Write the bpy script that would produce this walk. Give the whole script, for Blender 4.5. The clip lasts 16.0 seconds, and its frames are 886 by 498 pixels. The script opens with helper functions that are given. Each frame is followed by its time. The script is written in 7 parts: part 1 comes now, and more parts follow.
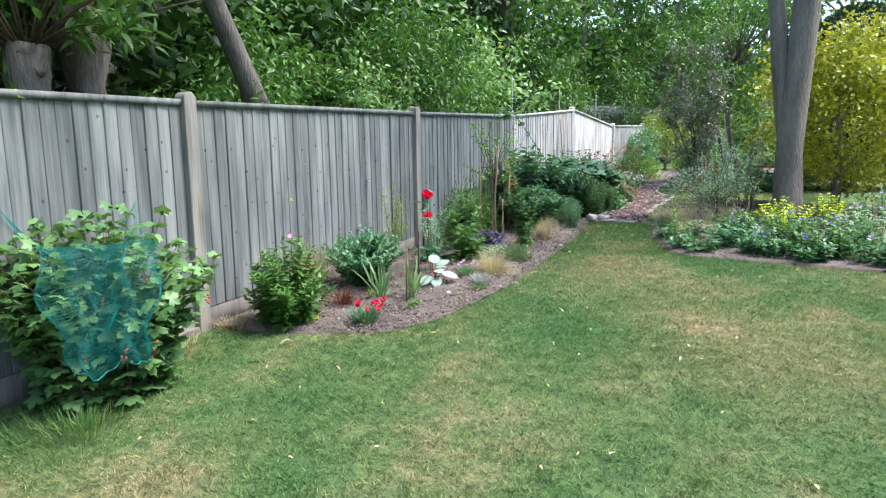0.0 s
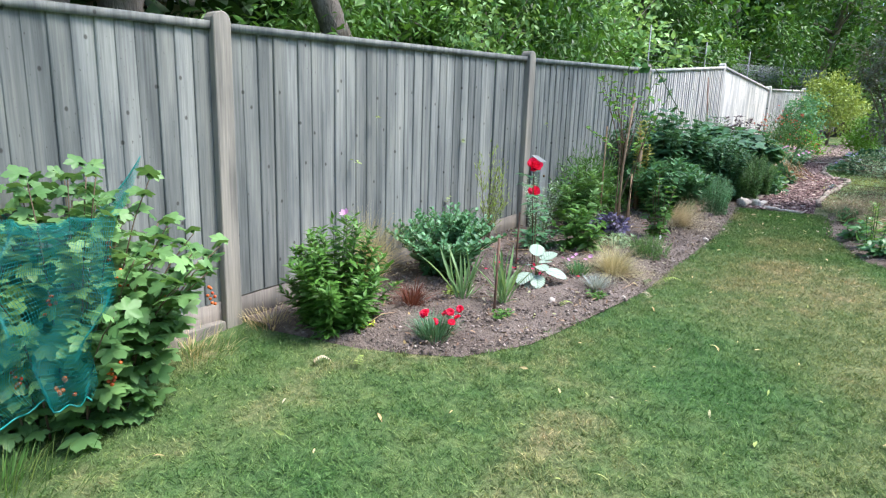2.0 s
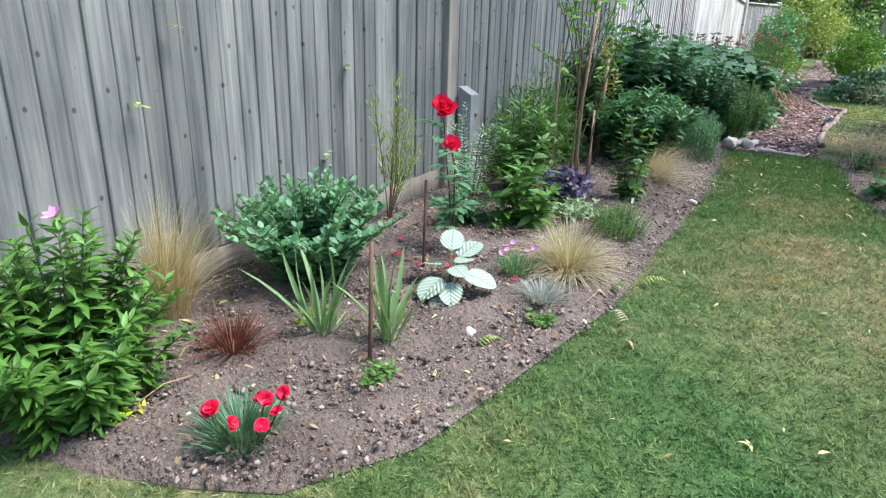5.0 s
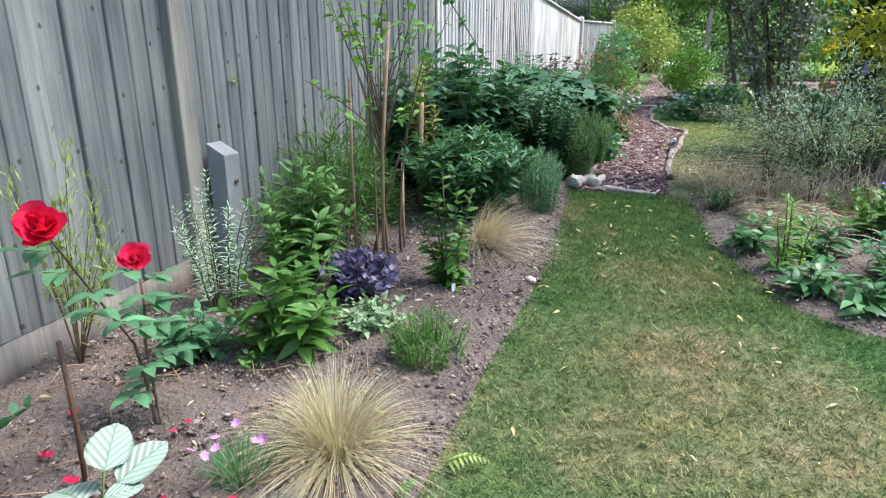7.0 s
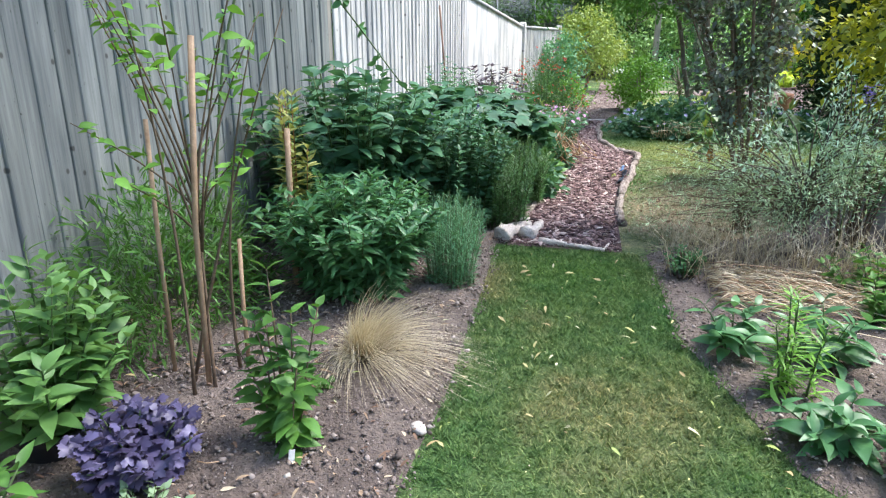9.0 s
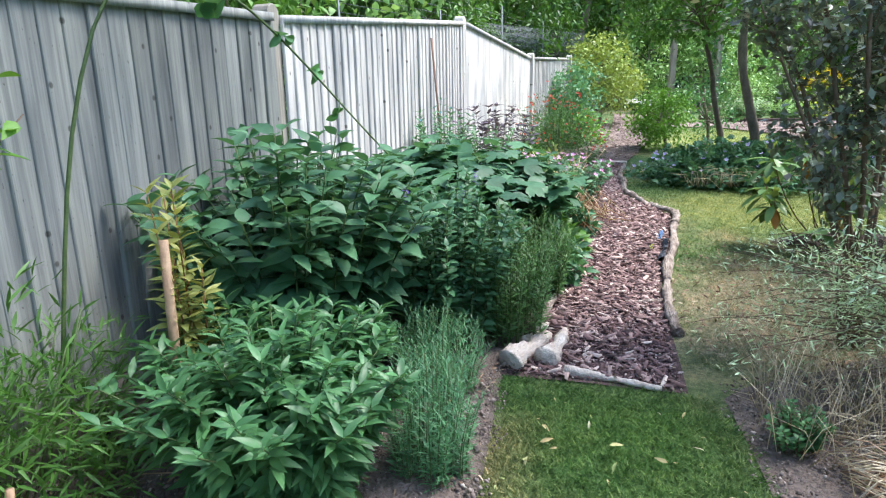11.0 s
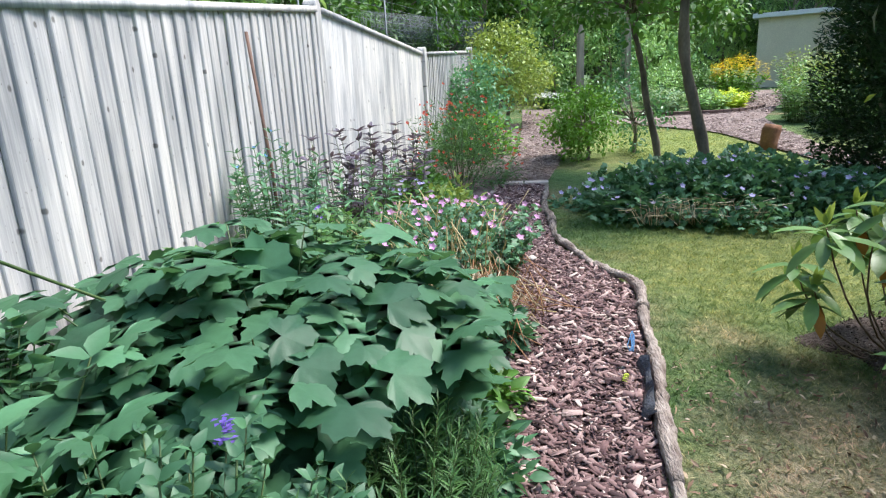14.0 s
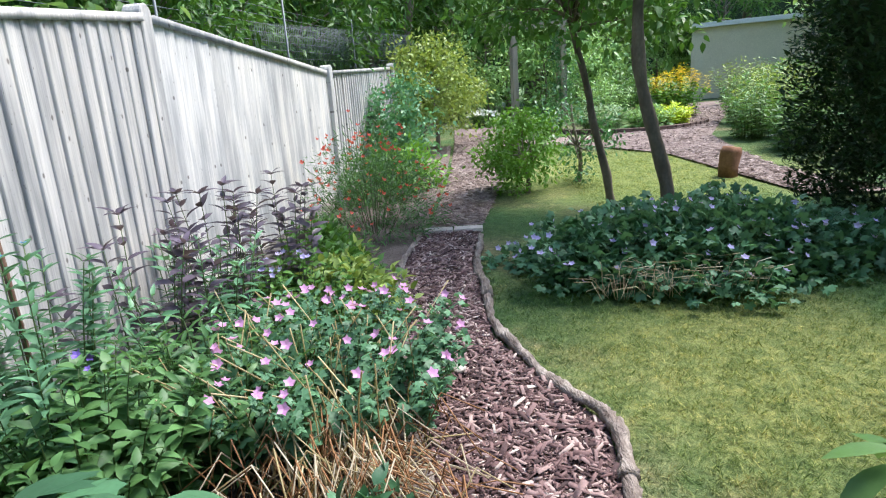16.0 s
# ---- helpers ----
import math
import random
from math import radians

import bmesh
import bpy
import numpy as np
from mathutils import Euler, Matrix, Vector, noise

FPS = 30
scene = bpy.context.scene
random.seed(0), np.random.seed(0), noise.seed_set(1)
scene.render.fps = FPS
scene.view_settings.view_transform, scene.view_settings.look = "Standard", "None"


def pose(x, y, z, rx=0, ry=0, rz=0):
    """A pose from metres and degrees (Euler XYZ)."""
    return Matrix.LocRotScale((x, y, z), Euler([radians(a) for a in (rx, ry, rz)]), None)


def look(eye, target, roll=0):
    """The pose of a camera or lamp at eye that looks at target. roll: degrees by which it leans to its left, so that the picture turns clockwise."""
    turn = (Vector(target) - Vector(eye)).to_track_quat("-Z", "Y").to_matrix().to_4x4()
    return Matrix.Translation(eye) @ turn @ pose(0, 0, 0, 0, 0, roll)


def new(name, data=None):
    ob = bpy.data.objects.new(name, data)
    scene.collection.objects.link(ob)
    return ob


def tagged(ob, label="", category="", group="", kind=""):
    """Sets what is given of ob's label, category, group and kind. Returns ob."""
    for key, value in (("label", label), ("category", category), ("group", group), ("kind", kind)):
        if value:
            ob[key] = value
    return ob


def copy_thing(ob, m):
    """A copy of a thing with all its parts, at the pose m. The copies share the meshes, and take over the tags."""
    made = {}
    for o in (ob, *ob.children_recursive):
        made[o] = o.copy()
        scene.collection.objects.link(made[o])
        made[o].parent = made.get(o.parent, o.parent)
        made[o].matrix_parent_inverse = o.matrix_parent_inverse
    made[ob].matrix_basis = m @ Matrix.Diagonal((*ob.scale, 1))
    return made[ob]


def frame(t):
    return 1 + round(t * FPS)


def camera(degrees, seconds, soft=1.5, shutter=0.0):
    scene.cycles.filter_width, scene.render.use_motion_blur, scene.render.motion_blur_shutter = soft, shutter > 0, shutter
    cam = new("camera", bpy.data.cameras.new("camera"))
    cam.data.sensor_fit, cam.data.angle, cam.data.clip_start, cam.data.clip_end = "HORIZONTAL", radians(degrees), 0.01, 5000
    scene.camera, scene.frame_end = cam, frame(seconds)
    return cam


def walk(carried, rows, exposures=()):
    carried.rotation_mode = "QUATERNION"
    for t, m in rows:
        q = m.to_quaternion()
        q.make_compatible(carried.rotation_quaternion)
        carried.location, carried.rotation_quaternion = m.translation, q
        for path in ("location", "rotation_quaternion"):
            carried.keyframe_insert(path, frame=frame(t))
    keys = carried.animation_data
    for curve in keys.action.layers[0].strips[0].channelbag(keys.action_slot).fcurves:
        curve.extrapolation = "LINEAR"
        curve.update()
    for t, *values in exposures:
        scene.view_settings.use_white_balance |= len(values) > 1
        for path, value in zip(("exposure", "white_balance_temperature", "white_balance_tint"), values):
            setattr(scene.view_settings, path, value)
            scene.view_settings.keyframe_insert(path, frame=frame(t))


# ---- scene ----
cam = camera(72.5, 16.0, 1.2)
METRES, EYE, TILT, LEAN, TURN = 9.6, 1.37, 0.0, 0.0, 25.2
ROWS = [
    (0.0, 0.0, 0.0, 0.0, -0.12, -8.2, 0.83),
    (0.5, -0.0031, 0.0293, -0.0001, 4.64, -7.72, 0.94),
    (1.0, 0.0001, 0.071, 0.0048, 8.63, -9.53, -0.15),
    (1.5, 0.0001, 0.0991, 0.0019, 12.78, -10.29, -0.09),
    (2.0, 0.0005, 0.1302, -0.0007, 10.61, -12.07, -1.78),
    (2.5, 0.0038, 0.1584, -0.0022, 12.84, -13.13, -0.94),
    (3.0, 0.0004, 0.1867, -0.0033, 11.39, -13.5, -2.19),
    (5.5, 0.0249, 0.3218, -0.0043, 4.15, -19.03, -0.63),
    (6.0, 0.036, 0.3527, 0.0007, -0.36, -17.11, -0.17),
    (6.5, 0.0503, 0.3892, 0.0021, -5.62, -16.9, 0.36),
    (7.0, 0.0641, 0.4161, 0.0047, -5.83, -16.83, 0.1),
    (7.5, 0.0787, 0.4415, 0.0086, -5.74, -15.5, 1.4),
    (8.0, 0.0894, 0.4708, 0.0097, -9.27, -13.7, 0.71),
    (8.5, 0.1047, 0.5039, 0.0107, -10.54, -15.83, 0.44),
    (9.0, 0.1148, 0.5239, 0.0154, -10.03, -16.57, 0.07),
    (9.5, 0.1252, 0.5519, 0.0196, -10.15, -14.84, 0.41),
    (12.0, 0.1675, 0.7014, 0.0352, -9.17, -13.93, 1.07),
    (12.5, 0.1806, 0.7346, 0.0391, -10.84, -13.91, 1.3),
    (13.0, 0.1894, 0.7645, 0.0411, -14.95, -14.61, 3.33),
    (13.5, 0.2039, 0.796, 0.0415, -16.3, -15.01, 2.23),
    (14.0, 0.2179, 0.8235, 0.0454, -18.15, -15.18, 2.9),
    (14.5, 0.2344, 0.8546, 0.0468, -24.43, -15.46, 4.37),
    (15.0, 0.2552, 0.8851, 0.0477, -22.42, -15.08, 2.81),
    (15.5, 0.2711, 0.9085, 0.052, -22.68, -14.63, 2.33),
    (16.0, 0.2845, 0.9365, 0.0548, -23.92, -14.37, 3.92),
]
walk(cam, [(t, pose(0, 0, EYE, TILT, LEAN, TURN) @ pose(METRES * x, METRES * y, METRES * z, 90 + pitch, roll, yaw)) for t, x, y, z, yaw, pitch, roll in ROWS],
     [(0.0, 1.72), (3.0, 1.66), (5.5, 1.60), (7.0, 1.64), (9.0, 1.86), (12.5, 1.84), (13.5, 1.62), (16.0, 1.54)])

# ---- world and sun ----
SUN_WAY = Vector((0.45, 0.20, 0.87)).normalized()
world = bpy.data.worlds.new("world")
scene.world = world
world.use_nodes = True
wn = world.node_tree
sky = wn.nodes.new("ShaderNodeTexSky")
sky.sky_type, sky.sun_disc = "NISHITA", False
sky.sun_elevation, sky.sun_rotation = math.asin(SUN_WAY.z), math.atan2(SUN_WAY.x, SUN_WAY.y)
wn.links.new(sky.outputs[0], wn.nodes["Background"].inputs[0])
wn.nodes["Background"].inputs[1].default_value = 0.15
sun_data = bpy.data.lights.new("sun", "SUN")
sun_data.energy, sun_data.angle, sun_data.color = 2.5, radians(24), (1.0, 0.975, 0.94)
sun = new("sun", sun_data)
sun.matrix_world = look(SUN_WAY * 40, (0, 0, 0))

rng = np.random.default_rng(7)


# ---- materials ----
def material(name):
    m = bpy.data.materials.new(name)
    m.use_nodes = True
    nt = m.node_tree
    return m, nt, nt.nodes["Principled BSDF"]


def ramp(nt, fac, stops):
    r = nt.nodes.new("ShaderNodeValToRGB")
    while len(r.color_ramp.elements) < len(stops):
        r.color_ramp.elements.new(0.5)
    for e, (p, c) in zip(r.color_ramp.elements, stops):
        e.position, e.color = p, (*c, 1)
    nt.links.new(fac, r.inputs[0])
    return r.outputs[0]


def noise_tex(nt, scale, detail=4, stretch=None, rough=0.55):
    n = nt.nodes.new("ShaderNodeTexNoise")
    n.inputs["Scale"].default_value, n.inputs["Detail"].default_value = scale, detail
    n.inputs["Roughness"].default_value = rough
    g = nt.nodes.new("ShaderNodeNewGeometry")
    if stretch:
        mp = nt.nodes.new("ShaderNodeMapping")
        mp.inputs["Scale"].default_value = stretch
        nt.links.new(g.outputs["Position"], mp.inputs[0])
        nt.links.new(mp.outputs[0], n.inputs["Vector"])
    else:
        nt.links.new(g.outputs["Position"], n.inputs["Vector"])
    return n.outputs["Fac"]


def mix(nt, fac, a, b, mode="MIX"):
    n = nt.nodes.new("ShaderNodeMix")
    n.data_type, n.blend_type = "RGBA", mode
    for sock, v in ((n.inputs[0], fac), (n.inputs[6], a), (n.inputs[7], b)):
        if isinstance(v, (int, float)):
            sock.default_value = v
        elif isinstance(v, tuple):
            sock.default_value = (*v, 1)
        else:
            nt.links.new(v, sock)
    return n.outputs[2]


def bump(nt, bsdf, height, strength=0.4, dist=0.01):
    b = nt.nodes.new("ShaderNodeBump")
    b.inputs["Strength"].default_value, b.inputs["Distance"].default_value = strength, dist
    nt.links.new(height, b.inputs["Height"])
    nt.links.new(b.outputs[0], bsdf.inputs["Normal"])


def surface(name, c1, c2, scale=6, fine=60, rough=0.8, relief=0.4, stretch=None, dist=0.01):
    m, nt, b = material(name)
    big = noise_tex(nt, scale, 4, stretch)
    small = noise_tex(nt, fine, 5, stretch)
    base = ramp(nt, big, ((0.3, c1), (0.7, c2)))
    dark = tuple(v * 0.62 for v in c1)
    f = ramp(nt, small, ((0.35, (0, 0, 0)), (0.75, (1, 1, 1))))
    col = mix(nt, f, mix(nt, 0.45, base, dark), base)
    nt.links.new(col, b.inputs["Base Color"])
    b.inputs["Roughness"].default_value = rough
    bump(nt, b, small, relief, dist)
    return m


def leaf(name, c1, c2, rough=0.5, glow=0.28, vein=None):
    """Leaf or petal: each leaf takes its own tint; light also passes through it."""
    m, nt, b = material(name)
    if c1[1] > c1[0] and c1[1] > c1[2]:
        c1, c2 = ((c[0] * 1.3, c[1] * 1.55, c[2] * 1.2) for c in (c1, c2))
    g = nt.nodes.new("ShaderNodeNewGeometry")
    col = ramp(nt, g.outputs["Random Per Island"], ((0.0, c1), (0.8, c2), (1.0, tuple(min(1, v * 1.35) for v in c2))))
    blotch = noise_tex(nt, 45, 3)
    col = mix(nt, 0.35, col, ramp(nt, blotch, ((0.3, (0.55, 0.55, 0.55)), (0.7, (1, 1, 1)))), "MULTIPLY")
    nt.links.new(col, b.inputs["Base Color"])
    b.inputs["Roughness"].default_value = rough
    bump(nt, b, blotch, 0.25, 0.004)
    t = nt.nodes.new("ShaderNodeBsdfTranslucent")
    nt.links.new(mix(nt, 0.5, col, (min(1, c2[0] * 1.5), min(1, c2[1] * 1.3), c2[2] * 0.6)), t.inputs[0])
    s = nt.nodes.new("ShaderNodeMixShader")
    s.inputs[0].default_value = glow
    nt.links.new(b.outputs[0], s.inputs[1])
    nt.links.new(t.outputs[0], s.inputs[2])
    nt.links.new(s.outputs[0], nt.nodes["Material Output"].inputs[0])
    return m


def board_material(name, c1, c2, knots=True, streaks=0.3):
    """Weathered sawn softwood: grain along z, stains, knots, and a tint of its own for each board."""
    m, nt, b = material(name)
    info = nt.nodes.new("ShaderNodeObjectInfo")
    base = ramp(nt, info.outputs["Random"], ((0.0, c1), (0.5, tuple((a + d) / 2 for a, d in zip(c1, c2))), (1.0, c2)))
    grain = noise_tex(nt, 1.0, 6, (110, 110, 3.5))
    stain = noise_tex(nt, 1.0, 4, (9, 9, 1.3))
    col = mix(nt, 0.75, base, ramp(nt, grain, ((0.25, (0.55, 0.55, 0.56)), (0.7, (1.06, 1.05, 1.03)))), "MULTIPLY")
    col = mix(nt, 0.85, col, ramp(nt, stain, ((0.3, (0.5, 0.53, 0.56)), (0.52, (1, 1, 1)), (0.72, (1.3, 1.27, 1.2)))), "MULTIPLY")
    streak = noise_tex(nt, 1.0, 3, (34, 34, 0.7))
    col = mix(nt, streaks, col, ramp(nt, streak, ((0.34, (0.72, 0.73, 0.74)), (0.5, (1, 1, 1)), (0.66, (1.18, 1.17, 1.14)))), "MULTIPLY")
    if knots:
        v = nt.nodes.new("ShaderNodeTexVoronoi")
        v.inputs["Scale"].default_value = 1.0
        g = nt.nodes.new("ShaderNodeNewGeometry")
        v.voronoi_dimensions = "2D"
        sep, com = nt.nodes.new("ShaderNodeSeparateXYZ"), nt.nodes.new("ShaderNodeCombineXYZ")
        nt.links.new(g.outputs["Position"], sep.inputs[0])
        nt.links.new(sep.outputs[1], com.inputs[0])
        nt.links.new(sep.outputs[2], com.inputs[1])
        mp = nt.nodes.new("ShaderNodeMapping")
        mp.inputs["Scale"].default_value = (4.6, 3.4, 1)
        nt.links.new(com.outputs[0], mp.inputs[0])
        nt.links.new(mp.outputs[0], v.inputs["Vector"])
        k = ramp(nt, v.outputs["Distance"], ((0.024, (0.15, 0.13, 0.11)), (0.046, (1, 1, 1))))
        col = mix(nt, 0.75, col, k, "MULTIPLY")
        specks = ramp(nt, noise_tex(nt, 1.0, 2, (95, 95, 45)), ((0.24, (0.35, 0.33, 0.3)), (0.31, (1, 1, 1))))
        col = mix(nt, 0.8, col, specks, "MULTIPLY")
    nt.links.new(col, b.inputs["Base Color"])
    b.inputs["Roughness"].default_value = 0.85
    bump(nt, b, grain, 0.35, 0.004)
    return m


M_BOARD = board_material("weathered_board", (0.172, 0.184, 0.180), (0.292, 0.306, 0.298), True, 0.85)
# Paler copies of the board: sunlight on the far fence, put into the colour.
M_BOARD_PALE = board_material("sunlit_board", (0.70, 0.68, 0.67), (0.82, 0.80, 0.79))
M_BOARD_MID = board_material("half_sunlit_board", (0.50, 0.485, 0.48), (0.63, 0.61, 0.60))
M_POST = board_material("post_wood", (0.32, 0.295, 0.26), (0.41, 0.375, 0.335), False)
M_ARCH = board_material("arch_wood", (0.44, 0.37, 0.29), (0.54, 0.46, 0.37), False)
M_GRAVELBOARD = board_material("gravel_board_wood", (0.23, 0.205, 0.185), (0.31, 0.275, 0.245), False)
M_FINES = surface("bark_fines", (0.085, 0.05, 0.047), (0.19, 0.12, 0.112), 14, 70, 0.95, 1.0, None, 0.02)
# Lighter copy of the bark for far paths, with sunlight in its colour.
M_SUNLITCHIP = surface("sunlit_chips", (0.22, 0.16, 0.145), (0.36, 0.28, 0.255), 9, 50, 0.95, 1.0, None, 0.02)
M_CONCRETE = surface("concrete", (0.26, 0.275, 0.28), (0.36, 0.375, 0.375), 8, 140, 0.9, 0.3)
M_STONE = surface("pale_stone", (0.55, 0.47, 0.42), (0.72, 0.66, 0.6), 20, 120, 0.9, 0.4)
M_BAREWOOD = surface("splintered_bare_wood", (0.52, 0.42, 0.36), (0.84, 0.77, 0.70), 22, 110, 0.9, 0.8, (1, 0.3, 1), 0.01)
M_SOIL = surface("soil", (0.122, 0.092, 0.079), (0.275, 0.218, 0.19), 3.5, 55, 0.95, 1.0, None, 0.03)
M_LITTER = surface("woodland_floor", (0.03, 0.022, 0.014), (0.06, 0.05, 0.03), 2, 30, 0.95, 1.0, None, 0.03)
M_BARK = surface("bark", (0.19, 0.15, 0.125), (0.36, 0.31, 0.27), 5, 40, 0.9, 0.9, (1, 1, 0.3), 0.03)
M_BARK_SMOOTH = surface("smooth_bark", (0.085, 0.068, 0.05), (0.24, 0.20, 0.155), 9, 60, 0.8, 0.5, (1, 1, 0.5), 0.01)
M_LOG = surface("log_bark", (0.15, 0.105, 0.088), (0.62, 0.53, 0.47), 17, 75, 0.95, 1.0, (1.6, 0.35, 1.6), 0.02)
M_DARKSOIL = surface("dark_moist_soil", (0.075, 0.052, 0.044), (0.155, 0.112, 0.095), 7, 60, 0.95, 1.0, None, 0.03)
M_CANE = surface("bamboo_cane", (0.36, 0.22, 0.13), (0.55, 0.38, 0.24), 12, 70, 0.6, 0.3)
M_STAKE = surface("brown_stake", (0.12, 0.06, 0.04), (0.22, 0.125, 0.085), 12, 70, 0.7, 0.3)
M_STEM = surface("green_stem", (0.06, 0.11, 0.03), (0.13, 0.19, 0.06), 20, 90, 0.6, 0.2)
M_TWIG = surface("twig", (0.12, 0.08, 0.05), (0.25, 0.17, 0.11), 20, 90, 0.8, 0.4)
M_RUSTSTEM = surface("orange_brown_stem", (0.22, 0.10, 0.04), (0.38, 0.19, 0.08), 20, 90, 0.7, 0.3)
M_RENDER = surface("garden_building_wall", (0.66, 0.57, 0.42), (0.76, 0.67, 0.51), 2, 40, 0.9, 0.3)
M_ROOF = surface("felt_roof", (0.68, 0.68, 0.68), (0.8, 0.8, 0.79), 3, 50, 0.7, 0.2)
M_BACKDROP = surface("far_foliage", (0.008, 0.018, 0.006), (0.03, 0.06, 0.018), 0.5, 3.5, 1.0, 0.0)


def chip_material(name, stops, single=False):
    m, nt, b = material(name)
    g = nt.nodes.new("ShaderNodeObjectInfo" if single else "ShaderNodeNewGeometry")
    col = ramp(nt, g.outputs["Random" if single else "Random Per Island"], stops)
    n = noise_tex(nt, 90, 3)
    col = mix(nt, 0.5, col, ramp(nt, n, ((0.3, (0.5, 0.5, 0.5)), (0.7, (1, 1, 1)))), "MULTIPLY")
    nt.links.new(col, b.inputs["Base Color"])
    b.inputs["Roughness"].default_value = 0.85
    bump(nt, b, n, 0.4, 0.004)
    return m


CHIP_TINTS = ((0.0, (0.045, 0.024, 0.026)), (0.4, (0.17, 0.092, 0.09)), (0.75, (0.31, 0.20, 0.19)), (0.92, (0.48, 0.35, 0.32)), (1.0, (0.74, 0.62, 0.55)))
M_CHIP = chip_material("bark_chip", CHIP_TINTS)
M_CHIP_SINGLE = chip_material("single_bark_chip", CHIP_TINTS, True)
# Loose chips of the far paths, tinted lighter to stand for sun.
M_CHIP_SUNLIT = chip_material("sunlit_chip", ((0.0, (0.14, 0.095, 0.085)), (0.5, (0.26, 0.19, 0.17)), (1.0, (0.46, 0.37, 0.335))))
M_CLOD = chip_material("soil_clod", ((0.0, (0.10, 0.074, 0.063)), (0.5, (0.228, 0.178, 0.156)), (0.85, (0.35, 0.287, 0.255)), (0.985, (0.46, 0.395, 0.355)), (1.0, (0.6, 0.53, 0.47))))
M_BROWNLEAF = chip_material("brown_litter", ((0.0, (0.10, 0.055, 0.035)), (0.5, (0.24, 0.14, 0.09)), (0.85, (0.4, 0.28, 0.18)), (1.0, (0.6, 0.5, 0.36))))
M_DRYLEAF = chip_material("fallen_leaf", ((0.0, (0.42, 0.30, 0.14)), (0.4, (0.55, 0.46, 0.22)), (0.7, (0.35, 0.45, 0.12)), (1.0, (0.72, 0.62, 0.45))))


def worn_or_sunlit_patch(nt, centre, inner, outer):
    """1 in the middle of a worn, lush or painted sunlit patch of lawn, 0 outside, with a ragged edge."""
    g = nt.nodes.new("ShaderNodeNewGeometry")
    d = nt.nodes.new("ShaderNodeVectorMath")
    d.operation = "DISTANCE"
    nt.links.new(g.outputs["Position"], d.inputs[0])
    d.inputs[1].default_value = (centre[0], centre[1], gz(centre[1]))
    a = nt.nodes.new("ShaderNodeMath")
    a.operation = "MULTIPLY_ADD"
    nt.links.new(noise_tex(nt, 3.2, 5, None, 0.65), a.inputs[0])
    a.inputs[1].default_value = 0.9
    nt.links.new(d.outputs["Value"], a.inputs[2])
    r = nt.nodes.new("ShaderNodeMapRange")
    r.inputs["From Min"].default_value, r.inputs["From Max"].default_value = outer + 0.45, inner + 0.45
    nt.links.new(a.outputs[0], r.inputs["Value"])
    return r.outputs[0]


def gz(y):
    return float(np.interp(y, (-20, 0, 11, 16, 23, 60, 140), (-0.6, 0.0, 0.66, 0.86, 1.2, 2.0, 2.0)))


DRY = (0.30, 0.235, 0.135)
THIN = (0.33, 0.28, 0.205)
LUSH = (0.075, 0.165, 0.035)


def lawn_colour(nt):
    """Green lawn with straw-coloured, parched patches, and sunlight painted on as yellow-green patches further on."""
    big = noise_tex(nt, 1.15, 5, None, 0.62)
    mid = noise_tex(nt, 13, 6, None, 0.75)
    tufts = noise_tex(nt, 48, 3, None, 0.6)
    c = ramp(nt, big, ((0.38, (0.056, 0.142, 0.040)), (0.53, (0.105, 0.172, 0.060)), (0.68, (0.235, 0.222, 0.122))))
    # The last two patches, light yellow-green, are sunlight painted into the lawn.
    for centre, inner, outer, tint, share in (((0.3, 3.9), 0.2, 1.1, DRY, 0.42), ((-1.1, 5.9), 0.05, 0.5, DRY, 0.4), ((-0.5, 4.8), 0.2, 0.8, DRY, 0.25), ((-0.95, 6.9), 0.05, 0.5, DRY, 0.35), ((-1.72, 7.9), 0.0, 0.3, DRY, 0.7), ((1.6, 5.6), 0.2, 0.9, DRY, 0.4), ((-2.4, 1.0), 0.0, 0.7, DRY, 0.3), ((-1.3, 8.1), 0.1, 0.5, LUSH, 0.7), ((-0.35, 9.25), 0.5, 1.05, THIN, 0.85), ((-0.45, 10.0), 0.1, 0.5, THIN, 0.6), ((-0.1, 11.7), 0.5, 1.1, (0.23, 0.26, 0.085), 0.8), ((0.6, 16.5), 1.0, 2.4, (0.24, 0.29, 0.08), 0.8)):
        f = nt.nodes.new("ShaderNodeMath")
        f.operation = "MULTIPLY"
        nt.links.new(worn_or_sunlit_patch(nt, centre, inner, outer), f.inputs[0])
        f.inputs[1].default_value = share
        c = mix(nt, f.outputs[0], c, tint)
    c = mix(nt, 0.9, c, ramp(nt, mid, ((0.34, (0.5, 0.62, 0.42)), (0.5, (1, 1, 0.95)), (0.66, (1.5, 1.3, 1.25)))), "MULTIPLY")
    return mix(nt, 0.8, c, ramp(nt, tufts, ((0.34, (0.55, 0.62, 0.5)), (0.5, (1, 1, 1)), (0.68, (1.45, 1.32, 1.3)))), "MULTIPLY")


M_LAWN, nt_, b_ = material("lawn")
fine_ = noise_tex(nt_, 160, 4)
nt_.links.new(mix(nt_, 0.6, lawn_colour(nt_), ramp(nt_, fine_, ((0.3, (0.50, 0.50, 0.42)), (0.7, (1.02, 1.02, 0.95)))), "MULTIPLY"), b_.inputs["Base Color"])
b_.inputs["Roughness"].default_value = 0.95
bump(nt_, b_, fine_, 0.8, 0.02)
M_GRASS, nt_, b_ = material("lawn_grass")
g_ = nt_.nodes.new("ShaderNodeNewGeometry")
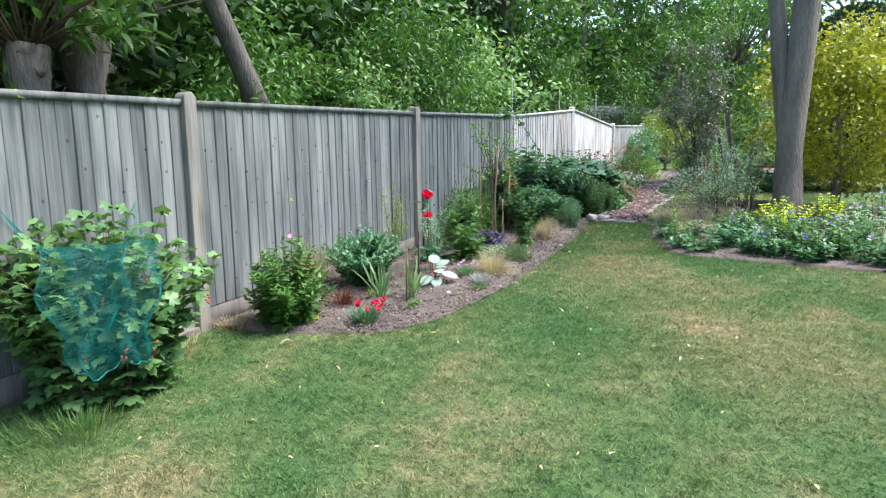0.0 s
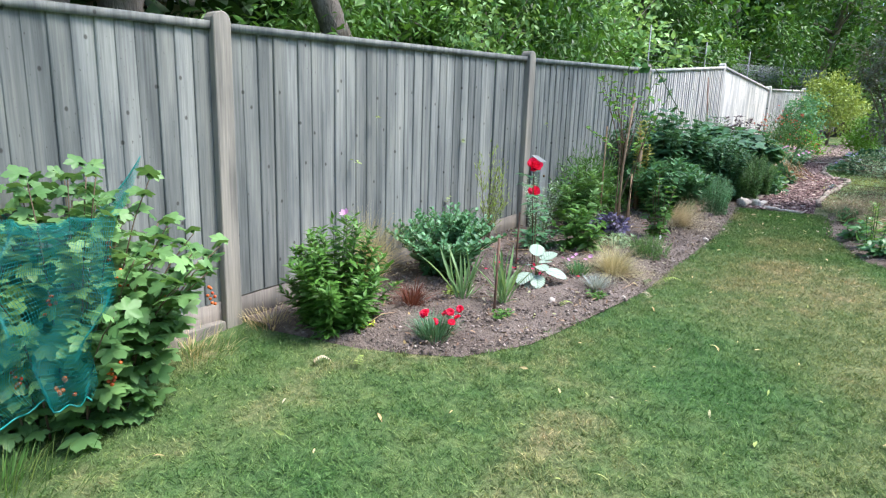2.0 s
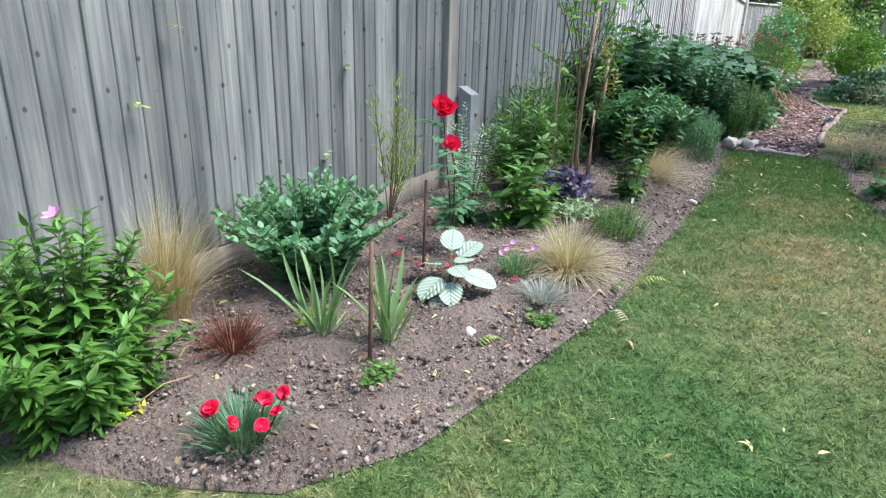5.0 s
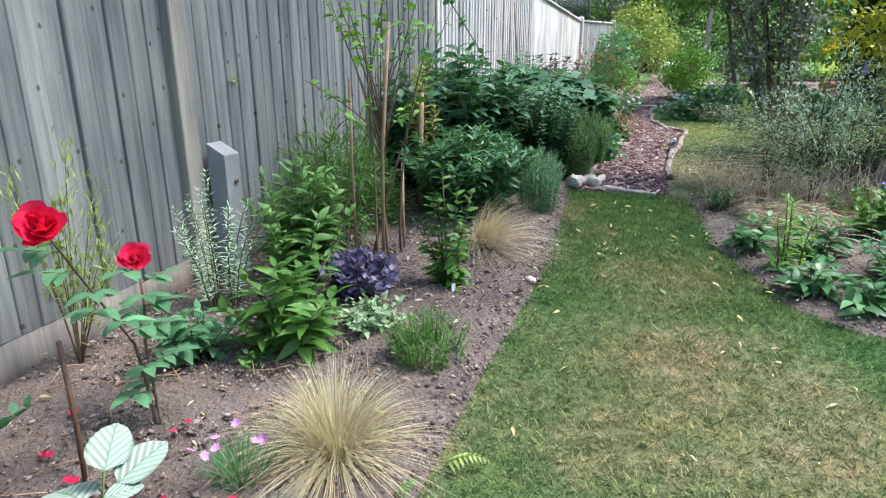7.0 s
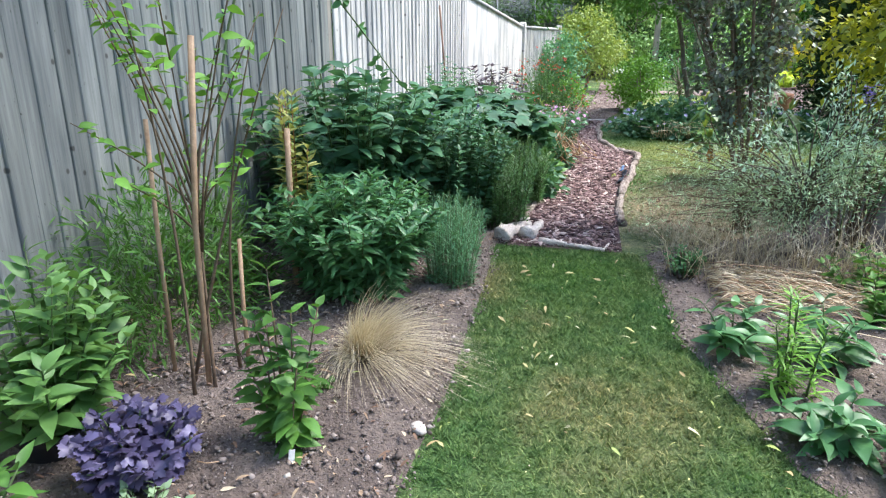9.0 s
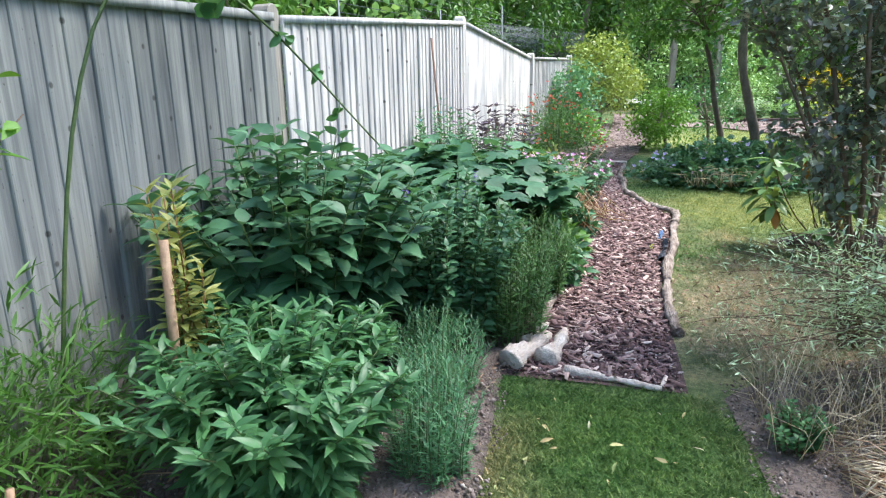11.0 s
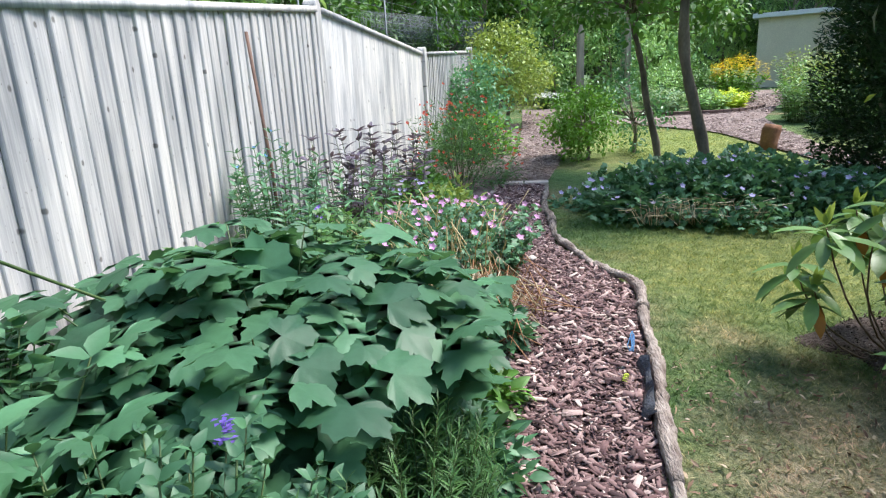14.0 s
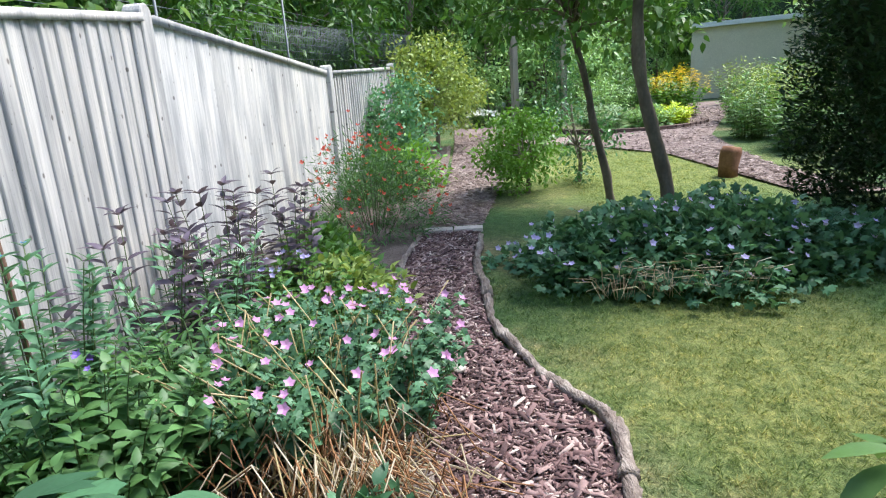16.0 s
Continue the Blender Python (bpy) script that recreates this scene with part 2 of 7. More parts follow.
nt_.links.new(mix(nt_, 0.8, lawn_colour(nt_), ramp(nt_, g_.outputs["Random Per Island"], ((0.0, (0.8, 0.95, 0.7)), (0.6, (1.25, 1.3, 1.1)), (0.8, (1.9, 1.65, 1.6)), (1.0, (2.7, 2.2, 2.3)))), "MULTIPLY"), b_.inputs["Base Color"])
b_.inputs["Roughness"].default_value = 0.7
t_ = nt_.nodes.new("ShaderNodeBsdfTranslucent")
nt_.links.new(b_.inputs["Base Color"].links[0].from_socket, t_.inputs[0])
s_ = nt_.nodes.new("ShaderNodeMixShader")
s_.inputs[0].default_value = 0.35
nt_.links.new(b_.outputs[0], s_.inputs[1])
nt_.links.new(t_.outputs[0], s_.inputs[2])
nt_.links.new(s_.outputs[0], nt_.nodes["Material Output"].inputs[0])

L_MID = leaf("mid_green_leaf", (0.045, 0.10, 0.022), (0.085, 0.17, 0.04))
L_DARK = leaf("dark_green_leaf", (0.041, 0.102, 0.049), (0.088, 0.185, 0.092), 0.42)
L_DEEP = leaf("broad_deep_leaf", (0.030, 0.078, 0.048), (0.065, 0.14, 0.087), 0.5)
L_PHLOX = leaf("phlox_leaf", (0.037, 0.092, 0.056), (0.076, 0.155, 0.094), 0.5, 0.24)
L_BLUEDEEP = leaf("blue_tinged_leaf", (0.07, 0.155, 0.105), (0.14, 0.255, 0.175), 0.45)
L_BLUE = leaf("blue_green_leaf", (0.06, 0.14, 0.085), (0.11, 0.22, 0.14))
L_BRIGHT = leaf("bright_green_leaf", (0.08, 0.17, 0.025), (0.15, 0.27, 0.05))
L_YELLOW = leaf("golden_leaf", (0.07, 0.115, 0.02), (0.36, 0.32, 0.035))
L_LIME = leaf("lime_leaf", (0.30, 0.36, 0.03), (0.50, 0.52, 0.06))
L_SPRING = leaf("spring_green_leaf", (0.125, 0.165, 0.045), (0.27, 0.30, 0.10))
L_STRAP = leaf("strap_leaf", (0.11, 0.17, 0.085), (0.19, 0.265, 0.15))
L_GREY = leaf("grey_green_leaf", (0.17, 0.22, 0.16), (0.28, 0.33, 0.26), 0.7)
L_SILVER = leaf("silver_leaf", (0.34, 0.40, 0.38), (0.48, 0.54, 0.52), 0.7)
L_PURPLE = leaf("purple_leaf", (0.055, 0.042, 0.065), (0.14, 0.11, 0.155), 0.4)
L_HEUCHERA = leaf("violet_leaf", (0.06, 0.05, 0.115), (0.15, 0.13, 0.26), 0.45)
L_WOOD = leaf("woodland_leaf", (0.014, 0.045, 0.012), (0.075, 0.155, 0.035))
# Woodland leaf darkened in colour to paint the shade between the trees.
L_SHADE = leaf("shade_dark_leaf", (0.012, 0.034, 0.010), (0.034, 0.075, 0.020), 0.6, 0.15)
L_YELLOWING = leaf("yellowing_leaf", (0.10, 0.14, 0.05), (0.32, 0.28, 0.11), 0.55, 0.3)
L_LEAFY = leaf("soft_green_leaf", (0.06, 0.125, 0.04), (0.125, 0.21, 0.075))
L_GERANIUM = leaf("geranium_leaf", (0.045, 0.10, 0.065), (0.095, 0.185, 0.125), 0.5)
L_PINKLEAF = leaf("dianthus_leaf", (0.05, 0.105, 0.075), (0.11, 0.19, 0.14))
L_SOFT = leaf("soft_needle_leaf", (0.045, 0.10, 0.04), (0.09, 0.165, 0.07))
L_FEATHER = leaf("silver_green_leaf", (0.22, 0.27, 0.26), (0.42, 0.48, 0.47), 0.6)
L_BRONZE = leaf("bronze_leaf", (0.08, 0.076, 0.078), (0.21, 0.27, 0.19), 0.32, 0.25)
L_WOODLIGHT = leaf("pale_woodland_leaf", (0.10, 0.19, 0.07), (0.26, 0.36, 0.18))
L_YEW = leaf("yew_needle", (0.010, 0.028, 0.011), (0.025, 0.055, 0.02), 0.6, 0.1)
L_WISP = leaf("feathery_leaf", (0.26, 0.31, 0.25), (0.42, 0.46, 0.38), 0.7)
L_CURRANT = leaf("currant_leaf", (0.062, 0.13, 0.055), (0.135, 0.215, 0.095))
L_STRAW = leaf("straw_blade", (0.42, 0.34, 0.17), (0.66, 0.56, 0.34), 0.6)
L_CAREX = leaf("carex_blade", (0.32, 0.31, 0.18), (0.62, 0.56, 0.38), 0.6)
L_TAN = leaf("tan_blade", (0.45, 0.37, 0.26), (0.70, 0.62, 0.48), 0.6)
L_FESCUE = leaf("blue_blade", (0.26, 0.33, 0.34), (0.42, 0.48, 0.48), 0.6)
L_RUSSET = leaf("russet_blade", (0.075, 0.022, 0.018), (0.20, 0.065, 0.04), 0.5)
def veined_leaf(name, pale, green):
    """Silver leaf whose side veins and rim stay green."""
    m, nt, b = material(name)
    tc = nt.nodes.new("ShaderNodeTexCoord")
    sep = nt.nodes.new("ShaderNodeSeparateXYZ")
    nt.links.new(tc.outputs["Object"], sep.inputs[0])

    def calc(op, a, c):
        n = nt.nodes.new("ShaderNodeMath")
        n.operation = op
        for sock, v in zip(n.inputs, (a, c)):
            if isinstance(v, (int, float)):
                sock.default_value = v
            else:
                nt.links.new(v, sock)
        return n.outputs[0]

    side = calc("ABSOLUTE", sep.outputs[1], 0)
    wave = calc("SINE", calc("MULTIPLY", calc("SUBTRACT", sep.outputs[0], side), 38), 0)
    veins = ramp(nt, wave, ((0.72, (0, 0, 0)), (0.97, (1, 1, 1))))
    rib = ramp(nt, side, ((0.012, (1, 1, 1)), (0.03, (0, 0, 0)), (0.34, (0, 0, 0)), (0.4, (0.8, 0.8, 0.8))))
    col = mix(nt, rib, mix(nt, veins, pale, green), green)
    nt.links.new(col, b.inputs["Base Color"])
    b.inputs["Roughness"].default_value = 0.55
    bump(nt, b, wave, 0.3, 0.01)
    return m


L_VARIEGATED = veined_leaf("silvered_leaf", (0.36, 0.45, 0.38), (0.19, 0.30, 0.20))
L_RED = leaf("red_petal", (0.66, 0.006, 0.05), (0.85, 0.02, 0.10), 0.5, 0.38)
L_CRIMSON = leaf("crimson_petal", (0.72, 0.012, 0.08), (0.9, 0.04, 0.15), 0.5, 0.35)
L_PINK = leaf("pink_petal", (0.55, 0.20, 0.50), (0.78, 0.42, 0.72), 0.5, 0.3)
L_LILAC = leaf("lilac_petal", (0.36, 0.32, 0.68), (0.60, 0.54, 0.88), 0.5, 0.3)
L_BLUEFL = leaf("sky_blue_petal", (0.08, 0.22, 0.5), (0.15, 0.36, 0.66), 0.5, 0.3)
L_VIOLET = leaf("violet_petal", (0.14, 0.08, 0.48), (0.28, 0.18, 0.66), 0.5, 0.3)
L_YELLOWFL = leaf("yellow_petal", (0.75, 0.50, 0.01), (0.9, 0.68, 0.03), 0.5, 0.3)
L_WHITEFL = leaf("white_petal", (0.75, 0.74, 0.7), (0.85, 0.85, 0.82), 0.5, 0.3)
L_ORANGE = leaf("coral_petal", (0.70, 0.07, 0.04), (0.85, 0.17, 0.11), 0.5, 0.2)
L_BERRY = leaf("red_berry", (0.45, 0.05, 0.015), (0.65, 0.14, 0.03), 0.3, 0.05)
L_RHODO = leaf("rhododendron_leaf", (0.065, 0.12, 0.045), (0.13, 0.20, 0.08), 0.4, 0.2)
L_RUST = leaf("rusty_leaf", (0.32, 0.12, 0.02), (0.5, 0.25, 0.05), 0.5)


# ---- mesh helpers ----
class Build:
    """Collects triangles, then becomes one mesh."""

    def __init__(self):
        self.v, self.f, self.n = [], [], 0

    def add(self, v, f):
        v, f = np.asarray(v, float).reshape(-1, 3), np.asarray(f, int).reshape(-1, 3)
        self.v.append(v)
        self.f.append(f + self.n)
        self.n += len(v)

    def mesh(self, name):
        me = bpy.data.meshes.new(name)
        v, f = np.concatenate(self.v), np.concatenate(self.f)
        me.vertices.add(len(v))
        me.vertices.foreach_set("co", v.astype(np.float32).ravel())
        me.loops.add(f.size)
        me.loops.foreach_set("vertex_index", f.astype(np.int32).ravel())
        me.polygons.add(len(f))
        me.polygons.foreach_set("loop_start", np.arange(0, f.size, 3, dtype=np.int32))
        me.update(calc_edges=True)
        me.validate()
        return me


def unit(a):
    a = np.asarray(a, float)
    return a / np.maximum(np.linalg.norm(a, axis=-1, keepdims=True), 1e-9)


def link_part(name, me, mat, parent, label="", smooth=False):
    ob = new(name, me)
    if not me.materials:
        me.materials.append(mat)
    if smooth:
        me.polygons.foreach_set("use_smooth", [True] * len(me.polygons))
    ob.parent = parent
    if label:
        ob["label"] = label
    return ob


def part(name, b, mat, parent, label="", smooth=False):
    return link_part(name, b.mesh(name), mat, parent, label, smooth)


def thing(name, x, y, label, category, group="", z=None, kind=""):
    e = new(name)
    e.empty_display_size = 0.1
    e.location = (x, y, gz(y) if z is None else z)
    return tagged(e, label, category, group, kind)


def solid(name, bm, mat, smooth=False):
    me = bpy.data.meshes.new(name)
    bm.to_mesh(me)
    bm.free()
    me.materials.append(mat)
    if smooth:
        me.polygons.foreach_set("use_smooth", [True] * len(me.polygons))
    return me


def box_bm(sx, sy, sz, bevel=0.004, z0=0.0):
    bm = bmesh.new()
    bmesh.ops.create_cube(bm, size=1)
    for v in bm.verts:
        v.co = (v.co.x * sx, v.co.y * sy, (v.co.z + 0.5) * sz + z0)
    if bevel:
        bmesh.ops.bevel(bm, geom=bm.edges[:], offset=bevel, segments=2, affect="EDGES", profile=0.7)
    return bm


def tube(b, pts, radii, sides=5, rough=0.0):
    """A round stem through pts."""
    pts = np.asarray(pts, float)
    n = len(pts)
    radii = np.broadcast_to(np.asarray(radii, float), (n,))
    tan = unit(np.gradient(pts, axis=0))
    ref = np.where(np.abs(tan[:, 2:3]) > 0.9, np.array([[1.0, 0, 0]]), np.array([[0, 0, 1.0]]))
    a = unit(np.cross(tan, ref))
    c = np.cross(tan, a)
    ang = np.linspace(0, 2 * np.pi, sides, endpoint=False)
    rr = radii[:, None] * (1 + rough * rng.normal(size=(n, sides)))
    ring = pts[:, None] + rr[..., None] * (np.cos(ang)[None, :, None] * a[:, None] + np.sin(ang)[None, :, None] * c[:, None])
    v = np.concatenate([ring.reshape(-1, 3), pts[:1], pts[-1:]])
    i, j = np.meshgrid(np.arange(n - 1), np.arange(sides), indexing="ij")
    p, q = i * sides + j, i * sides + (j + 1) % sides
    r, s = p + sides, q + sides
    f = np.concatenate([np.stack([p, q, s], -1).reshape(-1, 3), np.stack([p, s, r], -1).reshape(-1, 3)])
    k = np.arange(sides)
    f = np.concatenate([f, np.stack([np.full(sides, n * sides), (k + 1) % sides, k], -1), np.stack([np.full(sides, n * sides + 1), (n - 1) * sides + k, (n - 1) * sides + (k + 1) % sides], -1)])
    b.add(v, f)


def leaf_shape(width=0.35, steps=4, fold=0.3, curl=0.25, belly=0.4, tip=1.0):
    """Pointed leaf of length 1 along x, folded along its midrib and bent down towards the tip."""
    x = np.linspace(0, 1, steps + 1)
    w = width / 2 * np.sin(np.pi * x ** (math.log(0.5) / math.log(belly))) ** tip
    v, f = [], []
    for k in range(steps + 1):
        z = -curl * x[k] ** 2
        v += [(x[k], 0, z), (x[k], w[k], z + fold * w[k]), (x[k], -w[k], z + fold * w[k])]
    for k in range(steps):
        a, c = 3 * k, 3 * k + 3
        if k > 0:
            f += [(a, c, a + 1), (a, a + 2, c)]
        if k < steps - 1:
            f += [(a + 1 if k > 0 else a, c, c + 1), (a + 2 if k > 0 else a, c + 2, c)]
    return np.array(v), np.array(f)


def lobed_shape(lobes=5, depth=0.35, teeth=0.06, cup=0.22):
    """Palmate leaf with lobes and toothed edge; its stalk joins at the origin."""
    out = []
    n = lobes * 6
    for k in range(n + 1):
        a = -2.55 + 5.1 * k / n
        u = (lobes * (a + 2.55) / 5.1) % 1.0
        s = (1 - abs(2 * u - 1)) ** 0.8
        r = (1 - depth + depth * s) * (0.62 + 0.38 * math.cos(a / 2) ** 2) + (teeth if k % 2 else 0)
        out.append((0.42 * r * math.cos(a) * 1.15 + 0.42, 0.55 * r * math.sin(a)))
    v = [(0.0, 0, 0), (0.40, 0, 0.0)]
    v += [(x, y, -cup * ((x - 0.4) ** 2 + y * y) * 2.2 + 0.05 * math.cos(6 * y)) for x, y in out]
    f = [(1, 2 + k, 3 + k) for k in range(n)] + [(0, 2, 1)[::-1], (0, 1, n + 2)[::-1]]
    return np.array(v), np.array(f)


def scatter(b, shape, pos, way, up, size, stretch=1.0):
    """Many copies of a small shape: x along way, z towards up."""
    v, f = shape
    way = unit(way)
    side = unit(np.cross(up, way))
    nrm = np.cross(way, side)
    size = np.broadcast_to(np.asarray(size, float), (len(pos),))[:, None, None]
    out = pos[:, None] + size * (v[None, :, :1] * way[:, None] + stretch * v[None, :, 1:2] * side[:, None] + v[None, :, 2:3] * nrm[:, None])
    n = len(pos)
    b.add(out.reshape(-1, 3), (f[None] + (np.arange(n) * len(v))[:, None, None]).reshape(-1, 3))


def around(n, tilt=0.0):
    a = rng.uniform(0, 2 * np.pi, n)
    return np.stack([np.cos(a), np.sin(a), np.broadcast_to(tilt, (n,))], -1)


LANCE = leaf_shape(0.30, 4, 0.3, 0.30)
OVATE = leaf_shape(0.52, 4, 0.25, 0.28, 0.38)
NARROW = leaf_shape(0.13, 3, 0.2, 0.2)
NEEDLE = leaf_shape(0.09, 2, 0.0, 0.05)
SMALL = leaf_shape(0.55, 2, 0.25, 0.15, 0.45)
HEART = leaf_shape(0.80, 5, 0.18, 0.30, 0.34, 0.8)
ROUND = leaf_shape(0.95, 4, 0.15, 0.1, 0.5, 0.55)
STRAP = leaf_shape(0.105, 5, 0.35, 0.25, 0.55, 0.7)
LOBED = lobed_shape()
MAPLE = lobed_shape(5, 0.30, 0.08, 0.20)
PETAL = leaf_shape(0.75, 2, 0.15, -0.15, 0.62, 0.7)


def leafy(root, height, spread, stems=20, nodes=9, shape=OVATE, size=0.08, mat=None, stem_mat=None, base=0.35, lift=0.25, start=0.2, whorl=2, bend=0.5, stem_r=0.004, jitter=0.5, dome=0.35, stretch=1.0, smaller=0.35, perk=0.9):
    """Leafy stems that rise from a clump and carry leaves in pairs or whorls. Returns the stem tips and their directions."""
    fol, stm = Build(), Build()
    tips, ways = [], []
    P, W, U, S = [], [], [], []
    for k in range(stems):
        a = rng.uniform(0, 2 * np.pi)
        r = math.sqrt((k + 0.5) / stems)
        out = np.array([math.cos(a), math.sin(a), 0])
        h = height * (1 - dome * r * r) * rng.uniform(0.86, 1.06)
        p0 = out * r * spread * base
        p2 = out * r * spread + np.array([0, 0, h]) + rng.normal(size=3) * 0.03 * height
        p1 = p0 * (1 - bend) + p2 * bend * np.array([0.55, 0.55, 1]) + np.array([0, 0, 0.12 * h])
        t = np.linspace(0, 1, 6)[:, None]
        curve = (1 - t) ** 2 * p0 + 2 * t * (1 - t) * p1 + t * t * p2
        tube(stm, curve, np.linspace(stem_r, stem_r * 0.45, 6), 4)
        tt = np.linspace(start, 1, nodes)
        pts = ((1 - tt) ** 2)[:, None] * p0 + (2 * tt * (1 - tt))[:, None] * p1 + (tt * tt)[:, None] * p2
        way = unit(p2 - p1)
        tips.append(p2)
        ways.append(way)
        for w in range(whorl):
            ang = a + np.arange(nodes) * 2.4 + w * 2 * np.pi / whorl + rng.normal(size=nodes) * jitter
            lf = lift + 0.75 * np.maximum(0, tt - 0.72) / 0.28 * perk + rng.normal(size=nodes) * 0.18
            d = np.stack([np.cos(ang), np.sin(ang), lf], -1) + 0.25 * out
            P.append(pts)
            W.append(d)
            U.append(np.tile(np.array([0, 0, 1.0]), (nodes, 1)) + 0.35 * rng.normal(size=(nodes, 3)) + way * 0.3)
            S.append(size * rng.uniform(0.75, 1.15, nodes) * (1 - smaller * np.clip((tt - 0.55) / 0.45, 0, 1)))
    scatter(fol, shape, np.concatenate(P), np.concatenate(W), np.concatenate(U), np.concatenate(S), stretch)
    tagged(part("stemwork", stm, stem_mat or M_STEM, root), kind="stuff")
    tagged(part("foliage", fol, mat or L_MID, root), kind="stuff")
    return np.array(tips), np.array(ways)


def tuft(root, blades, length, spread, mat, width=0.006, droop=0.9, r0=0.04, stiff=0.35, lean=(0, 0), name="blade_tuft"):
    """A clump of arching grass blades."""
    b = Build()
    n = 7
    for k in range(blades):
        a = rng.uniform(0, 2 * np.pi)
        out = np.array([math.cos(a), math.sin(a), 0.0])
        L = length * rng.uniform(0.6, 1.1)
        reach = spread * rng.uniform(0.15, 1.0) ** 0.8
        t = np.linspace(0, 1, n)
        hor = reach * (stiff * t + (1 - stiff) * t * t)
        top = math.sqrt(max(L * L - reach * reach, 0.02))
        z = top * (t - droop * reach / max(spread, 0.01) * 0.75 * t ** 2.2)
        pts = out * (r0 * rng.uniform(0, 1)) + hor[:, None] * out + z[:, None] * np.array([0, 0, 1.0])
        pts[:, 0] += lean[0] * t * t
        pts[:, 1] += lean[1] * t * t
        pts[:, 2] = np.maximum(pts[:, 2], 0.012)
        turn = a + np.pi / 2 + rng.normal() * 0.5
        side = np.array([math.cos(turn), math.sin(turn), 0])
        w = width * (1 - t ** 2) * rng.uniform(0.7, 1.2)
        v = np.empty((2 * n - 1, 3))
        v[0:2 * n - 2:2] = pts[:-1] + side * w[:-1, None] / 2
        v[1:2 * n - 2:2] = pts[:-1] - side * w[:-1, None] / 2
        v[-1] = pts[-1]
        f = []
        for i in range(n - 2):
            f += [(2 * i, 2 * i + 1, 2 * i + 3), (2 * i, 2 * i + 3, 2 * i + 2)]
        f.append((2 * n - 4, 2 * n - 3, 2 * n - 2))
        b.add(v, f)
    return tagged(part(name, b, mat, root), kind="stuff")


def blooms(root, pos, size, mat, petals=5, tilt=0.35, name="flower", shape=PETAL, facing=None):
    """Simple open flowers, each one a part of its plant."""
    b = Build()
    a = np.linspace(0, 2 * np.pi, petals, endpoint=False)
    d = np.stack([np.cos(a), np.sin(a), np.full(petals, tilt)], -1)
    scatter(b, shape, np.zeros((petals, 3)), d, np.tile(np.array([0, 0, 1.0]), (petals, 1)), 1.0)
    me = b.mesh(name)
    me.materials.append(mat)
    for p in pos:
        ob = new(name, me)
        ob.parent = root
        s = size * rng.uniform(0.8, 1.15)
        f = facing or (rng.normal() * 0.5 + 0.2, rng.normal() * 0.5 - 0.4)
        q = Vector((f[0], f[1], 1)).to_track_quat("Z", "Y")
        ob.matrix_local = Matrix.LocRotScale(Vector(p), q, (s, s, s))


def double_bloom(root, p, size, mat, name="flower", layers=5, tilt=(0.0, 0.0), cup=0.55):
    """A full flower of many overlapping petals, such as a rose."""
    b = Build()
    petal = leaf_shape(1.05, 7, 0.45, -cup, 0.6, 0.45)
    for k in range(layers):
        n = max(3, 7 - k)
        a = np.linspace(0, 2 * np.pi, n, endpoint=False) + k * 0.9 + rng.normal(size=n) * 0.16
        open_ = 0.02 + 0.15 * k * k + rng.normal(size=n) * 0.13
        d = np.stack([np.cos(a), np.sin(a), open_], -1)
        pos = np.stack([np.cos(a), np.sin(a), np.zeros(n)], -1) * 0.05
        up = np.array([0, 0, 1.0]) + 0.22 * rng.normal(size=(n, 3))
        scatter(b, petal, pos, d, up, (0.53 - 0.045 * k) * rng.uniform(0.85, 1.1, n))
    ob = part(name, b, mat, root, smooth=True)
    ob.matrix_local = Matrix.LocRotScale(Vector(p), Vector((tilt[0], tilt[1], 1)).to_track_quat("Z", "Y"), (size, size, size))
    return ob


def crown_leaves(b, centres, radius, per, shape, size, squash=0.75):
    c = np.repeat(np.asarray(centres, float), per, axis=0)
    n = len(c)
    d = unit(rng.normal(size=(n, 3))) * np.abs(rng.normal(0.62, 0.3, (n, 1)))
    d[:, 2] *= squash
    rad = np.repeat(np.broadcast_to(np.asarray(radius, float), (len(centres),)), per)[:, None]
    way = d + 0.7 * rng.normal(size=(n, 3)) + np.array([0, 0, -0.25])
    scatter(b, shape, c + d * rad, way, np.array([0, 0, 1.0]) + 0.6 * rng.normal(size=(n, 3)), size * rng.uniform(0.7, 1.25, n))


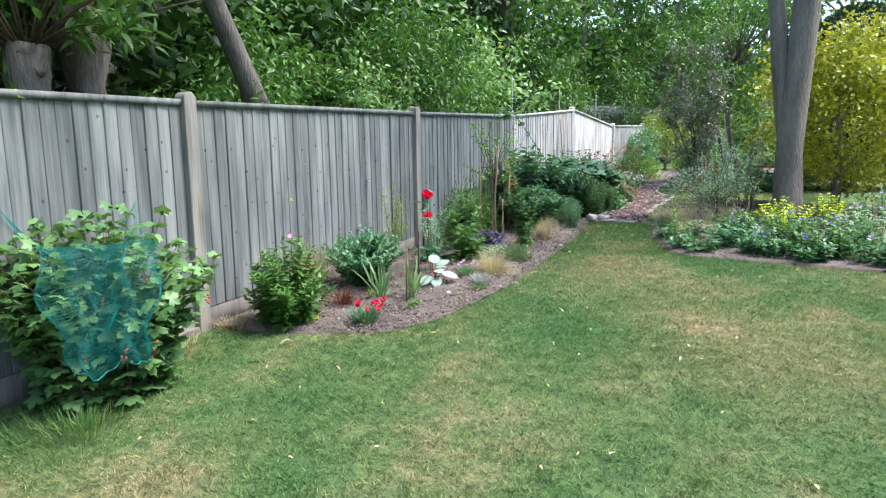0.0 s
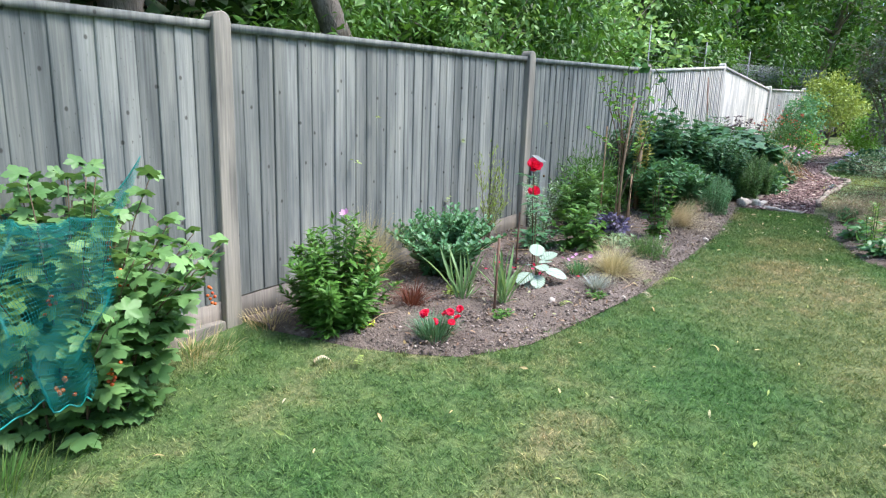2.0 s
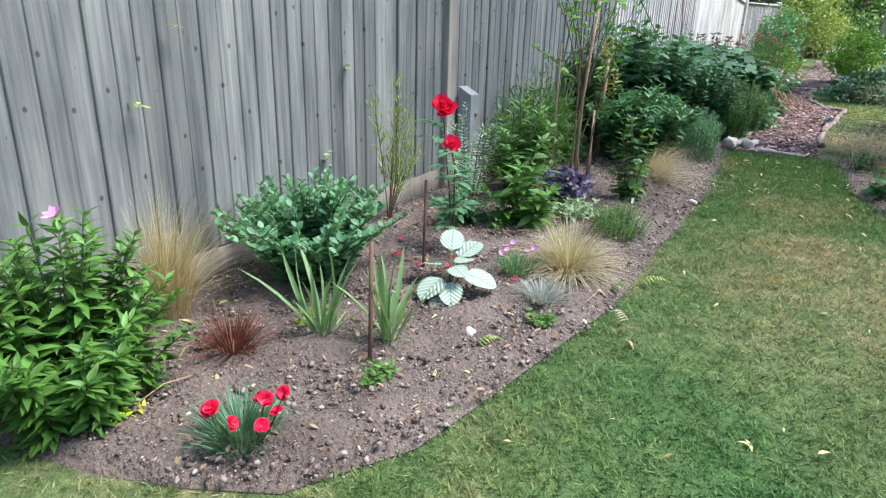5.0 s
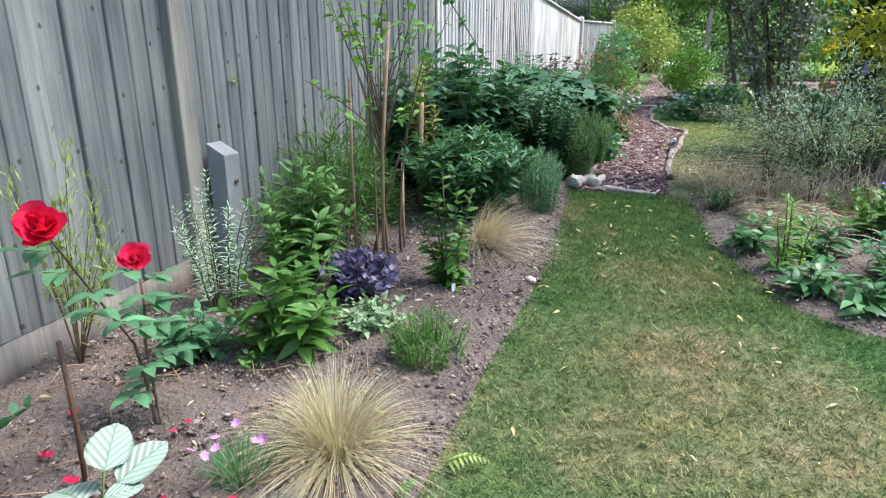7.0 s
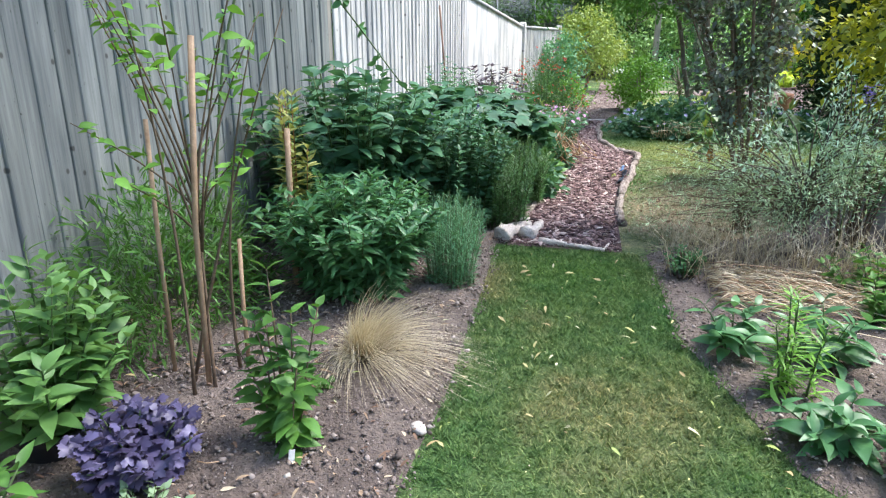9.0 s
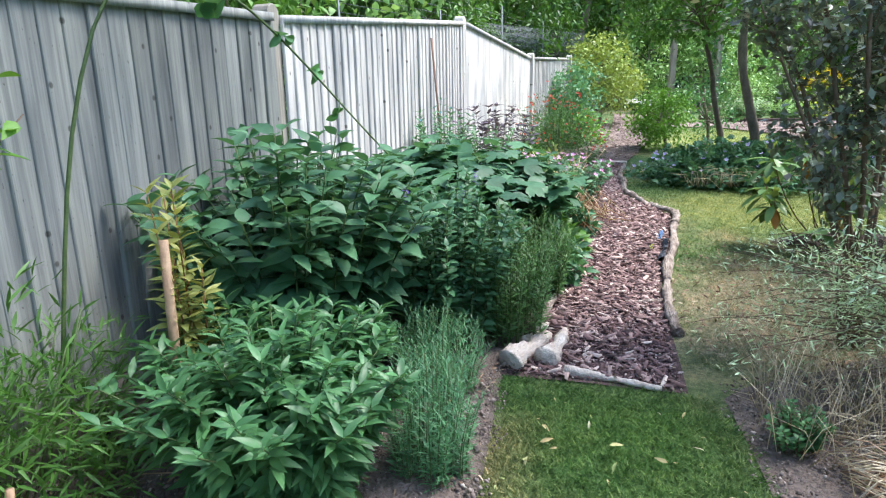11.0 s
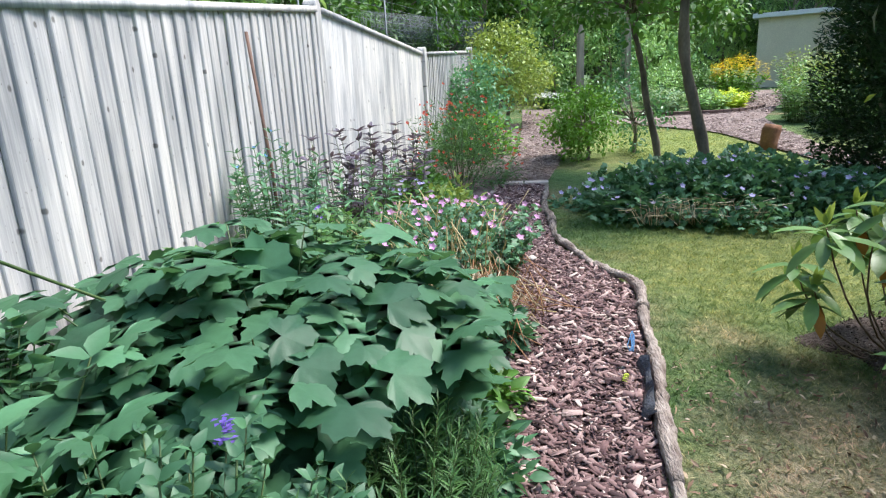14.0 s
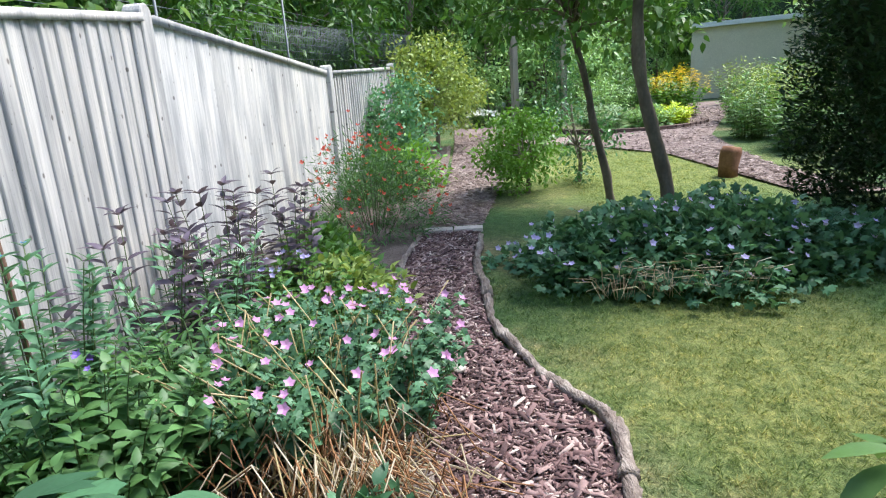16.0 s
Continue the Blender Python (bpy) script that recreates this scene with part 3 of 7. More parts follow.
def tree(name, x, y, label, height=7, crown_r=2.0, crown_z=1.5, clumps=46, per=90, trunk_r=0.14, leafmat=None, leaf_size=0.10, shape=OVATE, bark=None, lean=(0.0, 0.0), clump_r=0.62, stems=1, group="", limbs=10, category="tree"):
    root = thing(name, x, y, label, category, group)
    trunk, crown = Build(), Build()
    for s in range(stems):
        off = np.array([(s - (stems - 1) / 2) * trunk_r * 1.7, rng.normal() * 0.04, 0])
        t = np.linspace(0, 1, 12)
        path = np.stack([off[0] + lean[0] * t + 0.05 * np.sin(5 * t + s), off[1] + lean[1] * t + 0.05 * np.cos(4 * t + s), -0.12 + t * height * 0.8], -1)
        tube(trunk, path, trunk_r * (1 - 0.75 * t) + trunk_r * 0.5 * np.exp(-9 * t), 11, 0.05)
    cs = []
    for k in range(clumps):
        u = unit(rng.normal(size=3)) * rng.uniform(0.55, 1.0)
        zc = (crown_z + height) / 2
        cs.append((lean[0] * 0.7 + u[0] * crown_r, lean[1] * 0.7 + u[1] * crown_r, zc + u[2] * (height - crown_z) / 2))
    cs = np.array(cs)
    limb = Build()
    for k in range(limbs):
        c = cs[k % clumps]
        z0 = max(0.4, min(c[2] - 0.6, height * 0.6))
        f = z0 / (height * 0.8)
        p0 = np.array([lean[0] * f, lean[1] * f, z0])
        m = (p0 + c) / 2 + rng.normal(size=3) * 0.12
        t = np.linspace(0, 1, 6)[:, None]
        tube(limb, (1 - t) ** 2 * p0 + 2 * t * (1 - t) * m + t * t * c, np.linspace(trunk_r * 0.4, trunk_r * 0.08, 6), 5, 0.04)
    crown_leaves(crown, cs, clump_r, per, shape, leaf_size)
    part("trunk", trunk, bark or M_BARK, root, smooth=True)
    if limbs:
        tagged(part("branchwork", limb, bark or M_BARK, root), kind="stuff")
    tagged(part("crown", crown, leafmat or L_WOOD, root), kind="stuff")
    return root


def mound(root, h, rx, ry, n, shape, size, mat, stems=40):
    """A loose leafy dome; returns places on its outside for flowers."""
    fol, st = Build(), Build()
    a, q = rng.uniform(0, 2 * np.pi, n), rng.uniform(0, 1, n)
    el = np.arcsin(q)
    rad = np.clip(rng.normal(0.86, 0.16, n), 0.3, 1.12) * (1 + 0.12 * np.sin(3 * a + 5 * q) + 0.08 * np.sin(7 * a))
    P = np.stack([rad * np.cos(el) * np.cos(a) * rx, rad * np.cos(el) * np.sin(a) * ry, np.maximum(rad * q * h, 0.02)], -1)
    scatter(fol, shape, P, P * np.array([1 / rx, 1 / ry, 0.8 / h]) + 0.6 * rng.normal(size=(n, 3)), np.array([0, 0, 1.0]) + 0.5 * rng.normal(size=(n, 3)), size * rng.uniform(0.7, 1.2, n))
    for k in range(stems):
        p = P[k]
        tube(st, [p * np.array([0.35, 0.35, 0]), p * np.array([0.75, 0.75, 0.6]), p], 0.003, 4)
    tagged(part("stemwork", st, M_STEM, root), kind="stuff")
    tagged(part("foliage", fol, mat, root), kind="stuff")
    return P[(rad > 0.85) & (q > 0.15)]


ico = bmesh.new()
bmesh.ops.create_icosphere(ico, subdivisions=1, radius=1)
ICO = (np.array([v.co[:] for v in ico.verts]), np.array([[v.index for v in f.verts] for f in ico.faces]))
ico.free()


# ---- ground ----
def strip(name, ys, left, right, mat, rise, cols=10, lumps=0.0, edge=0.0, label="", kind="structure", category=""):
    """A sheet between two edge lines that follows the slope of the ground."""
    b = Build()
    v = []
    for y in ys:
        l, r = left(y), right(y)
        for c in range(cols + 1):
            u = c / cols
            x = l + (r - l) * u
            lip = edge if 0 < c < cols else 0.0
            z = gz(y) + rise + lip + lumps * (noise.noise(Vector((x * 5, y * 5, 0))) + 0.6 * noise.noise(Vector((x * 13, y * 13, 4)))) * (1 if 0 < c < cols else 0.2)
            v.append((x, y, z))
    f = []
    for i in range(len(ys) - 1):
        for c in range(cols):
            a = i * (cols + 1) + c
            f += [(a, a + 1, a + cols + 2), (a, a + cols + 2, a + cols + 1)]
    b.add(v, f)
    return tagged(part(name, b, mat, None, smooth=True), label, category or name.replace("_", " "), kind=kind)


def line(*pts):
    ys, xs = [p[0] for p in pts], [p[1] for p in pts]
    return lambda y: float(np.interp(y, ys, xs))


POSTS = [(-3.95, -6.2, 1.5), (-3.76, -3.1, 1.65), (-3.58, 0.0, 1.77), (-3.41, 3.1, 1.87), (-3.25, 6.17, 1.99), (-3.08, 9.12, 2.13), (-2.92, 12.5, 2.44), (-2.64, 15.45, 2.25), (-2.33, 18.6, 2.39)]
fence_x = line(*[(p[1], p[0]) for p in POSTS], (30, -1.2))
bed_edge = line((3.16, -3.2), (3.24, -2.75), (3.3, -2.48), (3.49, -2.08), (3.83, -1.87), (4.4, -1.76), (5.0, -1.66), (5.7, -1.66), (6.8, -1.63), (7.9, -1.70), (8.55, -1.76), (8.83, -1.66), (9.4, -1.60), (10.05, -1.57), (10.95, -1.51), (12.1, -1.66), (13.3, -1.80), (14.2, -1.70), (17, -1.55), (19.5, -1.5))
path_right = line((8.42, -1.02), (8.94, -1.04), (9.2, -1.05), (9.6, -1.06), (10.3, -0.97), (11.0, -0.90), (11.3, -0.88), (11.7, -1.08), (12.13, -1.25), (13.36, -1.31), (14.2, -1.22), (17, -0.75), (19.5, -0.55), (22, -0.3))

gx = np.concatenate([np.linspace(-60, -6, 10), np.linspace(-5, 5, 41), np.linspace(6, 60, 10)])
gy = np.concatenate([np.linspace(-40, -3, 8), np.linspace(-2, 24, 105), np.linspace(26, 90, 14)])
b = Build()
b.add([(x, y, gz(y) + (0.007 * noise.noise(Vector((x * 1.3, y * 1.3, 0))) if abs(x) < 5 and -2 < y < 24 else 0)) for y in gy for x in gx],
      [t for i in range(len(gy) - 1) for c in range(len(gx) - 1) for a in [i * len(gx) + c] for t in ((a, a + 1, a + len(gx) + 1), (a, a + len(gx) + 1, a + len(gx)))])
tagged(part("ground", b, M_LAWN, None, smooth=True), "mown lawn with green and straw-coloured parched patches, and painted sunlit patches further on", "lawn", kind="structure")

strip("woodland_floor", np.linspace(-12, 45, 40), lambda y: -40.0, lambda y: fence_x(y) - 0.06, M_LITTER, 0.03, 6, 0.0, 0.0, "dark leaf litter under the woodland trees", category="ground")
strip("soil_bed", np.linspace(3.17, 19.5, 150), lambda y: fence_x(y) + 0.02, bed_edge, M_SOIL, 0.006, 22, 0.035, 0.025, "bare stony grey-brown soil of the border along the fence", category="soil")
right_bed_l = line((6.2, 1.2), (6.3, 0.7), (6.5, -0.29), (6.67, -0.53), (7.1, -0.67), (7.5, -0.81), (8.1, -0.85), (8.5, -0.9), (8.7, -0.6), (9.1, 0.0), (10.2, 0.5))
strip("soil_bed_island", np.linspace(6.2, 10.2, 40), right_bed_l, lambda y: 3.4 - 1.0 * ((y - 8.2) / 2) ** 2, M_SOIL, 0.003, 24, 0.02, 0.022, "soil of the island bed strewn with dry straw", category="soil")
bark_path = strip("bark_path", np.linspace(8.46, 14.15, 60), lambda y: bed_edge(y) + 0.0, path_right, M_FINES, 0.008, 8, 0.008, 0.0, "narrow path of brown bark chips", category="path")
strip("bark_path_far", np.linspace(14.3, 22, 30), lambda y: bed_edge(y) + 0.05, path_right, M_SUNLITCHIP, 0.022, 8, 0.01, 0.0, "far stretch of the bark chip path", category="path")
side_l = line((14.6, 1.7), (15.9, 1.55), (17.4, 1.35), (18.6, 0.5), (18.8, 0.3), (19.55, 0.5), (19.7, 1.6), (20.2, 2.5), (22, 3.3), (25, 4.4))
side_r = line((14.6, 2.4), (15.9, 2.1), (17.4, 2.25), (18.8, 2.5), (20, 3.1), (22, 4.1), (25, 5.4))
strip("bark_path_side", np.linspace(14.6, 25, 40), side_l, side_r, M_SUNLITCHIP, 0.022, 10, 0.01, 0.0, "bark path curving past the flower bed", category="path")
strip("cross_path", np.linspace(18.75, 19.6, 6), lambda y: -0.6, lambda y: 1.0, M_SUNLITCHIP, 0.026, 10, 0.01, 0.0, "bark path across the end of the lawn", category="path")

# ---- fence ----
bm = bmesh.new()
prof = [(-0.003, 0.0), (0.003, 0.0), (0.0100, 0.105), (0.0088, 0.1108), (0.0045, 0.1138), (-0.006, 0.115)]
vs = [bm.verts.new((p[0], p[1], z)) for z in (0, 1) for p in prof]
for i in range(6):
    bm.faces.new([vs[q] for q in (i, (i + 1) % 6, (i + 1) % 6 + 6, i + 6)])
bm.faces.new(vs[6:])
bm.faces.new(vs[5::-1])
bmesh.ops.recalc_face_normals(bm, faces=bm.faces[:])
BOARD = solid("board", bm, M_BOARD)
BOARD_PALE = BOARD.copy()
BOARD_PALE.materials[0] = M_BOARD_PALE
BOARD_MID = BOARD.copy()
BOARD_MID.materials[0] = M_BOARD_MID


def rounded_post(height):
    """Square post whose top is cut to an arch."""
    bm = bmesh.new()
    ring = [(-0.05, 0.0), (0.05, 0.0), (0.05, height - 0.05)] + [(0.05 * math.cos(a), height - 0.05 + 0.05 * math.sin(a)) for a in np.linspace(0.3, math.pi - 0.3, 7)] + [(-0.05, height - 0.05)]
    front = [bm.verts.new((0.05, y, z)) for y, z in ring]
    back = [bm.verts.new((-0.05, y, z)) for y, z in ring]
    bm.faces.new(front)
    bm.faces.new(back[::-1])
    n = len(ring)
    for k in range(n):
        bm.faces.new((front[k], back[k], back[(k + 1) % n], front[(k + 1) % n]))
    bmesh.ops.recalc_face_normals(bm, faces=bm.faces[:])
    bmesh.ops.bevel(bm, geom=[e for e in bm.edges if e.calc_face_angle(0) > 1.0], offset=0.005, segments=1, affect="EDGES")
    return solid("fence_post", bm, M_POST)


fence = tagged(new("garden_fence"), "long weathered closeboard garden fence, grey near and coloured pale for sunlight further on", "fence")
for k, (x, y, top) in enumerate(POSTS):
    z0 = gz(y) - 0.1
    ob = new("post", rounded_post(top - z0))
    ob.parent = fence
    if k >= 6:
        ob.data.materials[0] = M_BOARD_MID
    nxt, prv = POSTS[min(k + 1, len(POSTS) - 1)], POSTS[max(k - 1, 0)]
    ob.matrix_world = pose(x + (-0.045 if k == 5 else -0.02 if k == 6 else 0.015), y, z0, 0, 0, -math.degrees(math.atan2(nxt[0] - prv[0], nxt[1] - prv[1])))

for k in range(len(POSTS) - 1):
    (x0, y0, t0), (x1, y1, t1) = POSTS[k], POSTS[k + 1]
    span = math.hypot(x1 - x0, y1 - y0)
    # From here on the boards take the colours that carry painted sunlight.
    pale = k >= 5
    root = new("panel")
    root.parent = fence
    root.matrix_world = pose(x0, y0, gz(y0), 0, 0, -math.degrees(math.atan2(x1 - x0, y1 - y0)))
    root["label"] = "fence panel of upright feather-edge boards, coloured pale for sunlight" if pale else "grey weathered fence panel of upright feather-edge boards"
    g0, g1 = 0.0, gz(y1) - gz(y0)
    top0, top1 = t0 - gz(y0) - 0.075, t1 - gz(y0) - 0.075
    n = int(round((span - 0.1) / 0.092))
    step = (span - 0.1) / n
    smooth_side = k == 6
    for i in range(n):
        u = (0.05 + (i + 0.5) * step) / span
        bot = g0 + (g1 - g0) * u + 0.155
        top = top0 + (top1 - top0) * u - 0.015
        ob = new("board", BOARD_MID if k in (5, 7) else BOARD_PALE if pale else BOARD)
        ob.parent = root
        wob = rng.normal()
        if smooth_side:
            ob.matrix_local = Matrix.LocRotScale((0.006 + 0.001 * wob, 0.05 + i * step - 0.012, bot), Euler((0.003 * wob, 0, -0.09)), (1, 1, top - bot))
        else:
            ob.matrix_local = Matrix.LocRotScale((0.010 + 0.0015 * wob, 0.05 + (i + 1) * step + 0.014 + (0.002 if pale else 0.004) * rng.normal(), bot), Euler((0.003 * wob, 0, math.pi + (0.09 if pale else 0.035) + 0.012 * wob)), (-1, 1, top - bot))
    rail = Build()

    def bar(z_a, z_b, h, xa, xb):
        v = [(xx, yy, zz + dz) for yy, zz in ((0.052, z_a), (span - 0.052, z_b)) for xx, dz in ((xa, 0), (xb, 0), (xb, h), (xa, h))]
        rail.add(v, [(0, 1, 2), (0, 2, 3), (4, 6, 5), (4, 7, 6), (0, 4, 5), (0, 5, 1), (1, 5, 6), (1, 6, 2), (2, 6, 7), (2, 7, 3), (3, 7, 4), (3, 4, 0)])

    bar(top0 - 0.018, top1 - 0.018, 0.04, -0.03, 0.04)
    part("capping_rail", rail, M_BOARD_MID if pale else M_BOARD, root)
    rail = Build()
    bar(g0 - 0.06, g1 - 0.06, 0.21, -0.005, 0.022)
    part("gravel_board", rail, M_GRAVELBOARD, root)
    for h in (0.45, 0.85):
        rail = Build()
        bar(g0 + (top0 - g0) * h, g1 + (top1 - g1) * h, 0.07, -0.09, -0.012)
        part("back_rail", rail, M_GRAVELBOARD, root)

# concrete spur bolted beside a post
root = thing("concrete_spur", -3.13, 6.30, "grey concrete repair spur beside a fence post", "fence post", z=gz(6.3) - 0.1)
bm = box_bm(0.10, 0.11, 0.78, 0.006)
for v in bm.verts:
    if v.co.z > 0.7:
        v.co.z += -0.55 * v.co.x - 0.02
link_part("body", solid("body", bm, M_CONCRETE), M_CONCRETE, root)
for z in (0.35, 0.6):
    bolt = Build()
    tube(bolt, [(0.045, 0.01, z), (0.062, 0.01, z)], 0.011, 8)
    part("bolt", bolt, M_TWIG, root, "dark rusty bolt head")
bm = box_bm(0.08, 0.36, 0.12, 0.012, -0.06)
ob = new("concrete_block", solid("concrete_block", bm, M_GRAVELBOARD))
ob.matrix_world = pose(-3.375, 2.86, gz(2.86), 0, 0, 3)
tagged(ob, "low concrete gravel board block at the foot of the fence", "concrete block")

# ---- woodland behind the fence ----
TREES = "woodland trees behind the fence"
proto = [
    tree("woodland_tree", -6.2, 3.75, "old rough-barked woodland tree with green leaves", 8.5, 2.3, 2.8, 56, 80, 0.24, L_WOOD, 0.195, OVATE, group=TREES),
    tree("woodland_tree", -4.5, 5.95, "leaning rough-barked woodland tree with green leaves", 8.0, 2.4, 2.7, 56, 80, 0.15, L_WOOD, 0.205, LANCE, lean=(-0.6, -2.75), group=TREES),
    tree("woodland_tree", -7.2, 10.0, "tall woodland tree with dense green crown", 9.0, 2.6, 0.8, 70, 80, 0.18, L_WOOD, 0.215, OVATE, group=TREES),
]
shrub = [
    tree("woodland_shrub", -5.5, 5.9, "leafy green shrub growing behind the fence", 3.0, 0.8, 0.2, 30, 80, 0.05, L_MID, 0.135, LANCE, clump_r=0.5, group="shrubs behind the fence", category="shrub"),
    tree("woodland_shrub", -5.1, 13.2, "pale green leafy shrub behind the fence", 3.5, 1.5, 0.3, 40, 75, 0.05, L_WOODLIGHT, 0.14, OVATE, clump_r=0.5, group="shrubs behind the fence", category="shrub"),
    tree("woodland_shrub", -4.9, 9.2, "dark green leafy shrub behind the fence", 3.4, 1.5, 0.2, 46, 110, 0.05, L_WOOD, 0.13, LANCE, clump_r=0.5, group="shrubs behind the fence", category="shrub"),
]


def plant_copy(src, x, y, scale=1.0):
    m = pose(x, y, gz(y), 0, 0, rng.uniform(0, 360))
    ob = copy_thing(src, m)
    ob.scale = (scale, scale, scale * rng.uniform(0.9, 1.1))
    return ob


for i, x, y, s in ((2, -9.5, 1.5, 1.0), (1, -10.4, 5.2, 1.05), (2, -8.4, 14.0, 1.1), (2, -5.6, 16.2, 0.9), (1, -6.6, 19.0, 1.0), (2, -10.5, 8.5, 1.2), (0, -9.6, 18, 1.2), (2, -4.6, 21.0, 0.95), (2, -6.8, 24.5, 1.15), (1, -3.0, 24.8, 1.0), (2, -1.8, 28.5, 1.2), (0, 1.2, 30.5, 1.1), (2, -5.2, 30, 1.3), (2, 4.6, 33, 1.2), (1, 8.8, 32, 1.2), (2, 12.5, 30, 1.2), (2, -9.8, -3.0, 1.1), (1, -6.8, -0.6, 1.0), (2, -12.8, 4.5, 1.2), (2, -12.5, 12, 1.2), (2, 15.0, 24, 1.1)):
    plant_copy(proto[i], x, y, s)
# Pale copies (1) past y = 23 put the far end's sunlight into leaf colour.
for i, x, y, s in ((0, -4.35, 2.2, 0.6), (0, -4.3, 3.95, 0.62), (0, -4.4, 5.2, 0.6), (1, -4.6, 7.6, 0.62), (0, -4.7, 1.4, 0.9), (2, -4.9, 8.1, 0.9), (0, -4.8, 11.2, 1.0), (2, -4.5, 15.2, 0.9), (0, -4.2, 17.4, 1.0), (2, -3.9, 19.6, 1.0), (0, -3.0, 22.0, 1.0), (1, -7.0, 12.6, 1.1), (2, -6.6, 8.3, 1.1), (2, -5.6, -1.2, 1.0), (2, -1.4, 25.6, 1.2), (2, -6.3, 15.0, 1.2), (0, 2.2, 28.0, 1.1), (1, 1.8, 26.5, 1.0), (2, 6.4, 28, 1.2), (1, 7.8, 23.5, 1.0), (0, 6.5, 20.5, 0.9), (2, -8.6, 2.0, 1.5), (2, -8.0, 7.6, 1.6), (2, -7.6, 10.8, 1.5), (0, -7.6, 16.6, 1.6), (2, -6.4, 20.6, 1.5), (2, -5.0, 23.6, 1.6), (0, -8.2, 0.0, 1.5), (2, -10.6, 3.6, 1.7), (2, -10.4, 11.4, 1.7), (2, -9.2, 21, 1.7), (2, -3.6, 27.4, 1.7), (0, 0.2, 27.8, 1.5), (2, 3.4, 30.2, 1.6), (2, 10.2, 26, 1.6), (1, -0.6, 24.6, 0.75), (1, 0.9, 25.4, 0.8), (1, 3.0, 27.2, 1.0), (1, 5.2, 30.2, 1.1), (1, 1.6, 23.9, 0.55), (1, 9.6, 24.4, 0.8)):
    plant_copy(shrub[i], x, y, s)

# thicket added to fill the wood; its dark leaf colour stands for shade
thicket = tree("woodland_thicket", -7.6, -3.0, "tall added thicket, its leaves coloured dark for the shade of the wood", 5.2, 1.7, 0.1, 64, 66, 0.06, L_SHADE, 0.21, OVATE, clump_r=0.75, group="thickets of the wood", category="thicket", limbs=6)
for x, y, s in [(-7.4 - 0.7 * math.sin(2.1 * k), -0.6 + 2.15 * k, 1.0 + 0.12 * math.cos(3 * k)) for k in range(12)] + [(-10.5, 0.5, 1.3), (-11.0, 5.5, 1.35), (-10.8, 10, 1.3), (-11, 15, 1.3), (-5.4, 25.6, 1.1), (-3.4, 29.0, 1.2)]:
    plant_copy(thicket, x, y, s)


def pollard(x, y, head, r, lean, label):
    """Old pollarded trunk with a burred head and a brush of leafy shoots."""
    root = thing("pollard_tree", x, y, label, "tree", "pollards behind the fence")
    tr, sh, lv = Build(), Build(), Build()
    t = np.linspace(0, 1, 10)
    path = np.stack([lean[0] * t, lean[1] * t + 0.03 * np.sin(6 * t), -0.1 + head * t], -1)
    tube(tr, path, r * (1.0 - 0.2 * t + 0.55 * np.exp(-((t - 0.97) / 0.12) ** 2)), 13, 0.1)
    part("trunk", tr, M_BARK, root, smooth=True)
    for k in range(5):
        b = Build()
        a = 1.26 * k + rng.uniform(0, 0.5)
        c = path[-1] + np.array([math.cos(a) * r * 0.9, math.sin(a) * r * 0.9, rng.uniform(-0.2, 0.05)])
        scatter(b, ICO, c[None], around(1), np.array([[0, 0, 1.0]]), r * rng.uniform(0.4, 0.65))
        part("burr", b, M_BARK, root, smooth=True)
    P, W = [], []
    for k in range(34):
        d = np.append(rng.normal(size=2) * 0.55, rng.uniform(0.3, 1.0))
        L = rng.uniform(0.8, 1.9)
        q = path[-1] + np.append(d[:2] * r * 1.2, 0)
        m, e = q + d * L * 0.5, q + d * L + np.array([0, 0, -0.25 * L])
        u = np.linspace(0, 1, 7)[:, None]
        tube(sh, (1 - u) ** 2 * q + 2 * u * (1 - u) * m + u * u * e, np.linspace(0.012, 0.003, 7), 5)
        u = rng.uniform(0.3, 1, 46)[:, None]
        P.append((1 - u) ** 2 * q + 2 * u * (1 - u) * m + u * u * e + rng.normal(size=(46, 3)) * 0.07)
        W.append(d + rng.normal(size=(46, 3)) * 0.8)
    P, W = np.concatenate(P), np.concatenate(W)
    scatter(lv, LANCE, P, W, np.array([0, 0, 1.0]) + 0.5 * rng.normal(size=(len(P), 3)), rng.uniform(0.08, 0.17, len(P)))
    tagged(part("shootwork", sh, M_TWIG, root), kind="stuff")
    tagged(part("foliage", lv, L_MID, root), kind="stuff")


pollard(-4.55, 3.28, 2.45, 0.155, (0.0, -0.05), "old pollard with rough pale bark and leafy shoots")
pollard(-4.5, 2.78, 2.15, 0.12, (0.0, -0.02), "small old pollard with dark burred head")

# trees that close the open side of the garden
for i, x, y, s in ((2, 11.0, 2.2, 1.0), (2, 12.0, 7.6, 1.1), (0, 14.0, 12.5, 0.9), (2, 10.5, -3.0, 1.1), (0, 3.5, -9.5, 1.0), (2, -2.0, -10, 1.1), (2, 15.5, 17.5, 1.1)):
    plant_copy(proto[i], x, y, s)

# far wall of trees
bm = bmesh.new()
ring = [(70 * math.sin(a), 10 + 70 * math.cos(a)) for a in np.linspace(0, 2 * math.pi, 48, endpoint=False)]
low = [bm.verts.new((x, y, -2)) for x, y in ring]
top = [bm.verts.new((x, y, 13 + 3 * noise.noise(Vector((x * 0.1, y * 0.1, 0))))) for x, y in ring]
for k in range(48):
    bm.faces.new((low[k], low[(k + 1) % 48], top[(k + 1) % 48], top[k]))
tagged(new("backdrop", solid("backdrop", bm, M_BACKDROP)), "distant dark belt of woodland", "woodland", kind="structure")

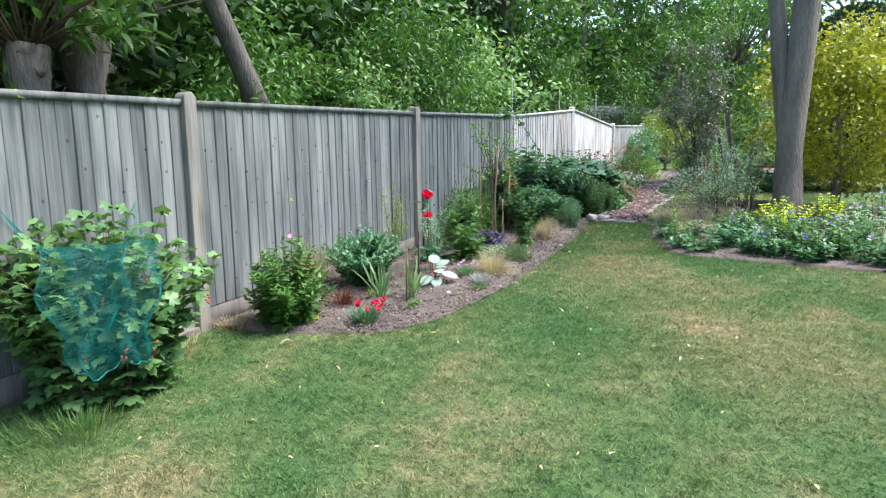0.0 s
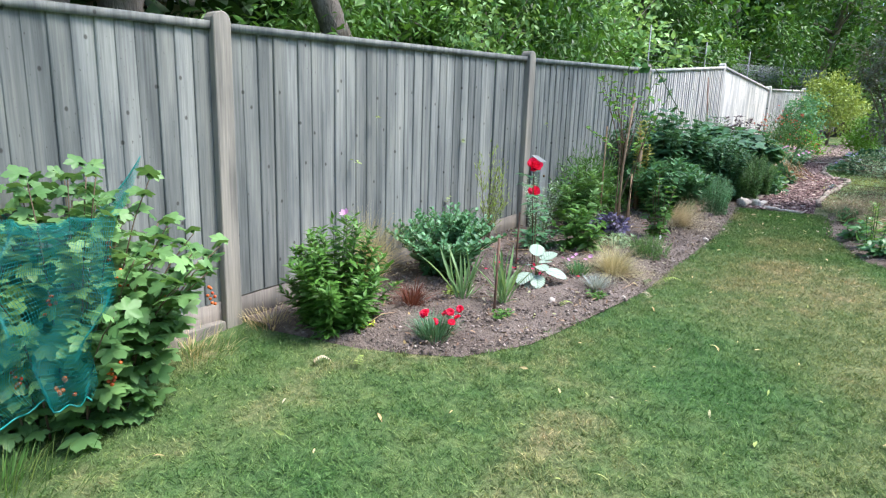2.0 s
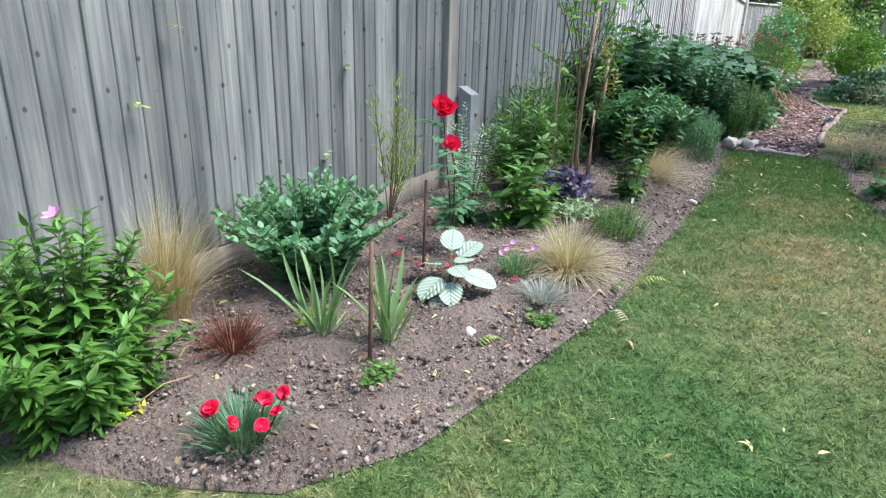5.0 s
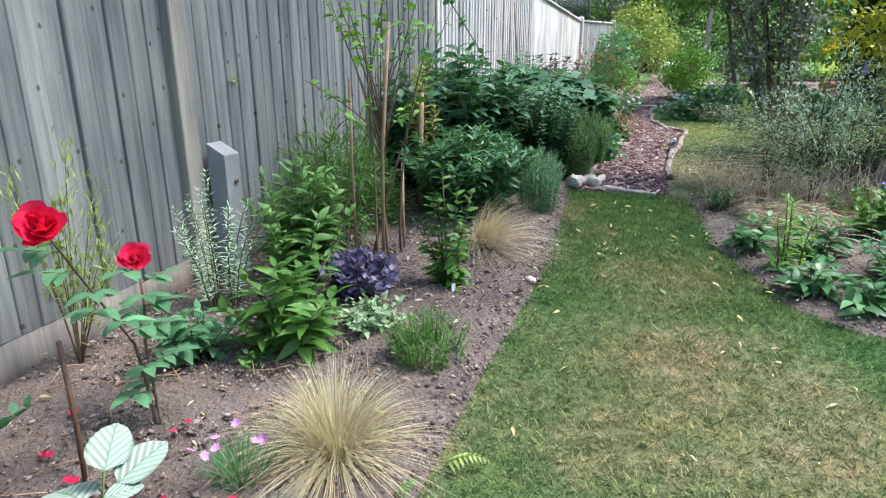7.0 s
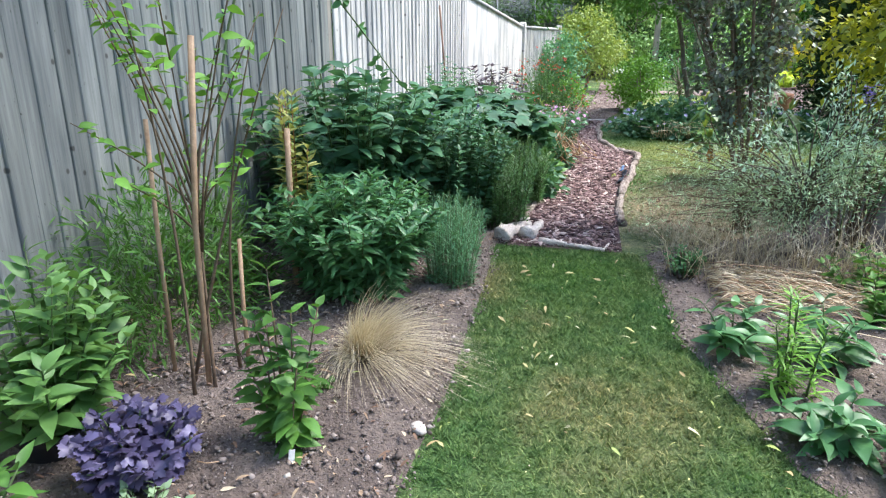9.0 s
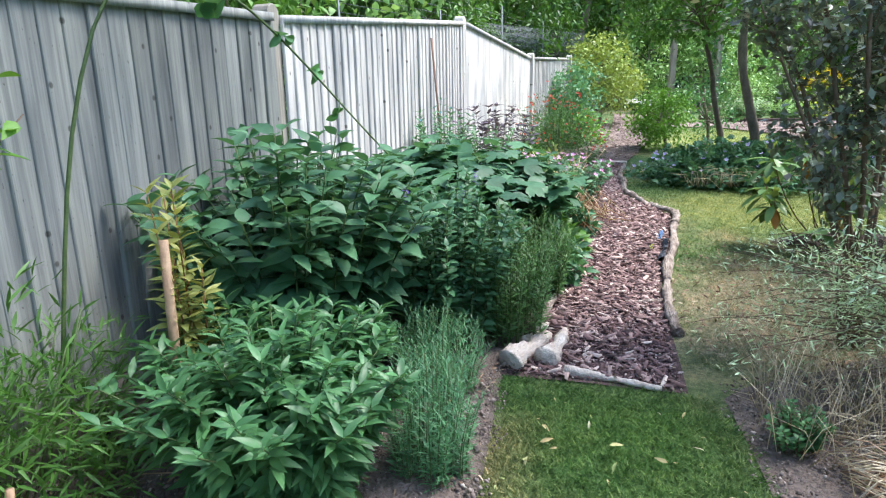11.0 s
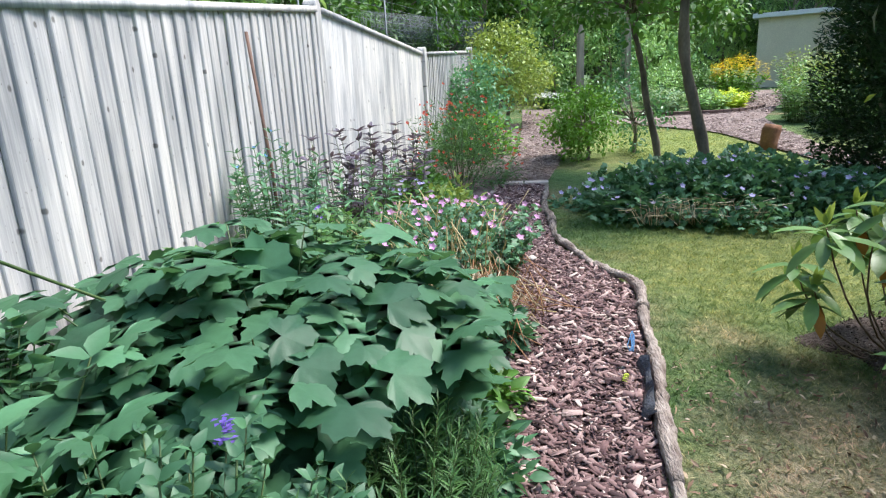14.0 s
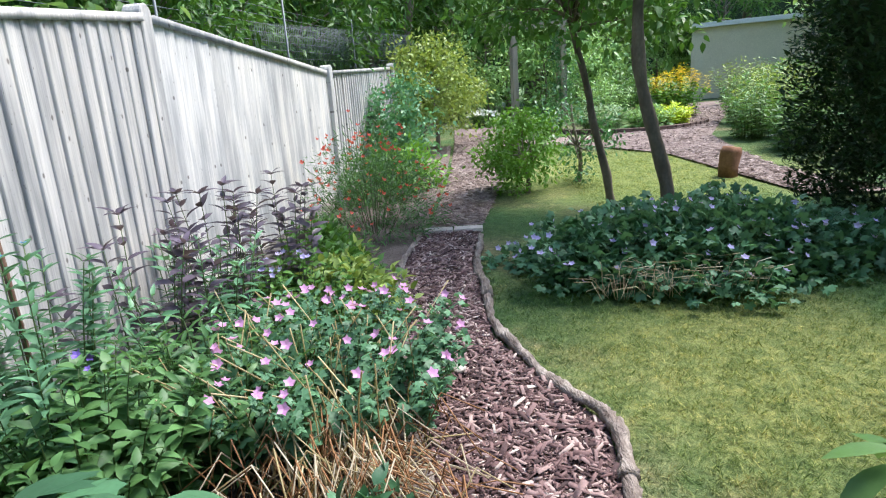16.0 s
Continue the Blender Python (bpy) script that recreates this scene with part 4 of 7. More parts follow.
# wire fence beyond the boards
root = thing("wire_fence", -3.6, 16.0, "tall galvanised wire mesh fence behind the board fence", "wire fence")
M_WIRE, nt_, b_ = material("galvanised_wire")
b_.inputs["Base Color"].default_value, b_.inputs["Metallic"].default_value, b_.inputs["Roughness"].default_value = (0.16, 0.18, 0.2, 1), 0.5, 0.6
for k in range(8):
    z = 1.35 + 0.09 * k
    b = Build()
    tube(b, [(-0.45, -4.0, z), (0.1, 0.0, z + 0.12), (0.55, 3.2, z + 0.2), (1.4, 6.0, z + 0.3)], 0.003, 4)
    part("wire", b, M_WIRE, root)
for u in np.linspace(0, 1, 5):
    b = Build()
    tube(b, [(-0.45 + 1.6 * u, -4 + 9 * u, 0.0), (-0.45 + 1.6 * u, -4 + 9 * u, 2.2)], 0.012, 6)
    part("post", b, M_WIRE, root)
b = Build()
for u in np.linspace(0, 1, 130):
    p = np.array([0.1 + 1.3 * u, 0.0 + 6.0 * u, 1.3 + 0.3 * u])
    tube(b, [p, p + np.array([0.03, 0.12, 0.62])], 0.002, 3)
    tube(b, [p + np.array([0.03, 0.12, 0]), p + np.array([0, 0, 0.62])], 0.002, 3)
tagged(part("netting", b, M_WIRE, root), kind="stuff")

# white-roofed shed beyond the fence
root = thing("shed", -7.6, 4.9, "low shed with a pale roof behind the trees", "shed")
link_part("wall", solid("wall", box_bm(1.3, 1.5, 2.2, 0.01), M_RENDER), M_RENDER, root)
bm = box_bm(1.5, 1.7, 0.13, 0.01, 2.2)
link_part("roof", solid("roof", bm, M_ROOF), M_ROOF, root)

# garden building at the far end
root = thing("garden_building", 7.5, 27.0, "low beige garden building with flat pale roof", "building")
root.rotation_euler = (0, 0, radians(-24))
link_part("wall", solid("wall", box_bm(4.2, 2.5, 1.85, 0.01), M_RENDER), M_RENDER, root)
link_part("roof", solid("roof", box_bm(4.5, 2.8, 0.12, 0.01, 1.85), M_ROOF), M_ROOF, root)

# ---- island bed: tree, golden shrub, feathery shrub ----
root = thing("garden_tree", 0.68, 8.8, "twin-stemmed garden tree with rough grey-brown bark", "tree")
b = Build()
tube(b, [(0, 0, -0.1), (0.02, 0, 0.3), (0.0, 0, 0.9), (0.02, 0, 1.4), (0.05, 0, 2.0), (0.1, 0, 2.9), (0.3, 0.1, 4.6), (0.5, 0.2, 8.5)], [0.24, 0.18, 0.155, 0.15, 0.15, 0.145, 0.12, 0.06], 13, 0.04)
part("trunk", b, M_BARK, root, smooth=True)
b = Build()
tube(b, [(0.0, 0.03, 0.8), (-0.08, 0.04, 1.4), (-0.16, 0.05, 2.0), (-0.25, 0.05, 2.9), (-0.5, 0.1, 4.6), (-0.7, 0.2, 8.2)], [0.11, 0.105, 0.10, 0.095, 0.08, 0.04], 11, 0.04)
part("side_stem", b, M_BARK, root, smooth=True)
b = Build()
cs = unit(rng.normal(size=(52, 3))) * rng.uniform(0.5, 1, (52, 1)) * np.array([2.3, 2.3, 1.3]) + np.array([0.3, 0.2, 8.6])
crown_leaves(b, cs, 0.6, 80, OVATE, 0.11)
tagged(part("crown", b, L_WOOD, root), kind="stuff")
tree("golden_shrub", 1.35, 10.05, "large shrub with golden-green variegated leaves", 2.6, 1.05, 0.2, 130, 130, 0.06, L_YELLOW, 0.07, SMALL, clump_r=0.42, category="shrub")
tree("dark_shrub", -0.1, 15.9, "dark leafy shrub under the trees", 1.2, 0.5, 0.1, 14, 60, 0.03, L_DARK, 0.06, SMALL, clump_r=0.25, category="shrub")
def sprays(root, origin, tips, per, wood_mat, leaf_mat, shape, size, sag=0.0, thick=0.006, spread=0.035, stretch=1.0, from_=0.25):
    """Thin branches from a stem to each tip, with small leaves along them; returns nothing."""
    wood, fol = Build(), Build()
    P, W = [], []
    for p0, tip in zip(origin, tips):
        m = (p0 + tip) / 2 + np.array([0, 0, rng.uniform(0.05, 0.2) - sag]) + rng.normal(size=3) * 0.04
        t = np.linspace(0, 1, 9)[:, None]
        tube(wood, (1 - t) ** 2 * p0 + 2 * t * (1 - t) * m + t * t * tip + rng.normal(size=(9, 3)) * 0.006, np.linspace(thick, 0.0012, 9), 4)
        u = rng.uniform(from_, 1.0, per)[:, None]
        P.append((1 - u) ** 2 * p0 + 2 * u * (1 - u) * m + u * u * tip + rng.normal(size=(per, 3)) * spread)
        W.append(unit(tip - m) + rng.normal(size=(per, 3)) * 0.8)
    P, W = np.concatenate(P), np.concatenate(W)
    scatter(fol, shape, P, W, np.array([0, 0, 1.0]) + 0.4 * rng.normal(size=(len(P), 3)), size * rng.uniform(0.6, 1.25, len(P)), stretch)
    tagged(part("branchwork", wood, wood_mat, root), kind="stuff")
    tagged(part("foliage", fol, leaf_mat, root), kind="stuff")


root = thing("feathery_shrub", -0.12, 8.55, "low wide feathery grey-green shrub with a gnarled trunk", "shrub")
wood = Build()
tube(wood, [(0, 0, -0.05), (0.02, 0.0, 0.12), (-0.02, 0.03, 0.26), (-0.03, 0.02, 0.42)], [0.05, 0.042, 0.038, 0.026], 9, 0.12)
part("trunk", wood, M_BARK_SMOOTH, root, "gnarled brown trunk", smooth=True)
wood = Build()
tube(wood, [(-0.02, 0.02, 0.2), (0.08, 0.0, 0.34), (0.16, -0.02, 0.38), (0.24, 0.0, 0.36)], [0.022, 0.018, 0.014, 0.009], 7, 0.1)
part("limb", wood, M_BARK_SMOOTH, root, smooth=True)
n = 95
a, r = rng.uniform(0, 2 * np.pi, n), rng.uniform(0.35, 1.0, n)
tips = np.stack([np.cos(a) * r * 0.74 - 0.22, np.sin(a) * r * 0.5, rng.uniform(0.18, 0.62, n) + 0.2 * np.maximum(0, np.cos(a)) * r], -1)
sprays(root, np.stack([np.zeros(n), np.full(n, 0.02), rng.uniform(0.15, 0.42, n)], -1), tips, 95, M_TWIG, L_WISP, NEEDLE, 0.03, 0.05, 0.004, 0.05, 2.2)
n = 26
tips = np.stack([rng.uniform(-0.45, 0.62, n), rng.uniform(-0.3, 0.4, n), rng.uniform(0.45, 1.15, n)], -1)
sprays(root, np.stack([np.full(n, 0.0), np.full(n, 0.02), rng.uniform(0.3, 0.45, n)], -1), tips, 80, M_BARK_SMOOTH, L_FEATHER, leaf_shape(0.3, 2, 0.2, 0.1), 0.034, 0.0, 0.006, 0.03)
root = thing("dry_brush", -0.32, 8.3, "haze of fine dry tan twigs under the feathery shrub", "brush")
b = Build()
for k in range(520):
    p = np.array([rng.uniform(-0.5, 0.6), rng.normal() * 0.15, 0.02])
    d = np.array([rng.normal() * 0.12, rng.normal() * 0.12, rng.uniform(0.08, 0.34)])
    tube(b, [p, p + d * np.array([0.3, 0.3, 0.6]), p + d], np.array([0.0016, 0.0012, 0.0006]), 3)
tagged(part("twigwork", b, L_TAN, root), kind="stuff")

# tall bronze-leaved shrub, its stems leaning over the side lawn
root = thing("bronze_shrub", -0.3, 9.02, "tall vase-shaped shrub with small bronze and grey-green leaves", "shrub")
tops = []
for k, (dx, dy, dz) in enumerate(((-0.54, 0.12, 1.7), (-0.42, 0.2, 2.15), (-0.22, 0.02, 2.3), (0.02, 0.15, 2.4), (-0.52, -0.06, 1.45), (0.16, 0.3, 1.9), (-0.3, 0.35, 1.9))):
    b = Build()
    tube(b, [(0.015 * k - 0.04, 0.02 * (k % 3), -0.03), (dx * 0.2, dy * 0.2, dz * 0.3), (dx * 0.55, dy * 0.55, dz * 0.65), (dx, dy, dz)], [0.013, 0.0105, 0.008, 0.003], 7, 0.06)
    part("stem", b, M_TWIG, root, smooth=True)
    tops.append((dx, dy, dz))
tops = np.array(tops)
n = 165
pick = rng.integers(0, len(tops), n)
f = rng.uniform(0.38, 1.0, (n, 1))
at = tops[pick] * np.concatenate([f ** 1.3, f ** 1.3, f], 1)
sprays(root, at, at + np.stack([rng.normal(size=n) * 0.14, rng.normal(size=n) * 0.14, rng.uniform(-0.1, 0.28, n)], -1), 36, M_TWIG, L_BRONZE, SMALL, 0.042, 0.03, 0.003, 0.03, 1.1, 0.1)
root = thing("upright_shrub", 0.2, 8.8, "upright twiggy shrub with small dark leaves", "shrub")
leafy(root, 1.1, 0.3, 18, 24, SMALL, 0.04, L_DARK, M_TWIG, 0.3, 0.3, 0.25, 2, 0.4, 0.006)
root = thing("blue_spike_flower", -0.02, 8.3, "single violet-blue flower spike above the feathery shrub", "flower")
b = Build()
tube(b, [(0, 0, 0), (0.01, 0, 0.5), (0.02, 0.0, 0.88)], 0.003, 5)
part("stem", b, M_STEM, root)
b = Build()
P = np.array([0.02, 0, 0.86]) + np.stack([rng.normal(size=60) * 0.012, rng.normal(size=60) * 0.012, rng.uniform(0, 0.09, 60)], -1)
scatter(b, SMALL, P, around(60, 0.3), np.tile(np.array([0, 0, 1.0]), (60, 1)), 0.024)
tagged(part("flower_head", b, L_VIOLET, root, "violet-blue flower head"), kind="stuff")

# ---- trees at the end of the lawn, with their thin trunks ----
def slim_tree(x, y, label, path, r, crown, seed_n, low):
    root = thing("slim_tree", x, y, label, "tree", "slim trees on the lawn")
    tr, li, cr = Build(), Build(), Build()
    t = np.linspace(0, len(path) - 1, 22)
    fine = np.stack([np.interp(t, range(len(path)), [q[d] for q in path]) for d in range(3)], -1)
    fine[1:-1] = (fine[:-2] + 2 * fine[1:-1] + fine[2:]) / 4
    tube(tr, fine, np.linspace(r, r * 0.6, 22) * (1 + 0.07 * np.sin(4.1 * t) + 0.06 * rng.normal(size=22)), 11, 0.05)
    cs = []
    top = np.array(path[-1])
    for k in range(seed_n):
        a = 2.4 * k
        c = top + np.array([math.cos(a) * crown * rng.uniform(0.3, 1), math.sin(a) * crown * rng.uniform(0.3, 1), rng.uniform(low, 1.5)])
        cs.append(c)
        p0 = top + np.array([0, 0, rng.uniform(-0.7, 0.1)])
        at = rng.uniform(0.78, 1.0) * (len(path) - 1)
        p0 = np.array([np.interp(at, range(len(path)), [q[d] for q in path]) for d in range(3)])
        m = (p0 + c) / 2 + np.array([0, 0, 0.15])
        t = np.linspace(0, 1, 6)[:, None]
        tube(li, (1 - t) ** 2 * p0 + 2 * t * (1 - t) * m + t * t * c, np.linspace(r * 0.34, r * 0.06, 6), 5)
    crown_leaves(cr, cs, 0.34, 110, OVATE, 0.08)
    part("trunk", tr, M_BARK_SMOOTH, root, smooth=True)
    part("branchwork", li, M_BARK_SMOOTH, root)
    tagged(part("crown", cr, L_MID, root), kind="stuff")


slim_tree(-0.06, 14.75, "slim leaning tree with dark crooked trunk", [(0.05, 0, -0.05), (0.0, 0, 0.3), (-0.12, 0, 0.75), (-0.16, 0, 1.05), (-0.28, 0, 1.5), (-0.3, 0, 1.9)], 0.04, 1.1, 42, -0.5)
slim_tree(0.14, 13.85, "slim tree with smooth grey-brown bent trunk", [(0.06, 0, -0.05), (0.05, 0, 0.3), (-0.06, 0, 0.7), (-0.18, 0, 1.15), (-0.2, 0, 1.6), (-0.14, 0, 2.2), (-0.1, 0, 2.7)], 0.058, 1.4, 44, -1.05)

# yew
root = thing("yew", 2.05, 13.7, "dense clipped dark green yew", "conifer")
fol, tr = Build(), Build()
tube(tr, [(0, 0, 0), (0, 0, 1.0), (0, 0, 2.6)], [0.1, 0.08, 0.03], 8)
n = 62000
a, h = rng.uniform(0, 2 * np.pi, n), rng.uniform(0.0, 1, n)
rad = 0.88 * np.sqrt(np.clip(1 - (2 * (h - 0.42)) ** 4 * 0.55, 0.05, 1)) * rng.uniform(0.72, 1.06, n) * (1 + 0.12 * np.sin(5 * a + 7 * h))
P = np.stack([rad * np.cos(a), rad * np.sin(a), 0.12 + h * 3.2], -1)
scatter(fol, leaf_shape(0.34, 2, 0.2, 0.1), P, np.stack([np.cos(a), np.sin(a), np.full(n, 0.4)], -1) + 0.7 * rng.normal(size=(n, 3)), np.array([0, 0, 1.0]) + 0.5 * rng.normal(size=(n, 3)), rng.uniform(0.035, 0.08, n))
part("trunk", tr, M_BARK, root)
core = bmesh.new()
bmesh.ops.create_icosphere(core, subdivisions=3, radius=1)
for v in core.verts:
    v.co = Vector((v.co.x * 0.66, v.co.y * 0.66, 1.6 + v.co.z * 1.35)) * (1 + 0.08 * noise.noise(v.co * 4))
link_part("inner_foliage", solid("inner_foliage", core, L_YEW), L_YEW, root)
part("foliage", fol, L_YEW, root)
# ---- border plants along the fence ----
# netted currant bush
root = thing("currant_bush", -3.08, 2.13, "red currant bush with lobed green leaves against the fence", "bush")
leafy(root, 0.98, 0.60, 60, 11, LOBED, 0.145, L_CURRANT, M_TWIG, 0.45, 0.1, 0.08, 2, 0.5, 0.005, 0.7, 0.35)
berries = Build()
P = []
for k in range(26):
    c = np.clip(np.array([rng.normal() * 0.2, rng.normal() * 0.2, rng.uniform(0.15, 0.7)]), -0.36, 0.7)
    for q in range(8):
        P.append(c + np.array([rng.normal() * 0.012, rng.normal() * 0.012, -0.011 * q]))
P = np.array(P)
scatter(berries, ICO, P, around(len(P)), np.tile(np.array([0, 0, 1.0]), (len(P), 1)), 0.008)
tagged(part("berry_clusters", berries, L_BERRY, root, "orange-red currant berries"), kind="stuff")

# netting draped over the bush
M_NET, nt_, b_ = material("green_netting")
b_.inputs["Base Color"].default_value, b_.inputs["Roughness"].default_value = (0.0, 0.19, 0.175, 1), 0.5
net = Build()
nu, nv = 96, 64


def drape(u, v):
    """u across, v from the fence over the bush and down its front."""
    top = np.array([-0.36 + 0.03 * u, -0.25 + 0.78 * u, 1.02 - 0.30 * 4 * u * (1 - u)])
    s = max(0.0, (v - 0.35) / 0.65)
    turn = radians(-32 + (u - 0.5) * (60 - 32 * s)) + 0.04 * math.sin(12 * s + 3 * u)
    rad = 0.46 + 0.20 * math.sqrt(s) + 0.05 * math.sin(14 * u + 4 * s) + 0.03 * math.sin(31 * u)
    front = np.array([rad * math.cos(turn), rad * math.sin(turn), 0.88 - (0.56 + 0.02 * math.sin(7 * u)) * s])
    if v >= 0.35:
        return front
    k = v / 0.35
    return top * (1 - k) + front * k + np.array([0, 0, -0.05 * math.sin(math.pi * k)])


for i in range(nu + 1):
    tube(net, [drape(i / nu, v) for v in np.linspace(0, 1, 18)], 0.0007, 3)
for j in range(nv + 1):
    tube(net, [drape(u, j / nv) for u in np.linspace(0, 1, 18)], 0.0007, 3)
net_ob = thing("garden_net", -3.08, 2.13, "turquoise-green fruit netting draped over the currant bush", "net")
part("mesh", net, M_NET, net_ob)
for row in (0.0, 1.0):
    b = Build()
    tube(b, [drape(u, row) for u in np.linspace(0, 1, 30)], 0.003, 5)
    part("hem_cord", b, M_NET, net_ob, "thicker turquoise edge cord")

# phlox-like bush with one pink bud
root = thing("leafy_perennial", -2.86, 3.42, "bushy upright green perennial with narrow leaves", "plant")
tips, _ = leafy(root, 0.63, 0.325, 66, 17, LANCE, 0.085, L_MID, None, 0.5, 0.3, 0.02, 3, 0.5, 0.004, 0.5, 0.62)
blooms(root, [tips[0] + np.array([0, 0, 0.02])], 0.04, L_PINK, 7, 0.6, "bud")

root = thing("feather_grass", -3.12, 3.93, "tall blond feather grass tussock by the fence", "grass")
tuft(root, 520, 0.62, 0.26, L_STRAW, 0.0028, 0.5, 0.07, 0.2, (0.1, 0.05))
tuft(root, 240, 0.62, 0.16, L_CAREX, 0.003, 0.2, 0.07, 0.4, (0, 0), "green_tuft")

root = thing("sedum", -2.92, 4.52, "rounded blue-green fleshy stonecrop clump", "plant")
leafy(root, 0.50, 0.42, 105, 16, ROUND, 0.058, L_BLUE, None, 0.3, 0.4, 0.1, 2, 0.5, 0.005, 0.5, 0.4, 0.62)

root = thing("russet_sedge", -2.70, 3.88, "small bronze-red tufted sedge", "grass")
tuft(root, 200, 0.25, 0.2, L_RUSSET, 0.006, 0.6, 0.04, 0.5)


def carnation(x, y, n, mat, label, h=0.2):
    root = thing("dianthus", x, y, label, "flower")
    tuft(root, 340, h, h * 0.72, L_PINKLEAF, 0.006, 0.35, 0.07, 0.6)
    st = Build()
    for k in range(n):
        a, r = rng.uniform(0, 6.28), rng.uniform(0.2, 0.9) * h * 0.75
        p = np.array([math.cos(a) * r, math.sin(a) * r, h * rng.uniform(0.7, 1.0)])
        tube(st, [(p[0] * 0.3, p[1] * 0.3, 0), p * np.array([0.8, 0.8, 0.6]), p], 0.002, 4)
        double_bloom(root, p, 0.04, mat, tilt=(0.4 + 0.4 * rng.normal(), -0.5 + 0.4 * rng.normal()), layers=3, cup=0.05)
    tagged(part("stemwork", st, M_STEM, root), kind="stuff")


carnation(-2.30, 3.57, 9, L_RED, "blue-green dianthus tuft with bright red flowers")
root = thing("pink_daisy", -2.13, 5.02, "small tuft with pale pink flowers", "flower")
tuft(root, 140, 0.16, 0.12, L_DARK, 0.006, 0.35, 0.05, 0.6)
blooms(root, [(rng.normal() * 0.07, rng.normal() * 0.07 - 0.03, 0.15 + rng.uniform(-0.02, 0.03)) for k in range(7)], 0.017, L_PINK, 8, 0.2)

for x, y, h in ((-2.50, 4.13, 0.36), (-2.27, 4.23, 0.33)):
    root = thing("strap_plant", x, y, "upright clump of broad grey-green strap leaves", "plant", "strap-leaved plants in the border")
    n = 26
    d = around(n, 0) * rng.uniform(0.08, 0.62, (n, 1))
    d[:, 2] = 1
    P, U, size = around(n, 0) * np.array([0.02, 0.02, 0]), np.cross(d, around(n, 0)), h * rng.uniform(0.55, 1.15, n)
    d[21:, 2], U[21:], size[21:] = 0.3, np.array([0, 0, 1.0]), 0.17
    for q in range(n):
        b = Build()
        scatter(b, STRAP, P[q:q + 1] + np.array([0, 0, 0.01]), d[q:q + 1], U[q:q + 1], size[q], 0.52)
        part("leaf", b, L_STRAP, root)


def stick(name, x, y, path, r, mat, label, category="cane", group="", sides=8):
    root = thing(name, x, y, label, category, group)
    b = Build()
    tube(b, path, r, sides, 0.04)
    part("shaft", b, mat, root, smooth=True)
    return root


stick("stake", -2.25, 4.09, [(0, 0, -0.05), (0, 0.01, 0.18), (0.0, 0.02, 0.46)], 0.008, M_STAKE, "thin brown wooden plant stake", "stake")
stick("stake", -2.55, 4.88, [(0, 0, -0.05), (0, 0.01, 0.2), (0.01, 0.0, 0.45)], 0.007, M_STAKE, "thin brown wooden plant stake", "stake")

root = thing("brunnera", -2.31, 4.72, "low plant with large silver heart-shaped leaves", "plant")
lf = Build()
scatter(lf, leaf_shape(0.88, 8, 0.10, 0.16, 0.42, 0.55), np.zeros((1, 3)), np.array([[1.0, 0, 0]]), np.array([[0, 0, 1.0]]), 1.0)
LEAFMESH = lf.mesh("leaf")
LEAFMESH.materials.append(L_VARIEGATED)
LEAFMESH.polygons.foreach_set("use_smooth", [True] * len(LEAFMESH.polygons))
for turn, reach, high, size, tilt in ((-100, 0.05, 0.10, 0.14, 18), (-55, 0.06, 0.09, 0.12, 25), (165, 0.06, 0.13, 0.15, 5), (10, 0.07, 0.12, 0.15, 8), (75, 0.06, 0.17, 0.14, -25), (115, 0.07, 0.19, 0.125, -40), (-30, 0.03, 0.15, 0.10, 0), (-150, 0.06, 0.07, 0.09, 22), (-75, 0.09, 0.05, 0.10, 30), (40, 0.02, 0.16, 0.09, -15)):
    a = radians(turn)
    p = Vector((math.cos(a) * reach, math.sin(a) * reach, high))
    ob = new("leaf", LEAFMESH)
    ob.parent = root
    ob.matrix_local = Matrix.LocRotScale(p, Euler((0.12 * rng.normal(), radians(tilt), a)), (size, size, size))
    b = Build()
    tube(b, [(0, 0, 0), p * 0.6 + Vector((0, 0, 0.02)), p], 0.003, 5)
    part("leaf_stalk", b, M_STEM, root)

# rose with two blooms
root = thing("rose_bush", -2.55, 5.15, "slender rose with two bright red blooms", "rose")
st, lv = Build(), Build()
canes = [[(0, 0, -0.03), (-0.01, -0.02, 0.3), (0.05, -0.16, 0.5), (0.14, -0.35, 0.765)], [(0.02, 0, -0.03), (0.0, 0.0, 0.3), (-0.02, 0.04, 0.42), (-0.07, 0.08, 0.54)]]
P, W = [], []
for c in canes:
    c = np.array(c)
    t = np.linspace(0, 1, 12)
    cc = np.stack([np.interp(t, np.linspace(0, 1, 4), c[:, k]) for k in range(3)], -1)
    tube(st, cc, np.linspace(0.0055, 0.003, 12), 6, 0.1)
    for k in (2, 3, 5, 6, 7, 8, 9, 10):
        d = around(1, 0.25)[0]
        tube(st, [cc[k], cc[k] + d * 0.07], 0.0016, 4)
        for q in range(5):
            P.append(cc[k] + d * 0.07 * (0.4 + 0.3 * (q // 2)))
            W.append(d * (1.5 if q == 4 else 0.4) + (0.9 if q % 2 else -0.9) * (q < 4) * np.array([-d[1], d[0], 0]))
scatter(lv, OVATE, np.array(P), np.array(W), np.tile(np.array([0, 0, 1.0]), (len(P), 1)), rng.uniform(0.055, 0.085, len(P)))
tagged(part("cane_framework", st, M_TWIG, root), kind="stuff")
part("foliage", lv, L_BLUE, root)
double_bloom(root, canes[0][-1], 0.092, L_RED, "bloom", 6, (0.7, -0.8))
double_bloom(root, canes[1][-1], 0.085, L_CRIMSON, "bloom", 4, (0.7, -0.9))

